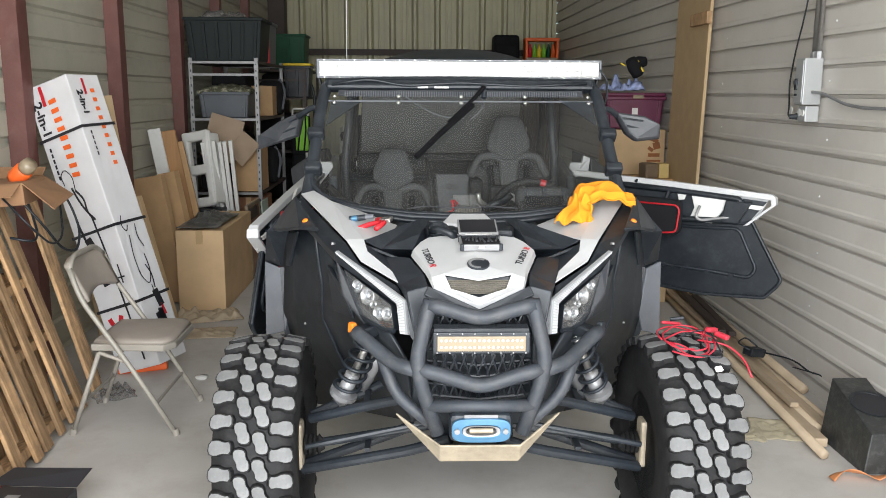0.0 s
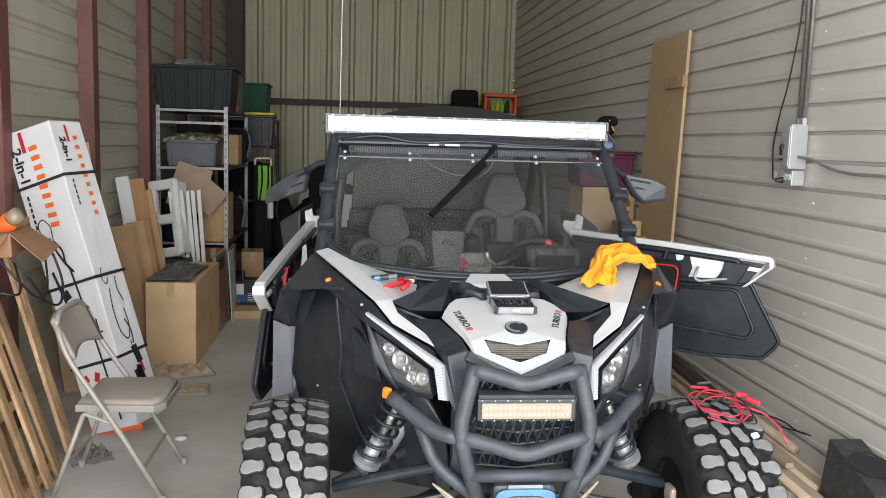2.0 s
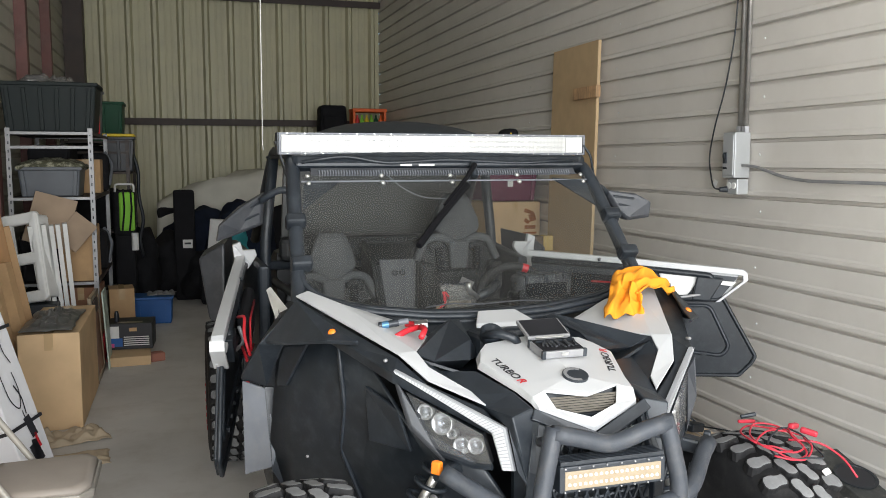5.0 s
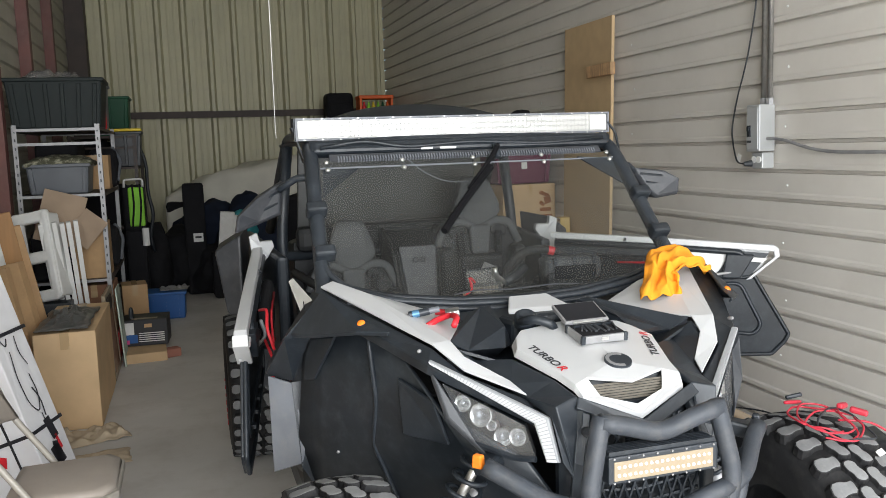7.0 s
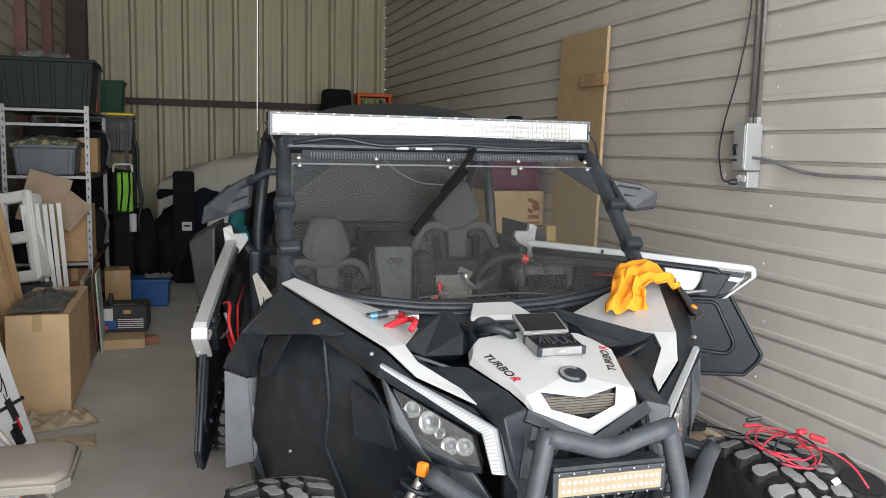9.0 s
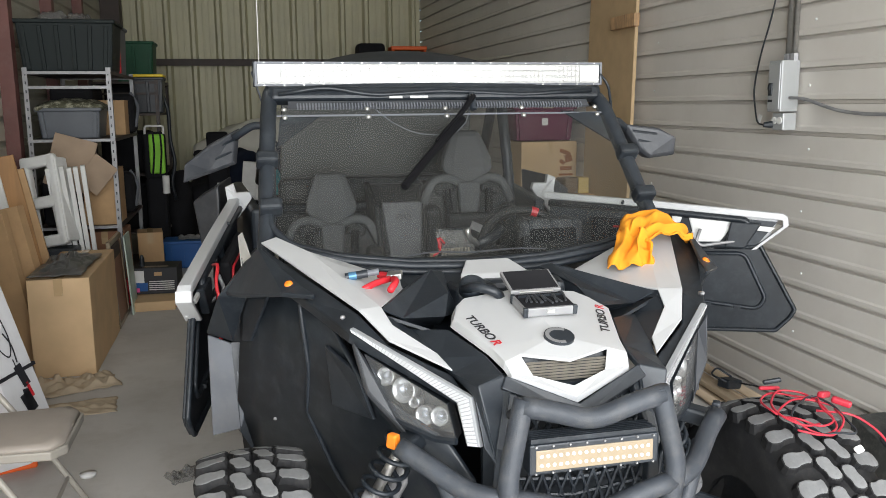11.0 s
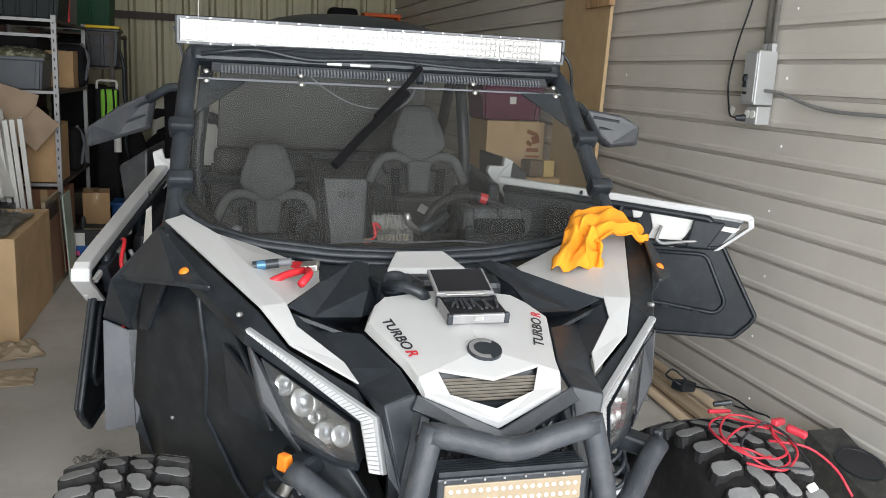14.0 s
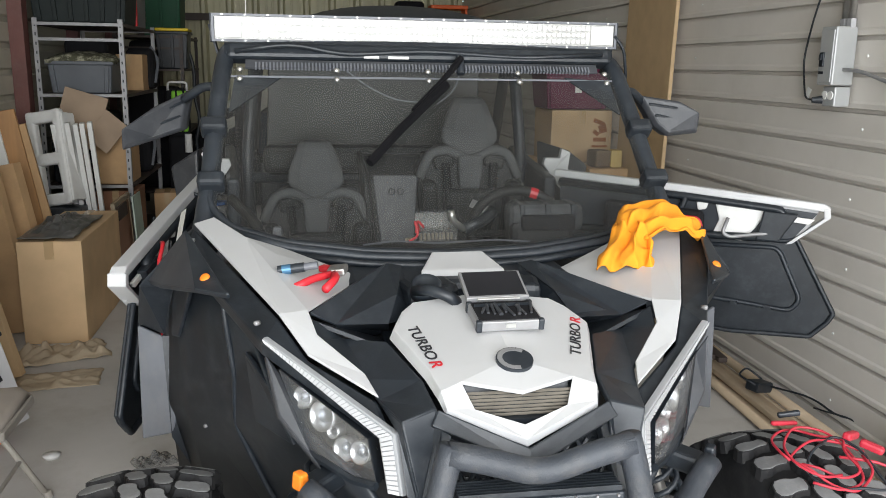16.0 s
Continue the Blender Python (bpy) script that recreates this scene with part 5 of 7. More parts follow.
# ---- things lying on and in the buggy ----
X = CARX
pk = thing("storage_pouch", pose(X + 0.355, 3.61, 1.075), "black zipped storage pouch on the dashboard", "pouch")
part("body", box(0.235, 0.10, 0.09, (0, 0, 0.075)), mat("grey_pouch_fabric", (0.050, 0.053, 0.057), 0.8, var=0.45, scale=26, bump=0.0), pk, bevel=0.025, seg=3)
for x in (-0.08, 0.0, 0.08):
    part("strap", box(0.016, 0.105, 0.092, (x, -0.002, 0.075)), M_BLACK2, pk, bevel=0.004)
part("front_pocket", box(0.17, 0.02, 0.05, (0, -0.055, 0.065)), M_BLKFAB, pk, bevel=0.008)
tl = thing("clear_tool_box", pose(X + 0.03, 3.66, 1.072, 0, 0, 4), "clear plastic parts box with red leads on the dashboard", "tool box")
part("tray", box(0.12, 0.06, 0.035, (0, 0, 0.0195)), M_FILM, tl)
bm = bmesh.new()
for i in range(9):
    box(0.006, 0.012, 0.02, (-0.048 + 0.012 * i, 0.0, 0.012), bm=bm)
part("connectors", bm, M_CREAM, tl, "row of metal connectors")
part("lid", box(0.12, 0.006, 0.05, (0, 0.032, 0.055), (-20, 0, 0)), M_FILM, tl, "clear hinged lid")
for i in range(10):
    part("lid_rib", box(0.006, 0.008, 0.008, (-0.054 + 0.012 * i, 0.04, 0.082)), M_BLACK, tl)
for pts in (((-0.05, 0, 0.03), (-0.075, -0.02, 0.07), (-0.06, -0.03, 0.02), (-0.10, -0.04, 0.004)), ((-0.04, 0, 0.04), (-0.06, 0, 0.065), (-0.07, -0.03, 0.03))):
    part("lead", tube(pts, 0.004, 6, 0.02), M_RED, tl, "red lead", smooth=True)
part("clip", box(0.03, 0.012, 0.014, (-0.09, -0.03, 0.008), (0, 0, 40)), M_CREAM, tl)
bt2 = thing("black_hand_tool", pose(X + 0.125, 3.70, 1.075, 0, 0, 20) @ Matrix.Scale(1.4, 4), "black and chrome hand tool on the dashboard", "hand tool")
part("grip", tube([(0, 0, 0.015), (0.06, 0.01, 0.03), (0.085, 0.01, 0.05)], 0.014, 8, 0.02), M_BLACK, bt2, smooth=True)
part("head", tube([(0.0, 0, 0.015), (-0.03, 0, 0.035), (-0.035, 0, 0.06)], 0.008, 8, 0.02), M_CHROME, bt2, smooth=True)

cs = thing("bit_case", pose(X + 0.020, 2.745, 1.094, 9, 0, 2) @ Matrix.Diagonal((0.90, 0.92, 0.72, 1)), "open aluminium case of drill bits on the hood", "tool case")
part("tray", loft([[(x * 0.075, y * 0.052, z) for x, y in ((-1, -1), (1, -1), (1, 1), (-1, 1))] for z in (0.0, 0.030)]), M_GALV, cs, "brushed aluminium tray", bevel=0.003)
part("foam", box(0.138, 0.090, 0.004, (0, 0, 0.0305)), M_BLKFAB, cs, "black foam insert")
rnd = random.Random(2)
for i in range(9):
    part("drill_bit", cyl((-0.057 + 0.014 * i, -0.034 + 0.02 * rnd.random(), 0.036), (-0.057 + 0.014 * i + rnd.uniform(-0.012, 0.012), 0.005 + 0.03 * rnd.random(), 0.038), 0.0025 + 0.003 * rnd.random(), 0.004, 8), M_MIRROR, cs, "dark steel drill bit")
part("divider", box(0.132, 0.004, 0.010, (0, 0.022, 0.036)), M_BLACK, cs)
for x in (-1, 1):
    for y in (-1, 1):
        part("corner_guard", box(0.014, 0.014, 0.034, (x * 0.071, y * 0.048, 0.016)), M_BLACK2, cs, bevel=0.004)
part("clasp", box(0.022, 0.003, 0.012, (0, -0.0535, 0.018)), M_CHROME, cs, "small clasp")
lid = part("lid", loft([[(x * 0.075, 0.056 + k * 0.098, 0.026 + k * 0.028 + o) for x, k in ((-1, 0), (1, 0), (1, 1), (-1, 1))] for o in (0.0, 0.015)]), M_GALV, cs, "open lid with black lining", bevel=0.002)
part("lining", loft([[(x * 0.068, 0.062 + k * 0.086, 0.0425 + k * 0.0246 + o) for x, k in ((-1, 0), (1, 0), (1, 1), (-1, 1))] for o in (0.0, 0.003)]), M_BLKFAB, lid)
part("hinge", cyl((-0.05, 0.055, 0.036), (0.05, 0.055, 0.036), 0.004), M_CHROME, cs)

# orange cloth over the fender
def cloth_at(a, b):
    """a runs from the lobe that hangs over the cowl, round the bend, to the end over the fender; b runs across it."""
    k = min(1, a / 0.45)
    inner = Vector((0.452, 2.985, 1.112)).lerp(Vector((0.452, 3.03, 1.190)), k)
    outer = Vector((0.310, 3.005, 1.128)).lerp(Vector((0.405, 3.135, 1.236)), k ** 0.9)
    if a > 0.45:
        k = (a - 0.45) / 0.55
        inner = Vector((0.452, 3.03, 1.190)).lerp(Vector((0.628, 3.10, 1.168)), k) + Vector((0, 0, 0.022 * math.sin(math.pi * k)))
        outer = Vector((0.405, 3.135, 1.236)).lerp(Vector((0.642, 3.20, 1.190)), k) + Vector((0.01, 0.03, 0.034)) * math.sin(math.pi * k)
    q = inner.lerp(outer, b)
    hump = math.sin(math.pi * b) ** 0.6 * math.sin(math.pi * min(1, a * 0.94 + 0.04)) ** 0.4
    w = noise.noise(Vector((a * 2.5, b * 2, 7)))
    fold = 0.009 * math.sin(17 * b + 4 * a + 3 * w) + 0.007 * math.sin(26 * a - 6 * b + 4 * w) + 0.010 * noise.noise(Vector((a * 6, b * 5, 3)))
    ragged = 0.020 * noise.noise(Vector((a * 6, b * 6, 1)))
    drop = 0.014 * (1 - hump) * noise.noise(Vector((a * 9, 2, b * 9)))
    return (X + q.x + ragged, q.y + 0.6 * ragged - 0.025 * hump - 0.5 * fold, q.z + 0.006 + 0.018 * hump + fold + drop)


cl = sheet(cloth_at, 80, 44)
tagged(part("work_cloth", cl, M_CLOTH, smooth=True, solid=0.003), "crumpled bright orange cloth over the white fender", "cloth")

# red wire stripper and marker on the other fender
ws = thing("wire_stripper", pose(X - 0.325, 2.985, 1.120, 6, -6, -30) @ Matrix.Scale(0.92, 4), "wire stripper with red handles on the white fender", "hand tool")
part("handle", tube([(0.0, 0.02, 0.016), (-0.03, -0.02, 0.018), (-0.055, -0.07, 0.012)], 0.010, 8, 0.03), M_RED, ws, "red handle", smooth=True)
part("handle", tube([(0.01, 0.02, 0.016), (0.035, -0.02, 0.02), (0.035, -0.08, 0.012)], 0.010, 8, 0.03), M_RED, ws, smooth=True)
part("jaw", box(0.045, 0.05, 0.018, (0.005, 0.045, 0.018), (0, 0, 15)), M_STEEL, ws, "steel jaw", bevel=0.004)
part("jaw", box(0.05, 0.022, 0.016, (-0.03, 0.06, 0.016), (0, 0, -20)), M_RED, ws, bevel=0.004)
mk = thing("marker_pen", pose(X - 0.395, 3.01, 1.138, 0, -8, -6), "grey and blue marker lying on the fender", "pen")
part("barrel", cyl((-0.04, 0, 0.012), (0.02, 0, 0.012), 0.011), M_BLACK2, mk)
part("label_band", cyl((-0.03, 0, 0.012), (-0.01, 0, 0.012), 0.0115), M_BLUE, mk, "blue band")
part("cap", cyl((0.02, 0, 0.012), (0.05, 0, 0.012), 0.009), M_GREYP, mk)

# red jumper wires on the tyre
jw = thing("jumper_wires", pose(X + 0.735, 2.735, 0.39), "tangled red test leads lying on the tyre", "cable")


def on_tyre(px, deg, lift=0.0):
    """A place on the tread: across the tyre, and degrees forward of its top."""
    return (px, -(0.412 + lift) * math.sin(radians(deg)), (0.412 + lift) * math.cos(radians(deg)))


rnd = random.Random(11)
for k in range(4):
    pts, a0 = [], rnd.random() * 6
    for i in range(12):
        a = a0 + i * (0.55 + 0.1 * (k % 2))
        r = 0.55 + 0.45 * rnd.random()
        pts.append(on_tyre(-0.045 + 0.012 * k + 0.105 * r * math.cos(a), 10 + 2.5 * k + 15 * r * math.sin(a), 0.004 + 0.014 * rnd.random()))
    part("lead", tube(pts, 0.0030, 6, 0.03), M_LEAD if k < 3 else M_BLACK2, jw, "red insulated lead" if k < 3 else "black lead", smooth=True)
part("lead", tube([on_tyre(0.0, 14, 0.01), on_tyre(0.09, 18, 0.012), on_tyre(0.128, 27, 0.002), on_tyre(0.135, 36, -0.01)], 0.0034, 6, 0.04), M_LEAD, jw, smooth=True)
part("clip", box(0.075, 0.012, 0.011, on_tyre(-0.05, -4, 0.02), (0, 8, 12)), M_LEAD, jw, "red probe handle", bevel=0.005)
part("clip", box(0.05, 0.014, 0.012, on_tyre(-0.02, -8, 0.03), (0, -12, -18)), M_BLACK2, jw, "black probe tip", bevel=0.004)
for px_, dg, rz in ((0.065, 6, 30), (0.085, 12, -50)):
    part("clip", box(0.050, 0.020, 0.018, on_tyre(px_, dg, 0.018), (0, 10, rz)), M_LEAD, jw, "red alligator clip", bevel=0.006)
part("label_tag", box(0.024, 0.018, 0.012, on_tyre(0.03, 33, 0.008), (40, 0, 20)), M_WHITE2, jw, bevel=0.003)


# ---- along the east wall ----
eb = thing("breaker_box", pose(2.12, 4.49, 1.45), "grey steel breaker box with conduit and outlets", "electrical box")
part("cabinet", box(0.10, 0.105, 0.245, (-0.03, 0.008, 0.215)), M_EBOX, eb, bevel=0.006)
part("cover", box(0.006, 0.090, 0.22, (-0.082, 0.008, 0.215)), M_EBOX, eb, bevel=0.003)
sw_ = part("switch", box(0.010, 0.028, 0.060, (-0.087, 0.028, 0.20)), M_BLACK, eb, "black breaker switch", bevel=0.003)
part("toggle", box(0.010, 0.014, 0.022, (-0.094, 0.028, 0.21)), M_BLACK2, sw_)
part("plate_mark", box(0.003, 0.03, 0.012, (-0.0862, 0.028, 0.145)), M_BLACK, eb)
jb = part("outlet_box", box(0.075, 0.085, 0.085, (-0.02, 0.0, 0.045)), M_EBOX, eb, "small grey outlet box", bevel=0.006)
for y in (-0.018, 0.022):
    part("outlet", cyl((-0.056, y, 0.05), (-0.064, y, 0.05), 0.018, seg=14), M_WHITE2, jb, "round white outlet face")
part("plug", cyl((-0.062, 0.035, 0.03), (-0.10, 0.05, 0.028), 0.018, 0.012), M_BLACK, eb, "black plug")
for y in (-0.030, 0.018):
    part("conduit", tube([(-0.005, y, 0.33), (-0.005, y, 3.4)], 0.014, 12), M_STEEL, eb, "upright galvanised conduit", smooth=True)
    part("fitting", cyl((-0.005, y, 0.33), (-0.005, y, 0.37), 0.020, seg=6), M_GALV, eb)
part("conduit", tube([(-0.03, -0.03, 0.16), (-0.02, -0.14, 0.155), (0.0, -0.34, 0.10), (0.005, -0.5, 0.085), (0.005, -2.2, 0.085)], 0.008, 10, 0.08), M_GALV, eb, "level grey conduit", smooth=True)
part("power_cord", tube([(-0.09, 0.05, 0.028), (-0.06, 0.16, 0.03), (-0.02, 0.24, 0.08), (-0.01, 0.285, 0.20), (-0.01, 0.24, 0.38), (-0.01, 0.16, 0.56), (-0.01, 0.08, 0.86), (-0.01, 0.05, 1.4), (-0.01, 0.045, 3.4)], 0.0045, 8, 0.12), M_BLACK, eb, "black power cord", smooth=True)
part("cord_tag", box(0.003, 0.03, 0.045, (-0.03, 0.19, 0.055), (25, 0, 0)), M_WHITE2, eb, "white cord tag")

pl = thing("leaning_plank", pose(2.045, 6.50, 0, 0, 1.4, 0), "wide pale particle-board plank leaning on the wall", "plank")
part("board", loft([[(dx, y, z) for dx in (-0.012, 0.012) for y in ((-0.39, 0.37) if dx < 0 else (0.37, -0.39))] for z in (0.0, 2.50)]), M_PLY, pl, bevel=0.002)
part("cleat", box(0.04, 0.37, 0.085, (-0.034, -0.27, 2.13)), M_WOOD, pl, "short dark wooden cleat", bevel=0.004)


def carton(name, w, d, h, m, label, material=None, tape=True, flaps=False, group=""):
    material = material or M_CARD
    e = thing(name, m, label, "box", group)
    bm = box(w, d, h, (0, 0, h / 2))
    bmesh.ops.subdivide_edges(bm, edges=bm.edges, cuts=3, use_grid_fill=True)
    for v in bm.verts:
        k = noise.noise(v.co * 3.1 + Vector((w * 9, d * 7, h * 5)))
        v.co += Vector((v.co.x, v.co.y, 0)).normalized() * 0.008 * k
    part("body", bm, material, e, bevel=0.005, smooth=False)
    if tape:
        part("tape", box(0.05, d + 0.004, 0.001, (0, 0, h + 0.0035)), M_TAPE, e, "brown packing tape")
        part("tape", box(0.05, 0.001, 0.10, (0, -d / 2 - 0.0095, h - 0.05)), M_TAPE, e)
    if flaps:
        for s in (-1, 1):
            part("flap", box(w * 0.48, d * 0.98, 0.004, (s * w * 0.70, 0, h + 0.01), (0, s * 25, 0)), material, e, bevel=0.001)
    return e


big = carton("moving_carton", 0.345, 1.03, 0.60, pose(-1.585, 6.57, 0, 0, 0, 0), "large tan cardboard carton on the floor", M_CARD2)
bag = sheet(lambda u, v: (-1.60 + 0.30 * (u - 0.5) + 0.03 * noise.noise(Vector((u * 6, v * 4, 1))), 6.42 + 0.75 * (v - 0.5) + 0.04 * noise.noise(Vector((u * 5, v * 7, 2))), 0.612 + 0.055 * max(0, math.sin(math.pi * u) * math.sin(math.pi * v)) * (1 + noise.noise(Vector((u * 11, v * 13, 5)))) + 0.010), 24, 34)
tagged(part("plastic_bag", bag, mat("grey_film", (0.10, 0.10, 0.095), 0.3, var=0.3, scale=16, bump=0.3, bscale=40), smooth=True, solid=0.002), "crumpled dark grey plastic bag on the carton", "bag")


def crumple(name, cx, cy, sx, sy, h, material, label, cat, seed, rz=0.0, z0=0.004):
    c, s_ = math.cos(radians(rz)), math.sin(radians(rz))

    def fn(u, v):
        x, y = (u - 0.5) * sx * (1 + 0.2 * noise.noise(Vector((v * 3, seed, 0)))), (v - 0.5) * sy * (1 + 0.2 * noise.noise(Vector((u * 3, seed, 4))))
        z = z0 + h * abs(noise.noise(Vector((u * 5, v * 5, seed)))) * 2 * min(1, 6 * min(u, 1 - u, v, 1 - v) + 0.2)
        return (cx + x * c - y * s_, cy + x * s_ + y * c, z)
    return tagged(part(name, sheet(fn, 22, 22), material, smooth=True, solid=0.0015), label, cat)


M_YPAPER = mat("yellowed_paper", (0.52, 0.46, 0.33), 0.8, var=0.06, bump=0.05)
M_KRAFT = mat("kraft_paper", (0.46, 0.37, 0.26), 0.8, var=0.08, bump=0.1)
crumple("wrapping_paper", -1.50, 5.86, 0.46, 0.30, 0.06, M_KRAFT, "crumpled brown wrapping paper on the floor", "paper", 3, 20)
crumple("wrapping_paper", -1.42, 5.45, 0.40, 0.25, 0.02, M_KRAFT, "flattened brown wrapping paper on the floor", "paper", 8, 10)
crumple("plastic_wrapper", -0.80, 4.45, 0.16, 0.12, 0.03, M_FILM, "crumpled clear plastic wrapper on the floor", "wrapper", 12, 30)
crumple("plastic_wrapper", -1.62, 4.30, 0.2, 0.2, 0.04, M_FILM, "crumpled clear plastic wrapper under the chair", "wrapper", 14, 30)
crumple("sheet_of_paper", 1.73, 3.77, 0.22, 0.26, 0.008, M_YPAPER, "folded brown paper sheet on the floor", "paper", 21, -12)
crumple("sheet_of_paper", 1.585, 3.72, 0.13, 0.17, 0.006, M_YPAPER, "torn brown paper with printing on the floor", "paper", 25, -12)

# ---- west side: pallets, long box, chair ----
def pallet(name, m, label, boards, seed):
    """A rough wooden pallet on its edge: x across its boards' thickness, y along, z up the boards."""
    rnd = random.Random(seed)
    e = thing(name, m, label, "pallet", "pallets against the wall")
    for i in range(boards):
        y = -0.55 + 1.10 * i / (boards - 1) + rnd.uniform(-0.02, 0.02)
        w, l = rnd.uniform(0.06, 0.088), rnd.uniform(1.08, 1.17)
        bm = box(0.018, w, l, (0.055, y, l / 2), (rnd.uniform(-1.5, 1.5), 0, rnd.uniform(-2, 2)))
        part("board", bm, M_WOOD, e, bevel=0.003)
        if i % 2 == 0:
            part("board", box(0.016, w * 1.05, l - 0.03, (-0.055, y + 0.02, l / 2)), M_WOOD, e, bevel=0.003)
    for z in (0.06, 0.42, 0.70, 1.08):
        part("stringer", box(0.09, 1.18, 0.045, (0.0, 0, z)), M_WOOD, e, "rough stringer", bevel=0.004)
    return e


pallet("wood_pallet", pose(-1.70, 3.52, 0, 0, -17, 4), "rough pine pallet leaning on the wall posts", 8, 1)
pallet("wood_pallet", pose(-1.86, 3.55, 0, 0, -13, 4), "rough pine pallet leaning behind another", 6, 5)
for k, (y, x0, ln) in enumerate(((4.30, -1.72, 1.15), (4.42, -1.76, 1.08), (4.52, -1.82, 1.2))):
    tagged(part("loose_board", box(0.02, 0.09, ln, (x0 - 0.13, y, ln / 2 * 0.965), (0, -15, 0)), M_WOOD, bevel=0.003), "loose pine board leaning beside the pallets", "board", "loose boards")

ob_ = thing("open_carton", pose(-1.90, 3.90, 1.085, 0, -4, 8), "small brown open cardboard box on the pallets", "box")
M_CARD3 = mat("brown_cardboard", (0.30, 0.165, 0.085), 0.85, var=0.12, scale=6, bump=0.05, dirt=(0.2, 0.11, 0.06), dirt_amt=0.3)
part("body", box(0.27, 0.34, 0.10, (0, 0, 0.05)), M_CARD3, ob_, bevel=0.004)
for pts in (((0.135, -0.17, 0.10), (0.135, 0.17, 0.10), (0.26, 0.16, 0.0), (0.25, -0.15, -0.03)), ((-0.13, -0.17, 0.10), (0.13, -0.17, 0.10), (0.11, -0.26, 0.05), (-0.12, -0.27, 0.06)), ((-0.13, 0.17, 0.10), (0.13, 0.17, 0.10), (0.12, 0.27, 0.13), (-0.12, 0.26, 0.15))):
    part("flap", plate(pts, 0.004), M_CARD3, ob_)
part("print_mark", plate(((0.14, -0.02, 0.06), (0.14, 0.06, 0.06), (0.14, 0.06, 0.04), (0.14, -0.02, 0.04)), 0.001), M_BLACKINK, ob_)
tr = thing("orange_trimmer_head", pose(-1.85, 3.90, 1.195, 0, 55, -25), "orange and grey tool housing on the open box", "power tool")
part("housing", lathe([(0.035, 0), (0.042, 0.02), (0.040, 0.08), (0.034, 0.085)], 18), M_ORANGE, tr, "orange housing", smooth=True)
part("collar", lathe([(0.034, 0.085), (0.036, 0.10), (0.032, 0.135), (0.0001, 0.137)], 18), M_CREAM, tr, "pale grey collar", smooth=True)
part("cord", tube([(0, 0, 0), (-0.02, 0.05, -0.05), (0.10, 0.09, -0.1), (0.25, 0.05, -0.10), (0.30, -0.03, -0.06), (0.24, -0.1, -0.1)], 0.006, 8, 0.06), M_BLACK, tr, "black cord", smooth=True)
cd = thing("black_cable", pose(-1.72, 3.95, 1.0), "looped black cable over the pallet", "cable")
part("loop", tube([(-0.10, -0.18, 0.17), (0.02, -0.14, 0.0), (0.05, -0.02, -0.14), (0.07, 0.1, -0.17), (0.05, 0.2, -0.08), (0.0, 0.22, 0.05), (-0.03, 0.16, 0.15)], 0.006, 8, 0.08), M_BLACK, cd, smooth=True)
part("loop", tube([(-0.12, -0.25, 0.16), (0.03, -0.3, 0.02), (0.06, -0.15, -0.1), (0.05, 0.0, -0.08), (0.0, 0.1, 0.12)], 0.005, 8, 0.08), M_BLACK, cd, smooth=True)

RW, RD, RL = 0.295, 0.25, 1.67
rb = thing("long_tool_box", pose(-1.70, 4.62, 0.005, 0, 0, -20) @ pose(0, 0, 0, 0, -17.6, 0), "tall white printed pole-saw carton leaning on the wall", "box")
bm = box(RW, RD, RL, (RW / 2, RD / 2, RL / 2))
bmesh.ops.subdivide_edges(bm, edges=bm.edges, cuts=3, use_grid_fill=True)
for v in bm.verts:
    v.co += Vector((0.006 * noise.noise(v.co * 5), 0.006 * noise.noise(v.co * 5 + Vector((3, 1, 2))), 0))
part("carton_body", bm, M_PAPER, rb, bevel=0.006)
FX = lambda x, z, rz=0: pose(x, -0.0075, z, 90, 0, 0) @ pose(0, 0, 0, 0, 0, rz)
SX = lambda y, z, rz=0: pose(RW + 0.0075, y, z, 90, 0, 90) @ pose(0, 0, 0, 0, 0, rz)
lettering("printed_text", "2-in-1", 0.085, FX(0.055, RL - 0.19, -88), M_BLACKINK, rb, 0.0005, 0.002)
lettering("printed_text", "2-in-1", 0.060, SX(0.06, RL - 0.16, -88), M_BLACKINK, rb, 0.0005, 0.002)


def mark(m, x, z, sx, sz, material, rz=0.0, name="printed_mark"):
    b = box(sx, sz, 0.001)
    bmesh.ops.transform(b, matrix=m @ pose(x, z, 0, 0, 0, rz), verts=b.verts)
    return part(name, b, material, rb)


F0, S0 = FX(0, 0), SX(0, 0)
for i in range(9):
    z = RL - 0.10 - 0.052 * i
    mark(F0, 0.160, z - 0.012, 0.052, 0.024, M_ORANGE, 4 - i)
    mark(S0, 0.160, z + 0.006, 0.030, 0.022, M_ORANGE, 3)
mark(F0, 0.105, RL - 0.07, 0.022, 0.11, M_RED)
mark(S0, 0.105, RL - 0.07, 0.016, 0.09, M_RED)
for i in range(6):
    mark(F0, 0.045, RL - 0.36 - 0.032 * i, 0.012, 0.022, M_BLACKINK)
for i in range(5):
    mark(S0, 0.05, RL - 0.33 - 0.03 * i, 0.009, 0.02, M_BLACKINK)


def drawn(m, pts, r):
    b = tube([(x, z, 0.0) for x, z in pts], r * 0.6, 6, 0.04)
    for v in b.verts:
        v.co.z *= 0.06
    bmesh.ops.transform(b, matrix=m, verts=b.verts)
    return part("printed_drawing", b, M_BLACKINK, rb)


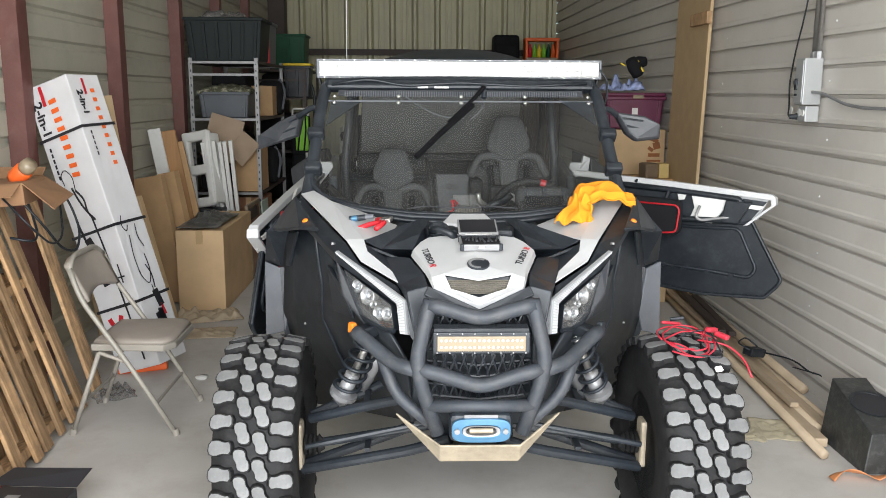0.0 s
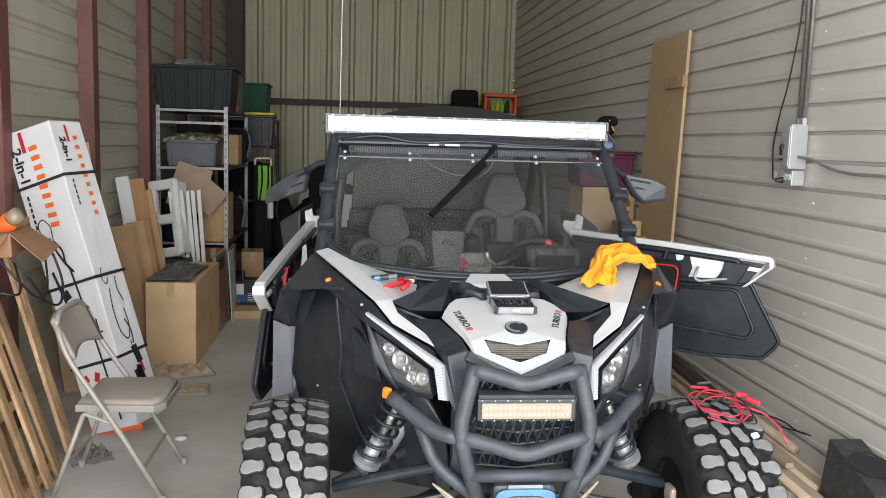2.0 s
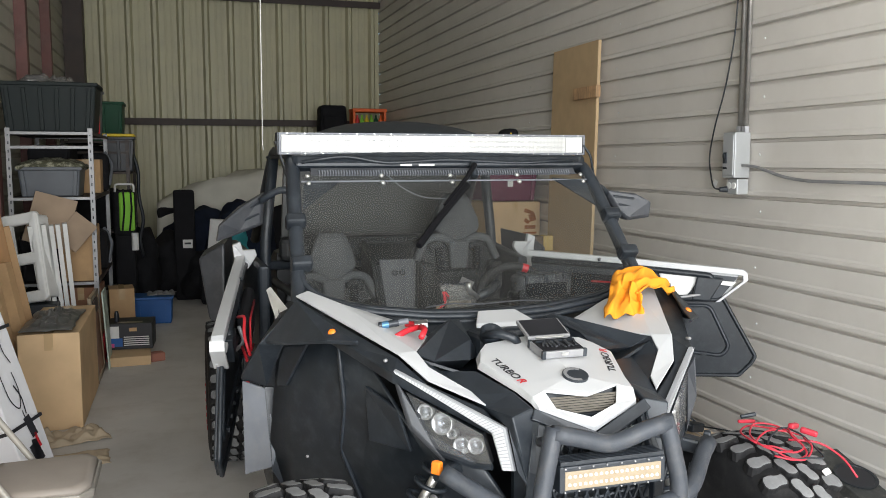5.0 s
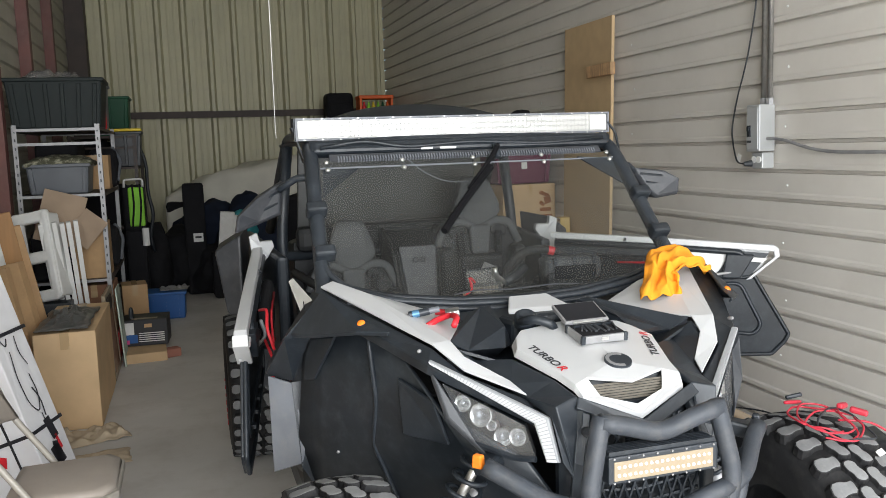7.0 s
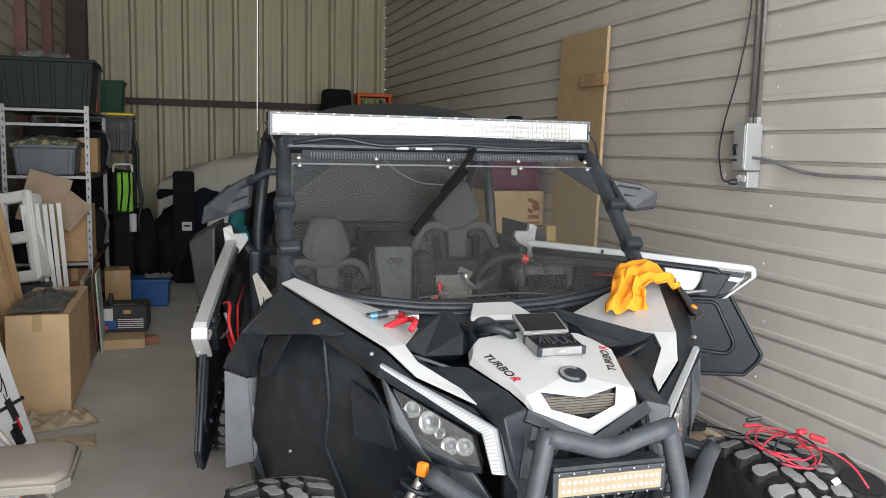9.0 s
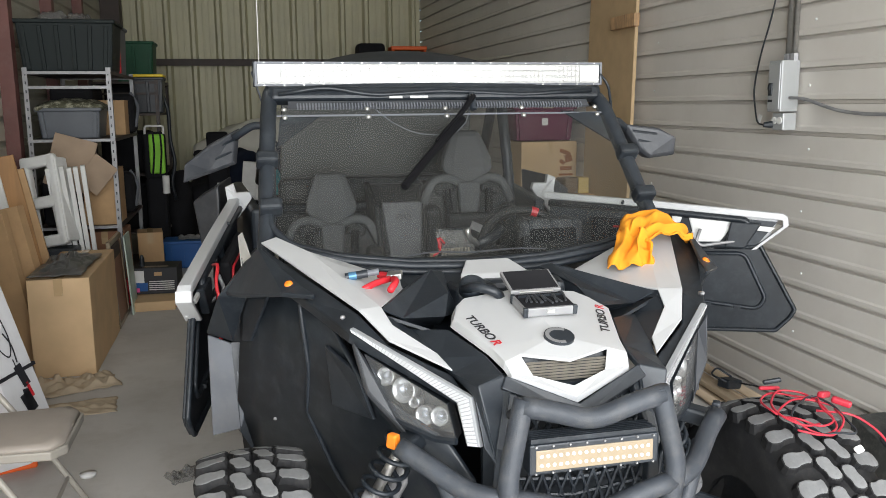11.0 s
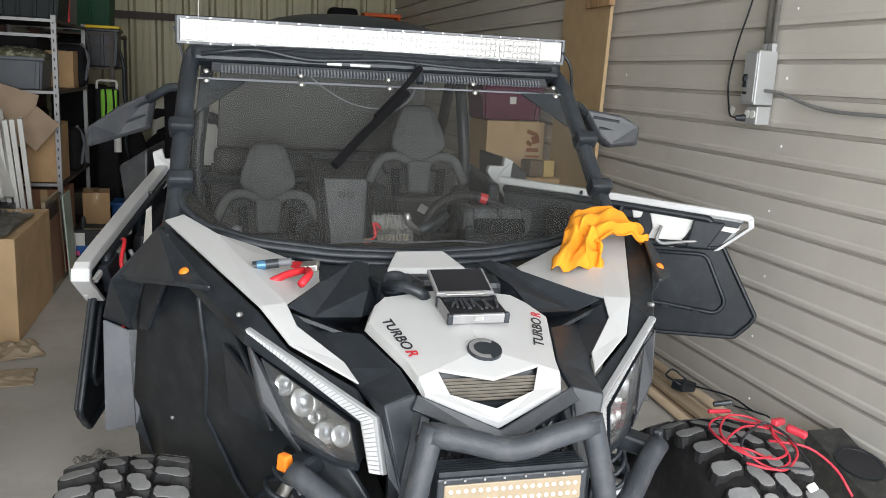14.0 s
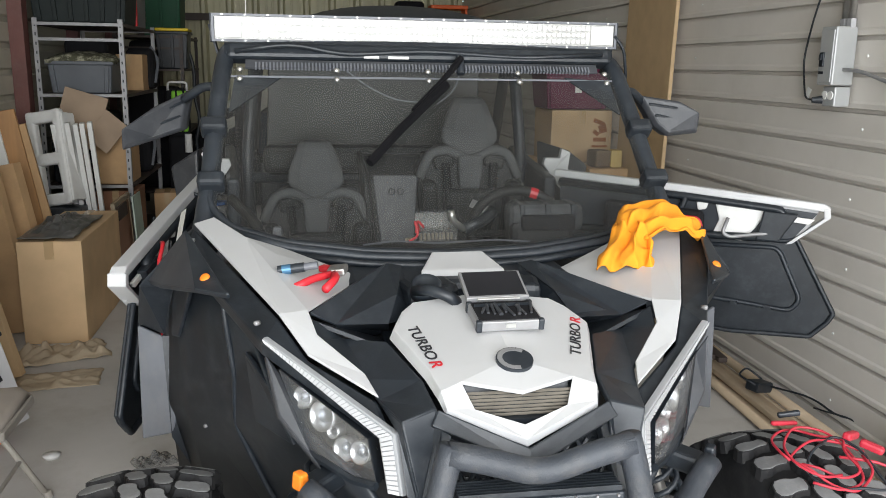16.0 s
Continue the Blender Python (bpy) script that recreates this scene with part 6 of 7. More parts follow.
drawn(F0, [(0.06, 1.10), (0.05, 1.16), (0.09, 1.19), (0.13, 1.14), (0.12, 1.06)], 0.005)
drawn(F0, [(0.10, 1.08), (0.12, 1.00), (0.15, 0.93), (0.20, 0.86), (0.15, 0.92), (0.16, 1.0), (0.12, 1.06)], 0.011)
drawn(F0, [(0.17, 0.90), (0.185, 0.70), (0.20, 0.40), (0.21, 0.05)], 0.010)
drawn(F0, [(0.06, 0.90), (0.075, 0.80), (0.09, 0.72)], 0.014)
mark(F0, 0.10, 0.76, 0.05, 0.05, M_BLACKINK, 20)
mark(F0, 0.12, 0.53, 0.045, 0.055, M_BLACKINK, 10)
mark(F0, 0.235, 0.55, 0.008, 0.11, M_BLACKINK)
mark(F0, 0.235, 0.53, 0.045, 0.008, M_BLACKINK)
mark(F0, 0.07, 0.30, 0.03, 0.04, M_RED, 20)
mark(F0, 0.14, 0.30, 0.03, 0.05, M_RED, -20)
mark(S0, 0.15, 0.36, 0.05, 0.10, M_BLACKINK, 12)
mark(S0, 0.13, 0.24, 0.04, 0.12, M_BLACKINK, -8)
mark(S0, 0.165, 0.29, 0.018, 0.07, M_RED, 10)
drawn(S0, [(0.15, 0.42), (0.16, 0.50), (0.13, 0.56)], 0.008)
drawn(S0, [(0.13, 0.18), (0.12, 0.10), (0.14, 0.06)], 0.010)
drawn(S0, [(0.06, 0.86), (0.04, 0.80), (0.07, 0.76), (0.09, 0.80)], 0.006)
drawn(S0, [(0.08, 0.74), (0.06, 0.62), (0.07, 0.50), (0.12, 0.44), (0.16, 0.52), (0.15, 0.62)], 0.006)
drawn(S0, [(0.15, 0.80), (0.14, 0.72), (0.17, 0.66)], 0.006)
drawn(S0, [(0.13, 0.44), (0.135, 0.34)], 0.006)
mark(S0, 0.13, 0.24, 0.07, 0.09, M_BLACKINK, 12)
mark(S0, 0.12, 0.12, 0.05, 0.12, M_BLACKINK, 12)
mark(S0, 0.125, 0.10, 0.02, 0.05, M_RED, 12)
for z, dz in ((1.36, 0.03), (0.80, 0.03), (0.36, 0.03)):
    bm = loft([[(x, y, z + h + dz * (x + y)) for x, y in ((-0.009, -0.009), (RW + 0.009, -0.009), (RW + 0.009, RD + 0.009), (-0.009, RD + 0.009))] for h in (0, 0.016)], caps=False)
    part("strap", bm, M_BLACKINK, rb, "black plastic strap", solid=0.001)


M_CARD4 = mat("greyed_cardboard", (0.37, 0.275, 0.195), 0.85, var=0.12, scale=5, bump=0.05)


def leaning(name, w, t, l, m, material, label, cat="board", group=""):
    return tagged(part(name, (lambda b: (bmesh.ops.transform(b, matrix=m, verts=b.verts), b)[1])(box(w, t, l, (0, 0, l / 2))), material, bevel=0.003), label, cat, group)


leaning("yellow_board", 0.34, 0.03, 1.56, pose(-1.96, 5.50, 0, 0, -6, 30), M_PLY, "tall pale board leaning behind the white carton")
leaning("flat_carton", 0.24, 0.05, 0.92, pose(-1.71, 5.50, 0, 0, -14, -8), M_CARD2, "flattened pale cardboard leaning on the wall", "cardboard", "flat cardboard")
leaning("flat_carton", 0.34, 0.06, 0.97, pose(-1.90, 6.30, 0, 0, -10, -15), M_CARD, "flat packed brown carton leaning on the wall", "cardboard", "flat cardboard")
leaning("flat_carton", 0.14, 0.08, 0.99, pose(-1.76, 6.55, 0, 0, -11, -15), M_CARD, "narrow brown carton leaning on the wall", "cardboard", "flat cardboard")
leaning("white_shelf_board", 0.10, 0.035, 1.31, pose(-1.93, 6.94, 0, 0, -9, 10), M_WHITE2, "white perforated shelf board leaning on the wall")
leaning("brown_board", 0.16, 0.05, 1.29, pose(-1.86, 6.99, 0, 0, -9, 10), mat("orange_brown_board", (0.40, 0.21, 0.08), 0.6, var=0.15, stretch=(4, 4, 0.5)), "orange-brown wooden board leaning on the wall")
leaning("brown_board", 0.10, 0.06, 1.20, pose(-1.78, 7.05, 0, 0, -10, 10), M_CARD, "brown cardboard strip leaning on the wall")

wp = thing("white_plastic_panel", pose(-1.86, 7.33, 0.60, -8, -10, -18), "white moulded plastic panel with square openings", "plastic panel")
for z in (0.0, 0.285, 0.58):
    part("rail", box(0.24, 0.07, 0.085, (0, 0, z + 0.04)), M_WHITE2, wp, bevel=0.02, seg=3)
for x in (-0.10, 0.10):
    part("stile", box(0.065, 0.07, 0.66, (x, 0, 0.335)), M_WHITE2, wp, bevel=0.02, seg=3)
part("return_edge", box(0.03, 0.16, 0.62, (0.125, 0.06, 0.33)), M_WHITE2, wp, bevel=0.012)
tagged(part("support_crate", box(0.3, 0.26, 0.59, (-1.84, 7.38, 0.295)), M_BLACK, bevel=0.01), "dark crate under the white panel", "crate")
sb = thing("slat_bundle", pose(-1.66, 7.50, 0), "bundle of long white painted slats standing upright", "slats")
for i in range(6):
    bm = box(0.032, 0.06, 1.17 + 0.012 * (i % 3), (0, 0, 0.585))
    bmesh.ops.transform(bm, matrix=pose(-0.10 + 0.037 * i, 0.02 * (i % 2), 0.0, 5, -6 + i * 0.5, 8), verts=bm.verts)
    part("slat", bm, M_WHITE2, sb, bevel=0.003)

# folding chair
fc = thing("folding_chair", pose(-1.38, 3.985, 0), "beige metal folding chair with padded seat", "chair")
HW = 0.225
part("seat", loft([[(-0.14, -HW * 0.86, z), (0.20, -HW * 0.95, z), (0.245, -HW * 0.7, z), (0.245, HW * 0.7, z), (0.20, HW * 0.95, z), (-0.14, HW * 0.86, z)] for z in (0.405, 0.438)]), M_TANMETAL, fc, "seat pan", bevel=0.006)
part("seat_pad", loft([[(-0.13 + k, -HW * 0.82 + k, z), (0.195 - k, -HW * 0.91 + k, z), (0.235 - k, -HW * 0.66 + k, z), (0.235 - k, HW * 0.66 - k, z), (0.195 - k, HW * 0.91 - k, z), (-0.13 + k, HW * 0.82 - k, z)] for z, k in ((0.438, 0.0), (0.455, 0.006), (0.462, 0.03))]), M_TAN, fc, "padded beige vinyl seat", smooth=True)
for s in (-1, 1):
    part("front_leg", tube([(0.244, s * HW, 0.0), (0.06, s * HW, 0.32), (-0.16, s * HW * 0.97, 0.66), (-0.205, s * HW * 0.93, 0.80)], 0.0125, 10, 0.12), M_TANMETAL, fc, smooth=True)
    part("rear_leg", tube([(-0.247, s * HW * 0.93, 0.0), (-0.10, s * HW * 0.9, 0.40)], 0.0115, 10), M_TANMETAL, fc, smooth=True)
    part("pivot", tube([(-0.10, s * HW * 0.9, 0.40), (0.02, s * HW * 0.95, 0.36)], 0.009, 8), M_TANMETAL, fc)
    for x in (0.244, -0.247):
        part("foot", cyl((x, s * HW * (1 if x > 0 else 0.93), 0.0), (x * 0.97, s * HW * (1 if x > 0 else 0.93), 0.03), 0.016), M_TANMETAL, fc)
part("top_tube", tube([(-0.203, -HW * 0.93, 0.79), (-0.215, -HW * 0.6, 0.845), (-0.217, HW * 0.6, 0.845), (-0.203, HW * 0.93, 0.79)], 0.0125, 10, 0.10), M_TANMETAL, fc, smooth=True)
part("backrest", sheet(lambda u, v: (-0.125 - 0.085 * v - 0.03 * math.sin(math.pi * u), (u - 0.5) * 2 * HW * 0.90, 0.645 + 0.195 * v - 0.03 * math.sin(math.pi * u) * (1 - v) * -1 - 0.02 * (2 * u - 1) ** 4 * v), 14, 8), M_TAN, fc, "padded beige vinyl backrest", smooth=True, solid=0.022)
part("stretcher", cyl((-0.19, -HW * 0.9, 0.155), (-0.19, HW * 0.9, 0.155), 0.008), M_TANMETAL, fc)
part("stretcher", cyl((0.155, -HW, 0.155), (0.155, HW, 0.155), 0.008), M_TANMETAL, fc)

ob2 = thing("orange_bag", pose(-1.60, 4.72, 0, 0, 0, 18) @ Matrix.Scale(0.68, 4), "orange printed packet lying under the chair", "bag")
part("packet", loft([[(x * 0.20, y * 0.09, z) for x, y in ((-1, -1), (1, -0.9), (1, 0.9), (-1, 1))] for z in (0.0, 0.05)] + [[(x * 0.19, y * 0.04, 0.095) for x, y in ((-1, -1), (1, -0.9), (1, 0.9), (-1, 1))]]), M_ORANGE, ob2, bevel=0.015)
for x in (-0.10, -0.02):
    part("label_panel", box(0.055, 0.002, 0.045, (x, -0.085, 0.06), (-42, 0, 0)), M_WHITE2, ob2, "white printed panel")
tagged(part("foam_cup", lathe([(0.0001, 0), (0.032, 0.0), (0.036, 0.012), (0.0001, 0.018)], 16, pose(-1.22, 4.56, 0.0)), M_WHITE2, smooth=True), "small white lid on the floor", "lid")
wb = thing("winch_box", pose(-1.46, 2.83, 0, 0, 0, -4), "black printed product box with torn flap on the floor", "box")
part("body", box(0.34, 0.30, 0.13, (0, 0, 0.065)), M_BLACKINK, wb, bevel=0.003)
part("flap", plate(((-0.17, 0.15, 0.131), (0.17, 0.15, 0.131), (0.19, 0.24, 0.165), (-0.12, 0.25, 0.155)), 0.003), M_BLACKINK, wb)
part("red_stripe", box(0.05, 0.28, 0.001, (-0.14, 0, 0.1315), (0, 0, 0)), M_RED, wb, "red printed stripe")
for i in range(5):
    part("print_bar", box(0.018, 0.045, 0.001, (0.02 + 0.026 * i, 0.02, 0.1315), (0, 0, -12)), M_WHITE2, wb)
part("print_bar", box(0.05, 0.035, 0.001, (-0.03, 0.06, 0.1318)), M_GALV, wb)


# ---- storage rack and what is on it ----
def rack(name, x0, x1, y0, y1, top, levels, label, steel=M_GALV):
    e = thing(name, pose((x0 + x1) / 2, (y0 + y1) / 2, 0), label, "shelf", "racks")
    hx, hy = (x1 - x0) / 2, (y1 - y0) / 2
    for sx in (-1, 1):
        for sy in (-1, 1):
            bm = box(0.004, 0.034, top, (sx * hx, sy * (hy - 0.016), top / 2))
            box(0.034, 0.004, top, (sx * (hx - 0.016), sy * hy, top / 2), bm=bm)
            post = part("post", bm, steel, e, "slotted galvanised post")
            if sy < 0:
                for k in range(26):
                    part("slot", box(0.010, 0.002, 0.022, (sx * (hx - 0.017), -hy - 0.0025, top - 0.05 - 0.066 * k)), M_BLACK, post)
    for z in levels:
        part("shelf_deck", box(2 * hx - 0.01, 2 * hy - 0.01, 0.012, (0, 0, z)), M_DARKSTEEL, e)
        for sy in (-1, 1):
            part("beam", box(2 * hx, 0.006, 0.022, (0, sy * (hy + 0.004), z - 0.005)), steel, e)
        for sx in (-1, 1):
            part("beam", box(0.006, 2 * hy, 0.024, (sx * (hx + 0.004), 0, z - 0.005)), M_DARKSTEEL, e)
    part("cross_bar", box(2 * hx, 0.006, 0.022, (0, -hy - 0.004, levels[0] - 0.115)), steel, e)
    return e


rack("storage_rack", -2.08, -1.455, 7.86, 9.3, 1.895, (1.86, 1.345, 0.66, 0.18), "galvanised slotted-angle storage rack full of boxes")
rack("storage_rack", -1.95, -1.30, 10.0, 11.3, 1.87, (1.84, 1.52, 0.9, 0.3), "dark metal storage rack near the back wall", M_DARKSTEEL)


def tote(name, w, d, h, m, material, label, lid=None, ribs=6, taper=1.10):
    e = thing(name, m, label, "tote")
    part("tub", box(w / taper, d / taper, h, (0, 0, h / 2), taper=taper), material, e, bevel=0.012)
    part("rim", box(w + 0.03, d + 0.03, 0.03, (0, 0, h - 0.01)), material, e, bevel=0.008)
    for i in range(ribs):
        x = (i / (ribs - 1) - 0.5) * w * 0.82
        part("rib", box(0.030, 0.034, h * 0.86, (x, -d / 2 / taper - 0.014, h * 0.46), (math.degrees(math.atan(d * (taper - 1) / taper / 2 / h)), (i / (ribs - 1) - 0.5) * 10, 0)), material, e, bevel=0.004)
    if lid:
        part("lid", box(w + 0.02, d + 0.02, 0.03, (0, 0, h + 0.02)), lid, e, bevel=0.012)
    return e


tote("storage_tote", 0.70, 0.48, 0.385, pose(-1.765, 8.14, 1.866), M_TOTE, "large slate-grey ribbed plastic tote on the rack")
crumple("plastic_film", -1.80, 8.12, 0.42, 0.34, 0.07, M_FILM, "crumpled clear plastic film on the tote", "film", 31, 0, 2.26)
tote("grey_tote", 0.30, 0.45, 0.40, pose(-1.60, 8.72, 1.866), M_GREYP, "grey plastic tote with red handle on the rack", ribs=3)
tagged(part("red_case", box(0.07, 0.05, 0.30, (-1.475, 8.42, 2.016)), M_RED, bevel=0.012), "red plastic case beside the tote", "case")
tote("green_bin", 0.40, 0.45, 0.44, pose(-1.58, 10.85, 1.846), M_DKGREEN, "dark green plastic bin on the rack", ribs=3)
tote("black_bin", 0.30, 0.3, 0.36, pose(-1.40, 10.16, 1.526), M_BLACK, "black bin with a yellow lid on the rack", M_YELLOW, ribs=3)
cm = sheet(lambda u, v: (-2.03 + 0.50 * u, 7.90 + 0.4 * v, 1.600 + 0.06 * math.sin(math.pi * u) ** 0.5 * math.sin(math.pi * v) ** 0.5 + 0.02 * noise.noise(Vector((u * 6, v * 6, 2)))), 16, 12)
tagged(part("camouflage_bag", cm, M_CAMO, smooth=True, solid=0.03), "camouflage fabric bag on the grey bin", "bag")
tote("grey_bin", 0.46, 0.4, 0.235, pose(-1.79, 8.12, 1.352), mat("clear_grey_plastic", (0.10, 0.11, 0.125), 0.4, var=0.1), "grey plastic bin on the rack", ribs=2)
carton("brown_box", 0.24, 0.3, 0.30, pose(-1.60, 8.9, 1.352), "brown cardboard box on the rack shelf")
carton("brown_box", 0.26, 0.4, 0.44, pose(-1.60, 8.12, 0.667), "plain brown cardboard box on the rack shelf")
carton("brown_box", 0.30, 0.4, 0.42, pose(-1.60, 8.15, 0.187), "red-brown cardboard box on the lower shelf", mat("red_brown_card", (0.27, 0.13, 0.07), 0.8, var=0.12))
leaning("loose_cardboard", 0.32, 0.006, 0.40, pose(-1.84, 7.78, 0.98, -6, 16, -6), M_CARD4, "bent loose cardboard sheet leaning on the rack", "cardboard")
leaning("loose_cardboard", 0.20, 0.006, 0.26, pose(-1.68, 7.76, 0.98, -4, 40, -6), M_CARD4, "torn cardboard flap leaning on the rack", "cardboard")
for i, (z, x) in enumerate(((1.352, -1.55), (0.667, -1.55))):
    e = thing("dark_bag", pose(x, 8.75 if i else 9.15, z), "dark fabric bag on the rack shelf", "bag")
    part("body", box(0.24, 0.3, 0.36, (0, 0, 0.18)), M_BLKFAB, e, bevel=0.06, seg=3)
    part("strap", tube([(0.12, -0.1, 0.06), (0.15, -0.05, 0.25), (0.08, 0, 0.37)], 0.014, 6, 0.05), M_GREYP, e)
dg = thing("picture_frame", pose(-1.425, 7.40, 0, 0, -3, 0), "framed brown panel standing beside the carton", "frame")
part("panel", box(0.012, 0.48, 0.58, (0, 0, 0.30)), mat("brown_panel", (0.30, 0.155, 0.10), 0.5, var=0.1), dg)
for y in (-0.255, 0.255):
    part("frame_side", box(0.028, 0.035, 0.64, (0, y, 0.32)), M_CREAM, dg, bevel=0.004)
for z in (0.018, 0.622):
    part("frame_rail", box(0.028, 0.475, 0.035, (0, 0, z)), M_CREAM, dg, bevel=0.004)
part("round_corner", box(0.02, 0.3, 0.10, (0.012, -0.05, 0.55)), M_DARKSTEEL, dg, bevel=0.03)
leaning("green_edge_board", 0.012, 0.30, 0.62, pose(-1.375, 7.70, 0, 0, -3, 0), mat("pale_green_edge", (0.48, 0.58, 0.50), 0.4), "narrow pale green-edged panel on edge")

# boxes on the floor of the aisle
fl = carton("flat_box", 0.32, 0.52, 0.075, pose(-1.24, 7.90, 0, 0, 0, 3), "flat torn cardboard box on the floor", M_CARD2, tape=False)
pb = thing("product_box", pose(-1.23, 8.07, 0.079, 0, 0, -4), "black printed retail box with blue and white panels", "box")
part("body", box(0.36, 0.30, 0.215, (0, 0, 0.1075)), M_BLACKINK, pb, bevel=0.003)
part("white_panel", box(0.09, 0.001, 0.15, (-0.125, -0.1515, 0.12)), M_WHITE2, pb, "white printed panel")
part("blue_panel", box(0.09, 0.001, 0.07, (-0.10, -0.1522, 0.06)), M_BLUEP, pb, "blue printed panel")
part("pink_panel", box(0.04, 0.001, 0.035, (-0.14, -0.1528, 0.035)), mat("pink_ink", (0.65, 0.08, 0.25), 0.5), pb)
for i in range(5):
    part("text_bar", box(0.20, 0.001, 0.007, (0.055, -0.1515, 0.035 + 0.017 * i)), M_WHITE2, pb)
part("tan_print", box(0.06, 0.001, 0.03, (0.03, -0.1515, 0.165)), M_CARD, pb)
part("top_label", box(0.2, 0.06, 0.001, (0.0, -0.08, 0.2155)), M_CREAM, pb)
tagged(part("spray_nozzle", lathe([(0.02, 0), (0.02, 0.06), (0.012, 0.09), (0.0001, 0.095)], 14, pose(-1.34, 8.02, 0.296)), M_BLACK), "small black bottle on the retail box", "bottle")
rd = tagged(part("red_toolbox", box(0.06, 0.3, 0.22, (-1.46, 8.0, 0.11)), M_RED, bevel=0.01), "red case standing beside the boxes", "case")
tagged(part("brick_piece", box(0.12, 0.1, 0.07, (-1.03, 7.78, 0.035), (0, 0, 20)), mat("red_clay", (0.33, 0.14, 0.10), 0.8), bevel=0.01), "small reddish block on the floor", "block")
bb = thing("blue_crate", pose(-1.10, 9.58, 0, 0, 0, -2), "blue plastic crate on the floor", "crate")
part("tub", box(0.36, 0.30, 0.27, (0, 0, 0.135), taper=1.06), M_BLUEP, bb, bevel=0.012)
part("rim", box(0.41, 0.345, 0.03, (0, 0, 0.26)), M_BLUEP, bb, bevel=0.008)
for x in (-0.12, 0.0, 0.12):
    part("rib", box(0.012, 0.01, 0.22, (x, -0.155, 0.13)), M_BLUEP, bb)
crumple("grey_rag", -1.02, 9.58, 0.28, 0.22, 0.03, M_GALV, "grey folded cover on the blue crate", "cover", 41, 0, 0.285)
carton("tan_box", 0.22, 0.28, 0.46, pose(-1.36, 8.95, 0, 0, 0, 6), "tall tan cardboard box on the floor", M_CARD)

# bags and covers at the back
def lump(name, at, size, material, label, cat, seed, rough=0.25):
    bm = bmesh.new()
    bmesh.ops.create_icosphere(bm, subdivisions=4, radius=1.0)
    for v in bm.verts:
        k = 1 + rough * noise.noise(v.co * 1.7 + Vector((seed, 0, 0))) + rough * 0.4 * noise.noise(v.co * 5 + Vector((0, seed, 0)))
        p = v.co * k
        z = max(-0.75, p.z)
        v.co = Vector((at[0] + p.x * size[0], at[1] + p.y * size[1], at[2] + (z + 0.75) * size[2]))
    return tagged(part(name, bm, material, smooth=True), label, cat)


lump("duffel_bag", (-0.95, 11.3, 0), (0.38, 0.45, 0.42), M_BLKFAB, "black fabric duffel bag on the floor", "bag", 1)
lump("duffel_bag", (-0.45, 11.0, 0), (0.40, 0.40, 0.33), M_BLKFAB, "black fabric bag on the floor", "bag", 2)
lump("duffel_bag", (-0.60, 11.7, 0), (0.55, 0.4, 0.58), M_NAVY, "navy fabric bag in the pile", "bag", 3)
lump("duffel_bag", (-0.1, 11.3, 0), (0.4, 0.4, 0.62), M_NAVY, "dark blue jacket heap in the pile", "bag", 4)
lump("duffel_bag", (-1.25, 10.9, 0), (0.22, 0.4, 0.5), M_BLKFAB, "black bag beside the rack", "bag", 5)
lump("teal_bag", (-0.22, 11.0, 0.38), (0.22, 0.2, 0.32), M_TEAL, "teal fabric bag on the pile", "bag", 6)
sp = thing("upright_case", pose(-0.765, 10.95, 0.0), "tall black upright case with a white label", "case")
part("body", box(0.24, 0.2, 1.30, (0, 0, 0.65)), M_BLKFAB, sp, bevel=0.03)
part("label", box(0.11, 0.002, 0.10, (0.03, -0.102, 0.67)), M_WHITE2, sp, "white label")
part("emblem", box(0.07, 0.002, 0.022, (0.03, -0.104, 0.675)), M_BLACKINK, sp)
wbx = thing("white_appliance", pose(-0.43, 10.5, 0.52), "white folded panel in the pile", "panel")
part("panel", box(0.16, 0.06, 0.46, (0, 0, 0.23), (8, 6, 0)), M_WHITE2, wbx, bevel=0.01)
part("panel", box(0.14, 0.05, 0.4, (0.07, 0.03, 0.22), (8, 10, 0)), M_WHITE2, wbx, bevel=0.01)
tagged(part("pile_base", box(0.5, 0.3, 0.53, (-0.36, 10.55, 0.265)), M_BLKFAB, bevel=0.05), "dark box under the pile", "box")


def tarp_at(u, v):
    x, y = -1.10 + 1.75 * u, 11.9 + 0.9 * v
    z = 1.06 + 0.66 * u ** 0.75 * (1 - 0.25 * u) - 1.9 * max(0, 0.25 - v) + 0.05 * noise.noise(Vector((u * 5, v * 5, 1))) + 0.03 * math.sin(14 * u + 6 * v)
    return (x, y, z)


tagged(part("dust_cover", sheet(tarp_at, 34, 14), M_TARP, smooth=True, solid=0.004), "off-white cloth cover draped over stored goods", "cover")
tagged(part("storage_box", box(1.9, 0.8, 1.04, (-0.15, 12.42, 0.52)), M_BLKFAB, bevel=0.05), "dark stored goods under the cover", "box")
ck = thing("lime_backpack", pose(-1.36, 10.45, 0.70), "lime green and black backpack hung on the rack", "backpack")
part("bag", box(0.22, 0.18, 0.48, (0, -0.55, 0.40)), M_BLKFAB, ck, bevel=0.05, seg=3)
part("green_panel", box(0.15, 0.04, 0.40, (0.03, -0.65, 0.42)), M_LIME, ck, "lime green front", bevel=0.02)
for x in (-0.02, 0.05):
    part("strap", tube([(x, -0.68, 0.2), (x + 0.03, -0.69, 0.45), (x + 0.02, -0.66, 0.65)], 0.01, 6, 0.05), M_BLKFAB, ck)
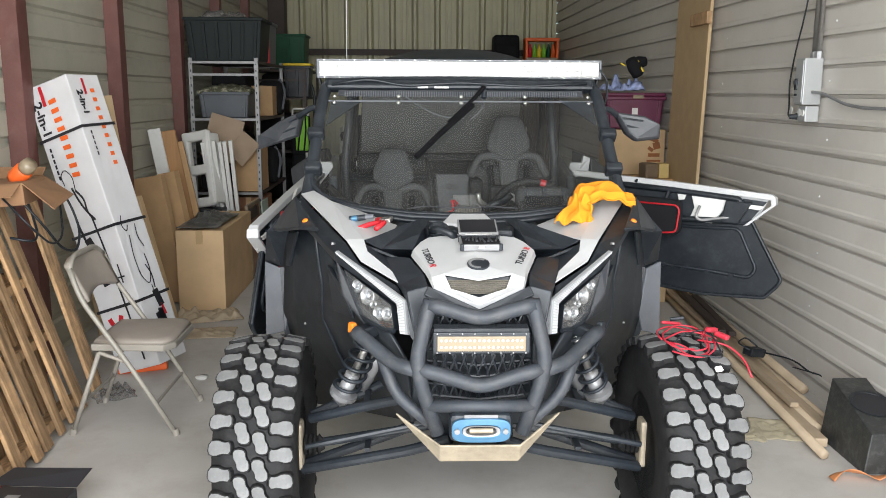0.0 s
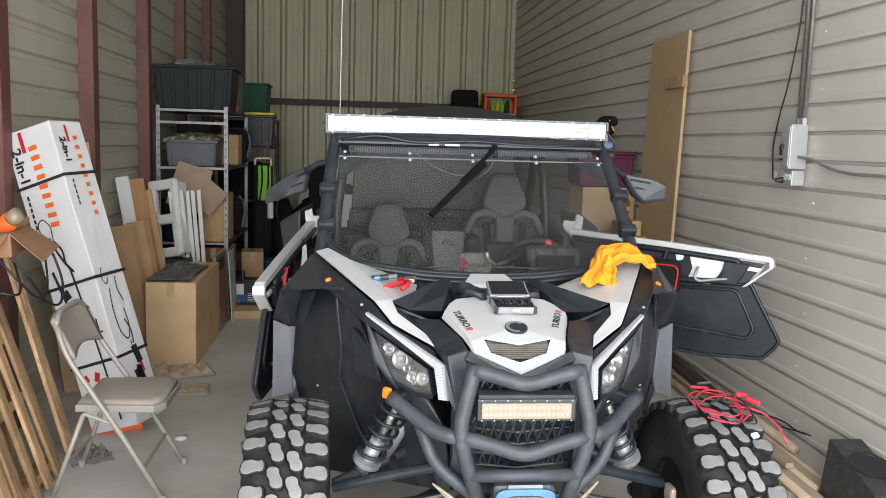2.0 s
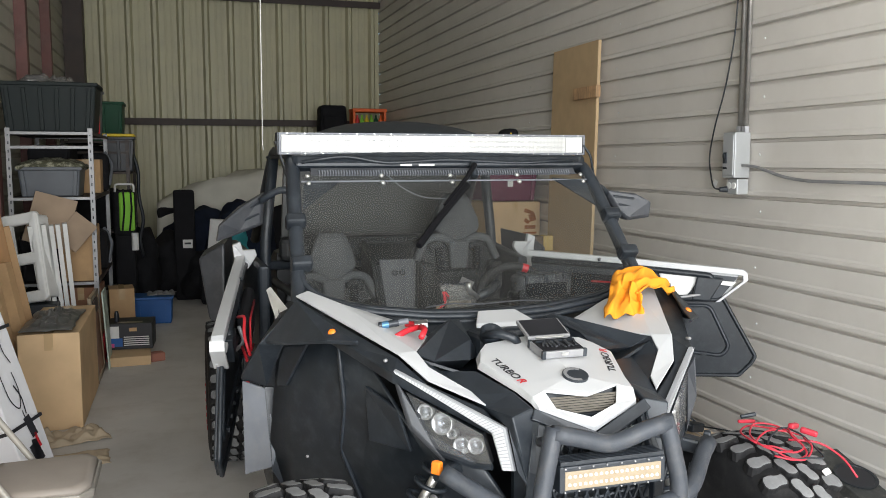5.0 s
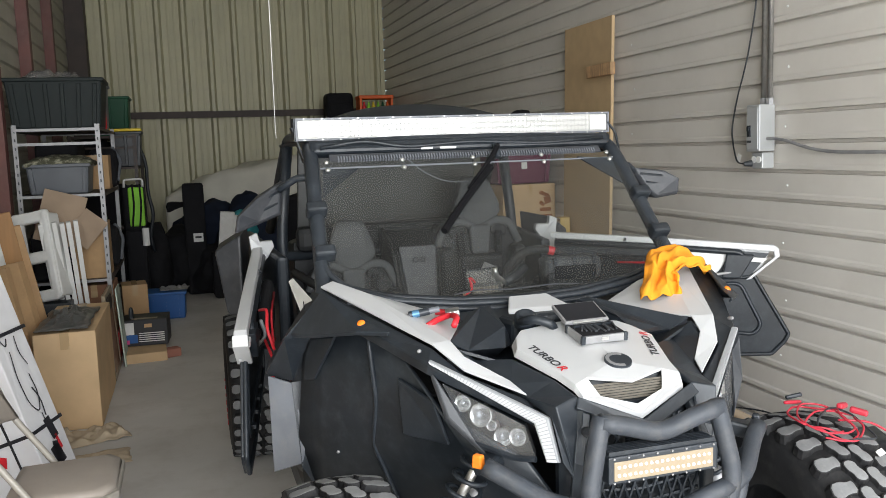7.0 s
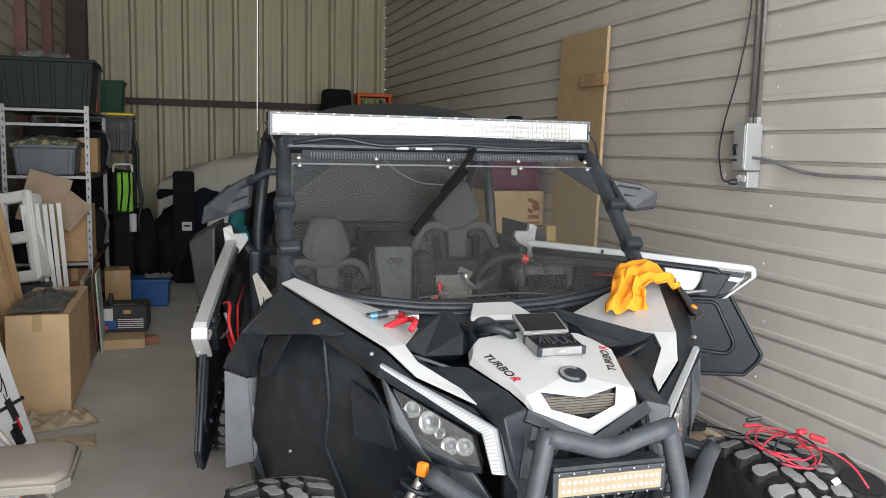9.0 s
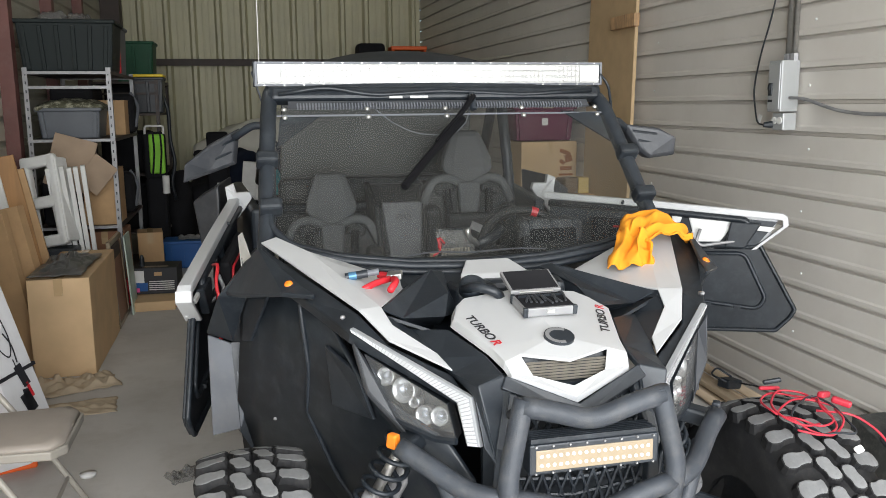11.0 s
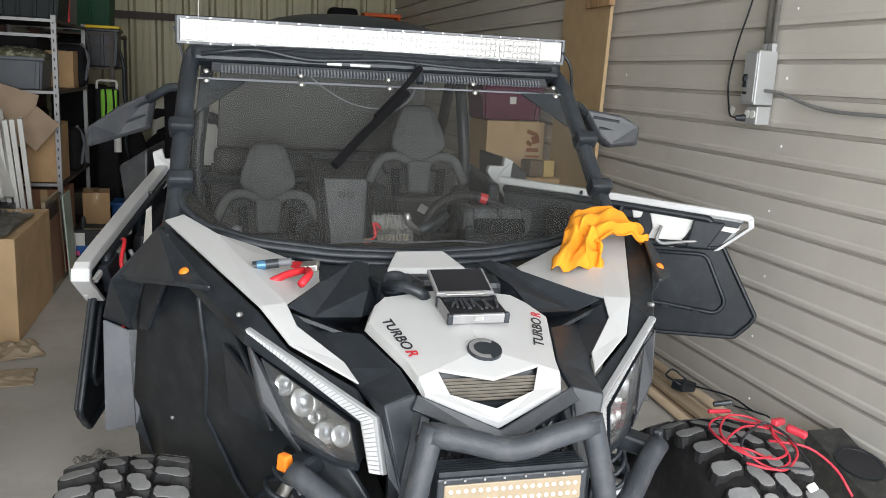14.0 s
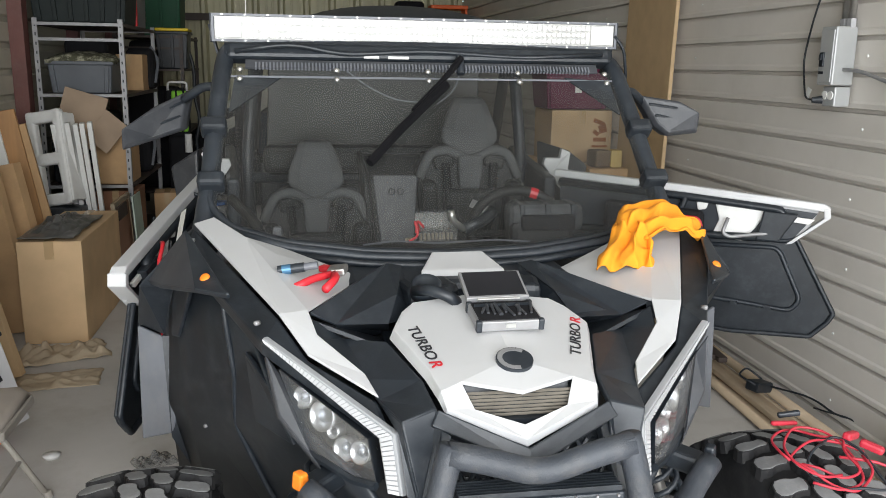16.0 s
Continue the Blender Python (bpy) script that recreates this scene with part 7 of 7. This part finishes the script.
part("handle_frame", tube([(-0.08, -0.62, 0.62), (-0.08, -0.6, 0.70), (0.10, -0.6, 0.70), (0.10, -0.62, 0.62)], 0.012, 8, 0.03), M_WHITE2, ck, "white tube frame", smooth=True)
part("base_stand", box(0.2, 0.2, 0.88, (0, -0.52, -0.26)), M_BLKFAB, ck, bevel=0.03)
part("white_bottle", cyl((0.10, -0.66, 0.02), (0.10, -0.66, 0.20), 0.035), M_WHITE2, ck, "white bottle in a side pocket")
gun = thing("garden_hose", pose(-1.30, 10.3, 1.2), "black hose looped from the rack", "hose")
part("coil", tube([(0, -0.1, 0.6), (0.08, -0.12, 0.35), (0.07, -0.1, 0.05), (0.12, -0.1, -0.2), (0.06, -0.1, -0.4), (0.10, -0.1, -0.6)], 0.018, 8, 0.1), M_BLACK, gun, smooth=True)

# things stacked on the east side behind the buggy
carton("lower_carton", 0.5, 0.6, 0.90, pose(1.86, 7.45, 0), "tall brown carton on the floor", M_CARD)
bx = carton("printed_carton", 0.47, 0.45, 0.385, pose(1.90, 7.42, 0.905), "tan cardboard box with brown printed picture", M_CARD2)
M_BROWNINK = mat("brown_ink", (0.28, 0.10, 0.03), 0.7, var=0.3)
for i, (x, z, w, h, a) in enumerate(((0.13, 0.30, 0.09, 0.03, 20), (0.16, 0.25, 0.06, 0.06, -15), (0.11, 0.22, 0.05, 0.03, 35), (0.14, 0.12, 0.12, 0.016, 0), (0.14, 0.09, 0.12, 0.012, 0), (0.14, 0.17, 0.10, 0.03, 0))):
    part("print_bar", box(w, 0.001, h, (x, -0.2345, z), (0, a, 0)), M_BROWNINK, bx)
pt = tote("purple_tote", 0.50, 0.42, 0.27, pose(1.86, 7.40, 1.297), M_PURPLE, "burgundy plastic tote on the printed carton", M_PURPLE, ribs=2)
part("white_label", box(0.05, 0.002, 0.055, (0.0, -0.207, 0.15)), M_WHITE2, pt, "white label")
part("latch", box(0.09, 0.02, 0.03, (0.02, -0.222, 0.27)), M_CREAM, pt, bevel=0.005)
crumple("plastic_bag", 1.78, 7.38, 0.36, 0.28, 0.09, mat("blue_white_film", (0.32, 0.38, 0.62), 0.4, var=0.5, scale=18), "blue and white plastic bag on the tote", "bag", 51, 0, 1.62)
gl = thing("work_gloves", pose(1.86, 7.32, 1.77, 0, 20, 0), "black and yellow work gloves on the tote", "gloves")
part("glove", lathe([(0.0001, -0.02), (0.05, 0.0), (0.06, 0.08), (0.045, 0.16), (0.0001, 0.17)], 14, pose(0.05, 0, 0.0, 0, -55, 20)), M_BLKFAB, gl, smooth=True)
part("glove", lathe([(0.0001, 0), (0.045, 0.02), (0.055, 0.09), (0.04, 0.15), (0.0001, 0.16)], 14, pose(-0.05, 0.03, 0.06, 0, 60, 10)), M_BLKFAB, gl, smooth=True)
for x, z, a in ((-0.02, 0.09, -35), (0.05, 0.05, 40), (-0.12, 0.03, 10)):
    part("yellow_patch", box(0.05, 0.01, 0.014, (x, -0.055, z), (0, a, 0)), M_YELLOW, gl, bevel=0.004)
tagged(part("low_crate", box(0.30, 0.36, 0.92, (1.93, 6.82, 0.46)), M_CARD, bevel=0.005), "brown carton on end beside the plank", "box")
tagged(part("wood_block", box(0.12, 0.14, 0.12, (1.89, 6.78, 0.981), (0, 0, 12)), mat("dark_wood", (0.17, 0.12, 0.075), 0.7, var=0.25), bevel=0.015), "dark wooden block on the carton", "block", "wood blocks")
tagged(part("wood_block", box(0.08, 0.10, 0.12, (2.0, 6.76, 0.981), (0, 0, -5)), mat("yellow_pine", (0.55, 0.40, 0.14), 0.6, var=0.15), bevel=0.006), "yellow pine block on the carton", "block", "wood blocks")
for z in (0.0,):
    e = thing("tall_cabinet", pose(1.55, 12.75, 0), "dark tall storage cabinet at the back wall", "cabinet")
    part("carcass", box(1.1, 0.7, 2.02, (0, 0, 1.01)), M_DARKSTEEL, e, bevel=0.01)
    for s in (-1, 1):
        d_ = part("door", box(0.53, 0.02, 1.94, (s * 0.272, -0.362, 1.01)), M_DARKSTEEL, e, bevel=0.004)
        part("handle", cyl((s * 0.05, -0.39, 0.95), (s * 0.05, -0.39, 1.1), 0.01), M_GALV, d_)
bcase = thing("black_case", pose(1.30, 12.62, 2.022), "black soft case on the cabinet", "case")
part("body", box(0.40, 0.34, 0.40, (0, 0, 0.20), taper=0.94), M_BLKFAB, bcase, bevel=0.05, seg=3)
part("pocket", box(0.30, 0.04, 0.2, (0, -0.17, 0.15)), M_BLKFAB, bcase, bevel=0.015)
tb = thing("toy_bin", pose(1.82, 12.6, 2.022), "orange rack of coloured bottles on the cabinet", "rack")
part("base", box(0.46, 0.3, 0.08, (0, 0, 0.04)), M_CREAM, tb, bevel=0.01)
part("top_rail", box(0.50, 0.3, 0.05, (0, 0, 0.335)), M_ORANGE, tb, bevel=0.01)
for s in (-1, 1):
    part("end_post", box(0.035, 0.28, 0.29, (s * 0.225, 0, 0.20)), M_ORANGE, tb, bevel=0.006)
for i, m_ in enumerate((M_RED, M_LIME, M_YELLOW, M_LIME, M_DKGREEN, M_ORANGE)):
    part("bottle", lathe([(0.032, 0.08), (0.034, 0.19), (0.014, 0.24), (0.014, 0.27), (0.0001, 0.272)], 12, pose(-0.17 + 0.068 * i, -0.08, 0)), m_, tb, smooth=True)
rp = tagged(part("hanging_rope", tube([(-0.385, 4.92, ZC), (-0.39, 4.90, 3.2), (-0.40, 4.88, 1.72), (-0.40, 4.86, 1.69)], 0.0022, 6), M_WHITE2), "thin pale rope hanging from the roof", "rope")

# mouldings and pipes along the foot of the east wall
rnd = random.Random(8)
for i, (x0, x1, y0, y1, z, r) in enumerate(((1.80, 2.02, 3.42, 7.4, 0.03, 0.022), (1.85, 2.03, 3.55, 7.2, 0.028, 0.026), (1.90, 2.06, 3.70, 7.6, 0.03, 0.028), (1.955, 2.09, 3.72, 7.0, 0.03, 0.022), (2.0, 2.11, 3.75, 7.5, 0.03, 0.022), (1.88, 2.0, 3.9, 6.9, 0.075, 0.018), (2.02, 2.10, 4.1, 6.6, 0.082, 0.024))):
    if i % 2:
        d = Vector((x1 - x0, y1 - y0, 0))
        b = box(r * 2.4, d.length, r * 1.6, ((x0 + x1) / 2, (y0 + y1) / 2, z), (0, 0, math.degrees(math.atan2(d.y, d.x)) - 90))
        tagged(part("wood_moulding", b, M_PIPE, bevel=0.006), "long tan wooden moulding on the floor", "moulding", "mouldings along the wall")
    else:
        b = tube([(x0, y0, z), (x1, y1, z)], r, 14)
        tagged(part("tan_pipe", b, M_PIPE, smooth=True), "long tan plastic pipe on the floor", "pipe", "mouldings along the wall")
for x, y, rz, l in ((1.98, 5.7, 4, 1.3), (2.02, 5.5, 5, 1.0)):
    tagged(part("dark_strip", box(0.05, l, 0.03, (x, y, 0.115), (0, 0, -rz)), M_DARKSTEEL, bevel=0.006), "dark metal strip lying on the mouldings", "strip", "mouldings along the wall")
tagged(part("wooden_stub", box(0.06, 0.06, 0.12, (1.90, 6.3, 0.06)), M_PLY, bevel=0.006), "short pale wooden stub on the floor", "block")
ad = thing("power_adapter", pose(1.965, 4.63, 0.09, 0, 0, 20), "black power adapter with cable on the mouldings", "adapter")
part("brick", box(0.11, 0.075, 0.05, (0, 0, 0.03), (0, 10, 0)), M_BLACK, ad, bevel=0.008)
part("cable", tube([(0.04, 0.02, 0.05), (0.02, 0.1, 0.09), (-0.06, 0.08, 0.07), (-0.05, -0.02, 0.05)], 0.005, 6, 0.03), M_BLACK, ad, smooth=True)
part("cable", tube([(0.04, -0.02, 0.03), (0.06, -0.25, 0.05), (0.02, -0.42, 0.02), (0.1, -0.6, 0.07), (0.05, -0.72, 0.04), (0.13, -0.85, 0.12)], 0.005, 6, 0.08), M_BLACK, ad, smooth=True)
part("cable", tube([(0.0, -0.3, 0.03), (0.03, -0.5, 0.04), (0.0, -0.62, -0.04)], 0.004, 6, 0.08), M_BLACK, ad, smooth=True)
part("cable", tube([(0.06, -0.62, 0.05), (0.08, -0.75, 0.0), (-0.02, -0.85, -0.05)], 0.004, 6, 0.08), M_BLACK, ad, smooth=True)
part("clip", box(0.03, 0.07, 0.02, (0.11, -0.80, 0.13), (0, 0, 25)), M_RED, ad, "red clip", bevel=0.005)
part("clip", box(0.02, 0.07, 0.014, (0.13, -0.84, 0.15), (0, 0, 40)), M_BLACK, ad, bevel=0.004)
M_SPK = mat("black_box_paint", (0.036, 0.038, 0.037), 0.42, var=0.3, scale=10, bump=0.3, bscale=60, dirt=(0.13, 0.13, 0.12), dirt_amt=0.55)
sk = thing("speaker_box", pose(1.905, 3.28, 0, 0, 0, 0), "black wedge speaker box with round opening", "speaker")
W_ = 0.215
prof = [(0.0, 0.0), (0.40, 0.0), (0.43, 0.285), (0.02, 0.175)]
part("cabinet", loft([[(x + 0.05 * (z / 0.28), y, z) for y, z in prof] for x in (0.0, W_ - 0.05)]), M_SPK, sk, bevel=0.005)
m = Matrix.Translation((0.135, 0.225, 0.2335)) @ pose(0, 0, 0, 15, 0, 0)
part("cone", lathe([(0.095, 0.0), (0.095, 0.004), (0.08, 0.004), (0.078, 0.001)], 26, m), M_BLACK, sk, "dark round speaker ring", smooth=False)
part("opening", lathe([(0.079, 0.0), (0.079, 0.0022), (0.0001, 0.0022)], 26, m), M_BLACKINK, sk)
bmr = sheet(lambda u, v: (1.74 + 0.42 * u, 3.20 + 0.05 * v + 0.06 * u + 0.03 * math.sin(9 * u), 0.012 + 0.035 * abs(math.sin(7 * u)) * (1 - v)), 24, 4)
tagged(part("orange_ribbon", bmr, mat("orange_tape", (0.75, 0.30, 0.12), 0.45, var=0.1), smooth=True, solid=0.002), "crumpled orange webbing strap on the floor", "strap")

# wall screws
scr = bpy.data.meshes.new("wall_screw")
b = lathe([(0.007, 0), (0.006, 0.004), (0.0001, 0.006)], 8, pose(0, 0, 0, 0, -90, 0))
b.to_mesh(scr)
b.free()
scr.materials.append(M_WHITE2)
east = bpy.data.objects["wall_east"]
for y in (2.82, 4.37, 5.92, 7.47, 9.02):
    for k in range(13):
        o = new("wall_screw", scr)
        o.parent = east
        o.location = (XR - 0.0005, y + 0.02 * math.sin(k * 3 + y), 0.152 + 0.303 * k)

# dark goods that fill the back of the rack
for x, y, z, w, d, h in ((-1.86, 8.75, 1.352, 0.34, 0.6, 0.42), (-1.90, 8.75, 0.667, 0.30, 0.9, 0.50), (-1.90, 8.6, 0.187, 0.30, 0.9, 0.42), (-1.90, 7.98, 0.667, 0.26, 0.2, 0.4), (-1.72, 10.75, 1.526, 0.3, 0.9, 0.28), (-1.70, 10.7, 0.906, 0.44, 1.0, 0.42), (-1.70, 10.7, 0.306, 0.44, 1.0, 0.5)):
    e = thing("storage_bag", pose(x, y, z), "dark stuffed storage bag on the rack", "bag", "stored bags")
    part("body", box(w, d, h, (0, 0, h / 2)), M_BLKFAB, e, bevel=0.05, seg=3)
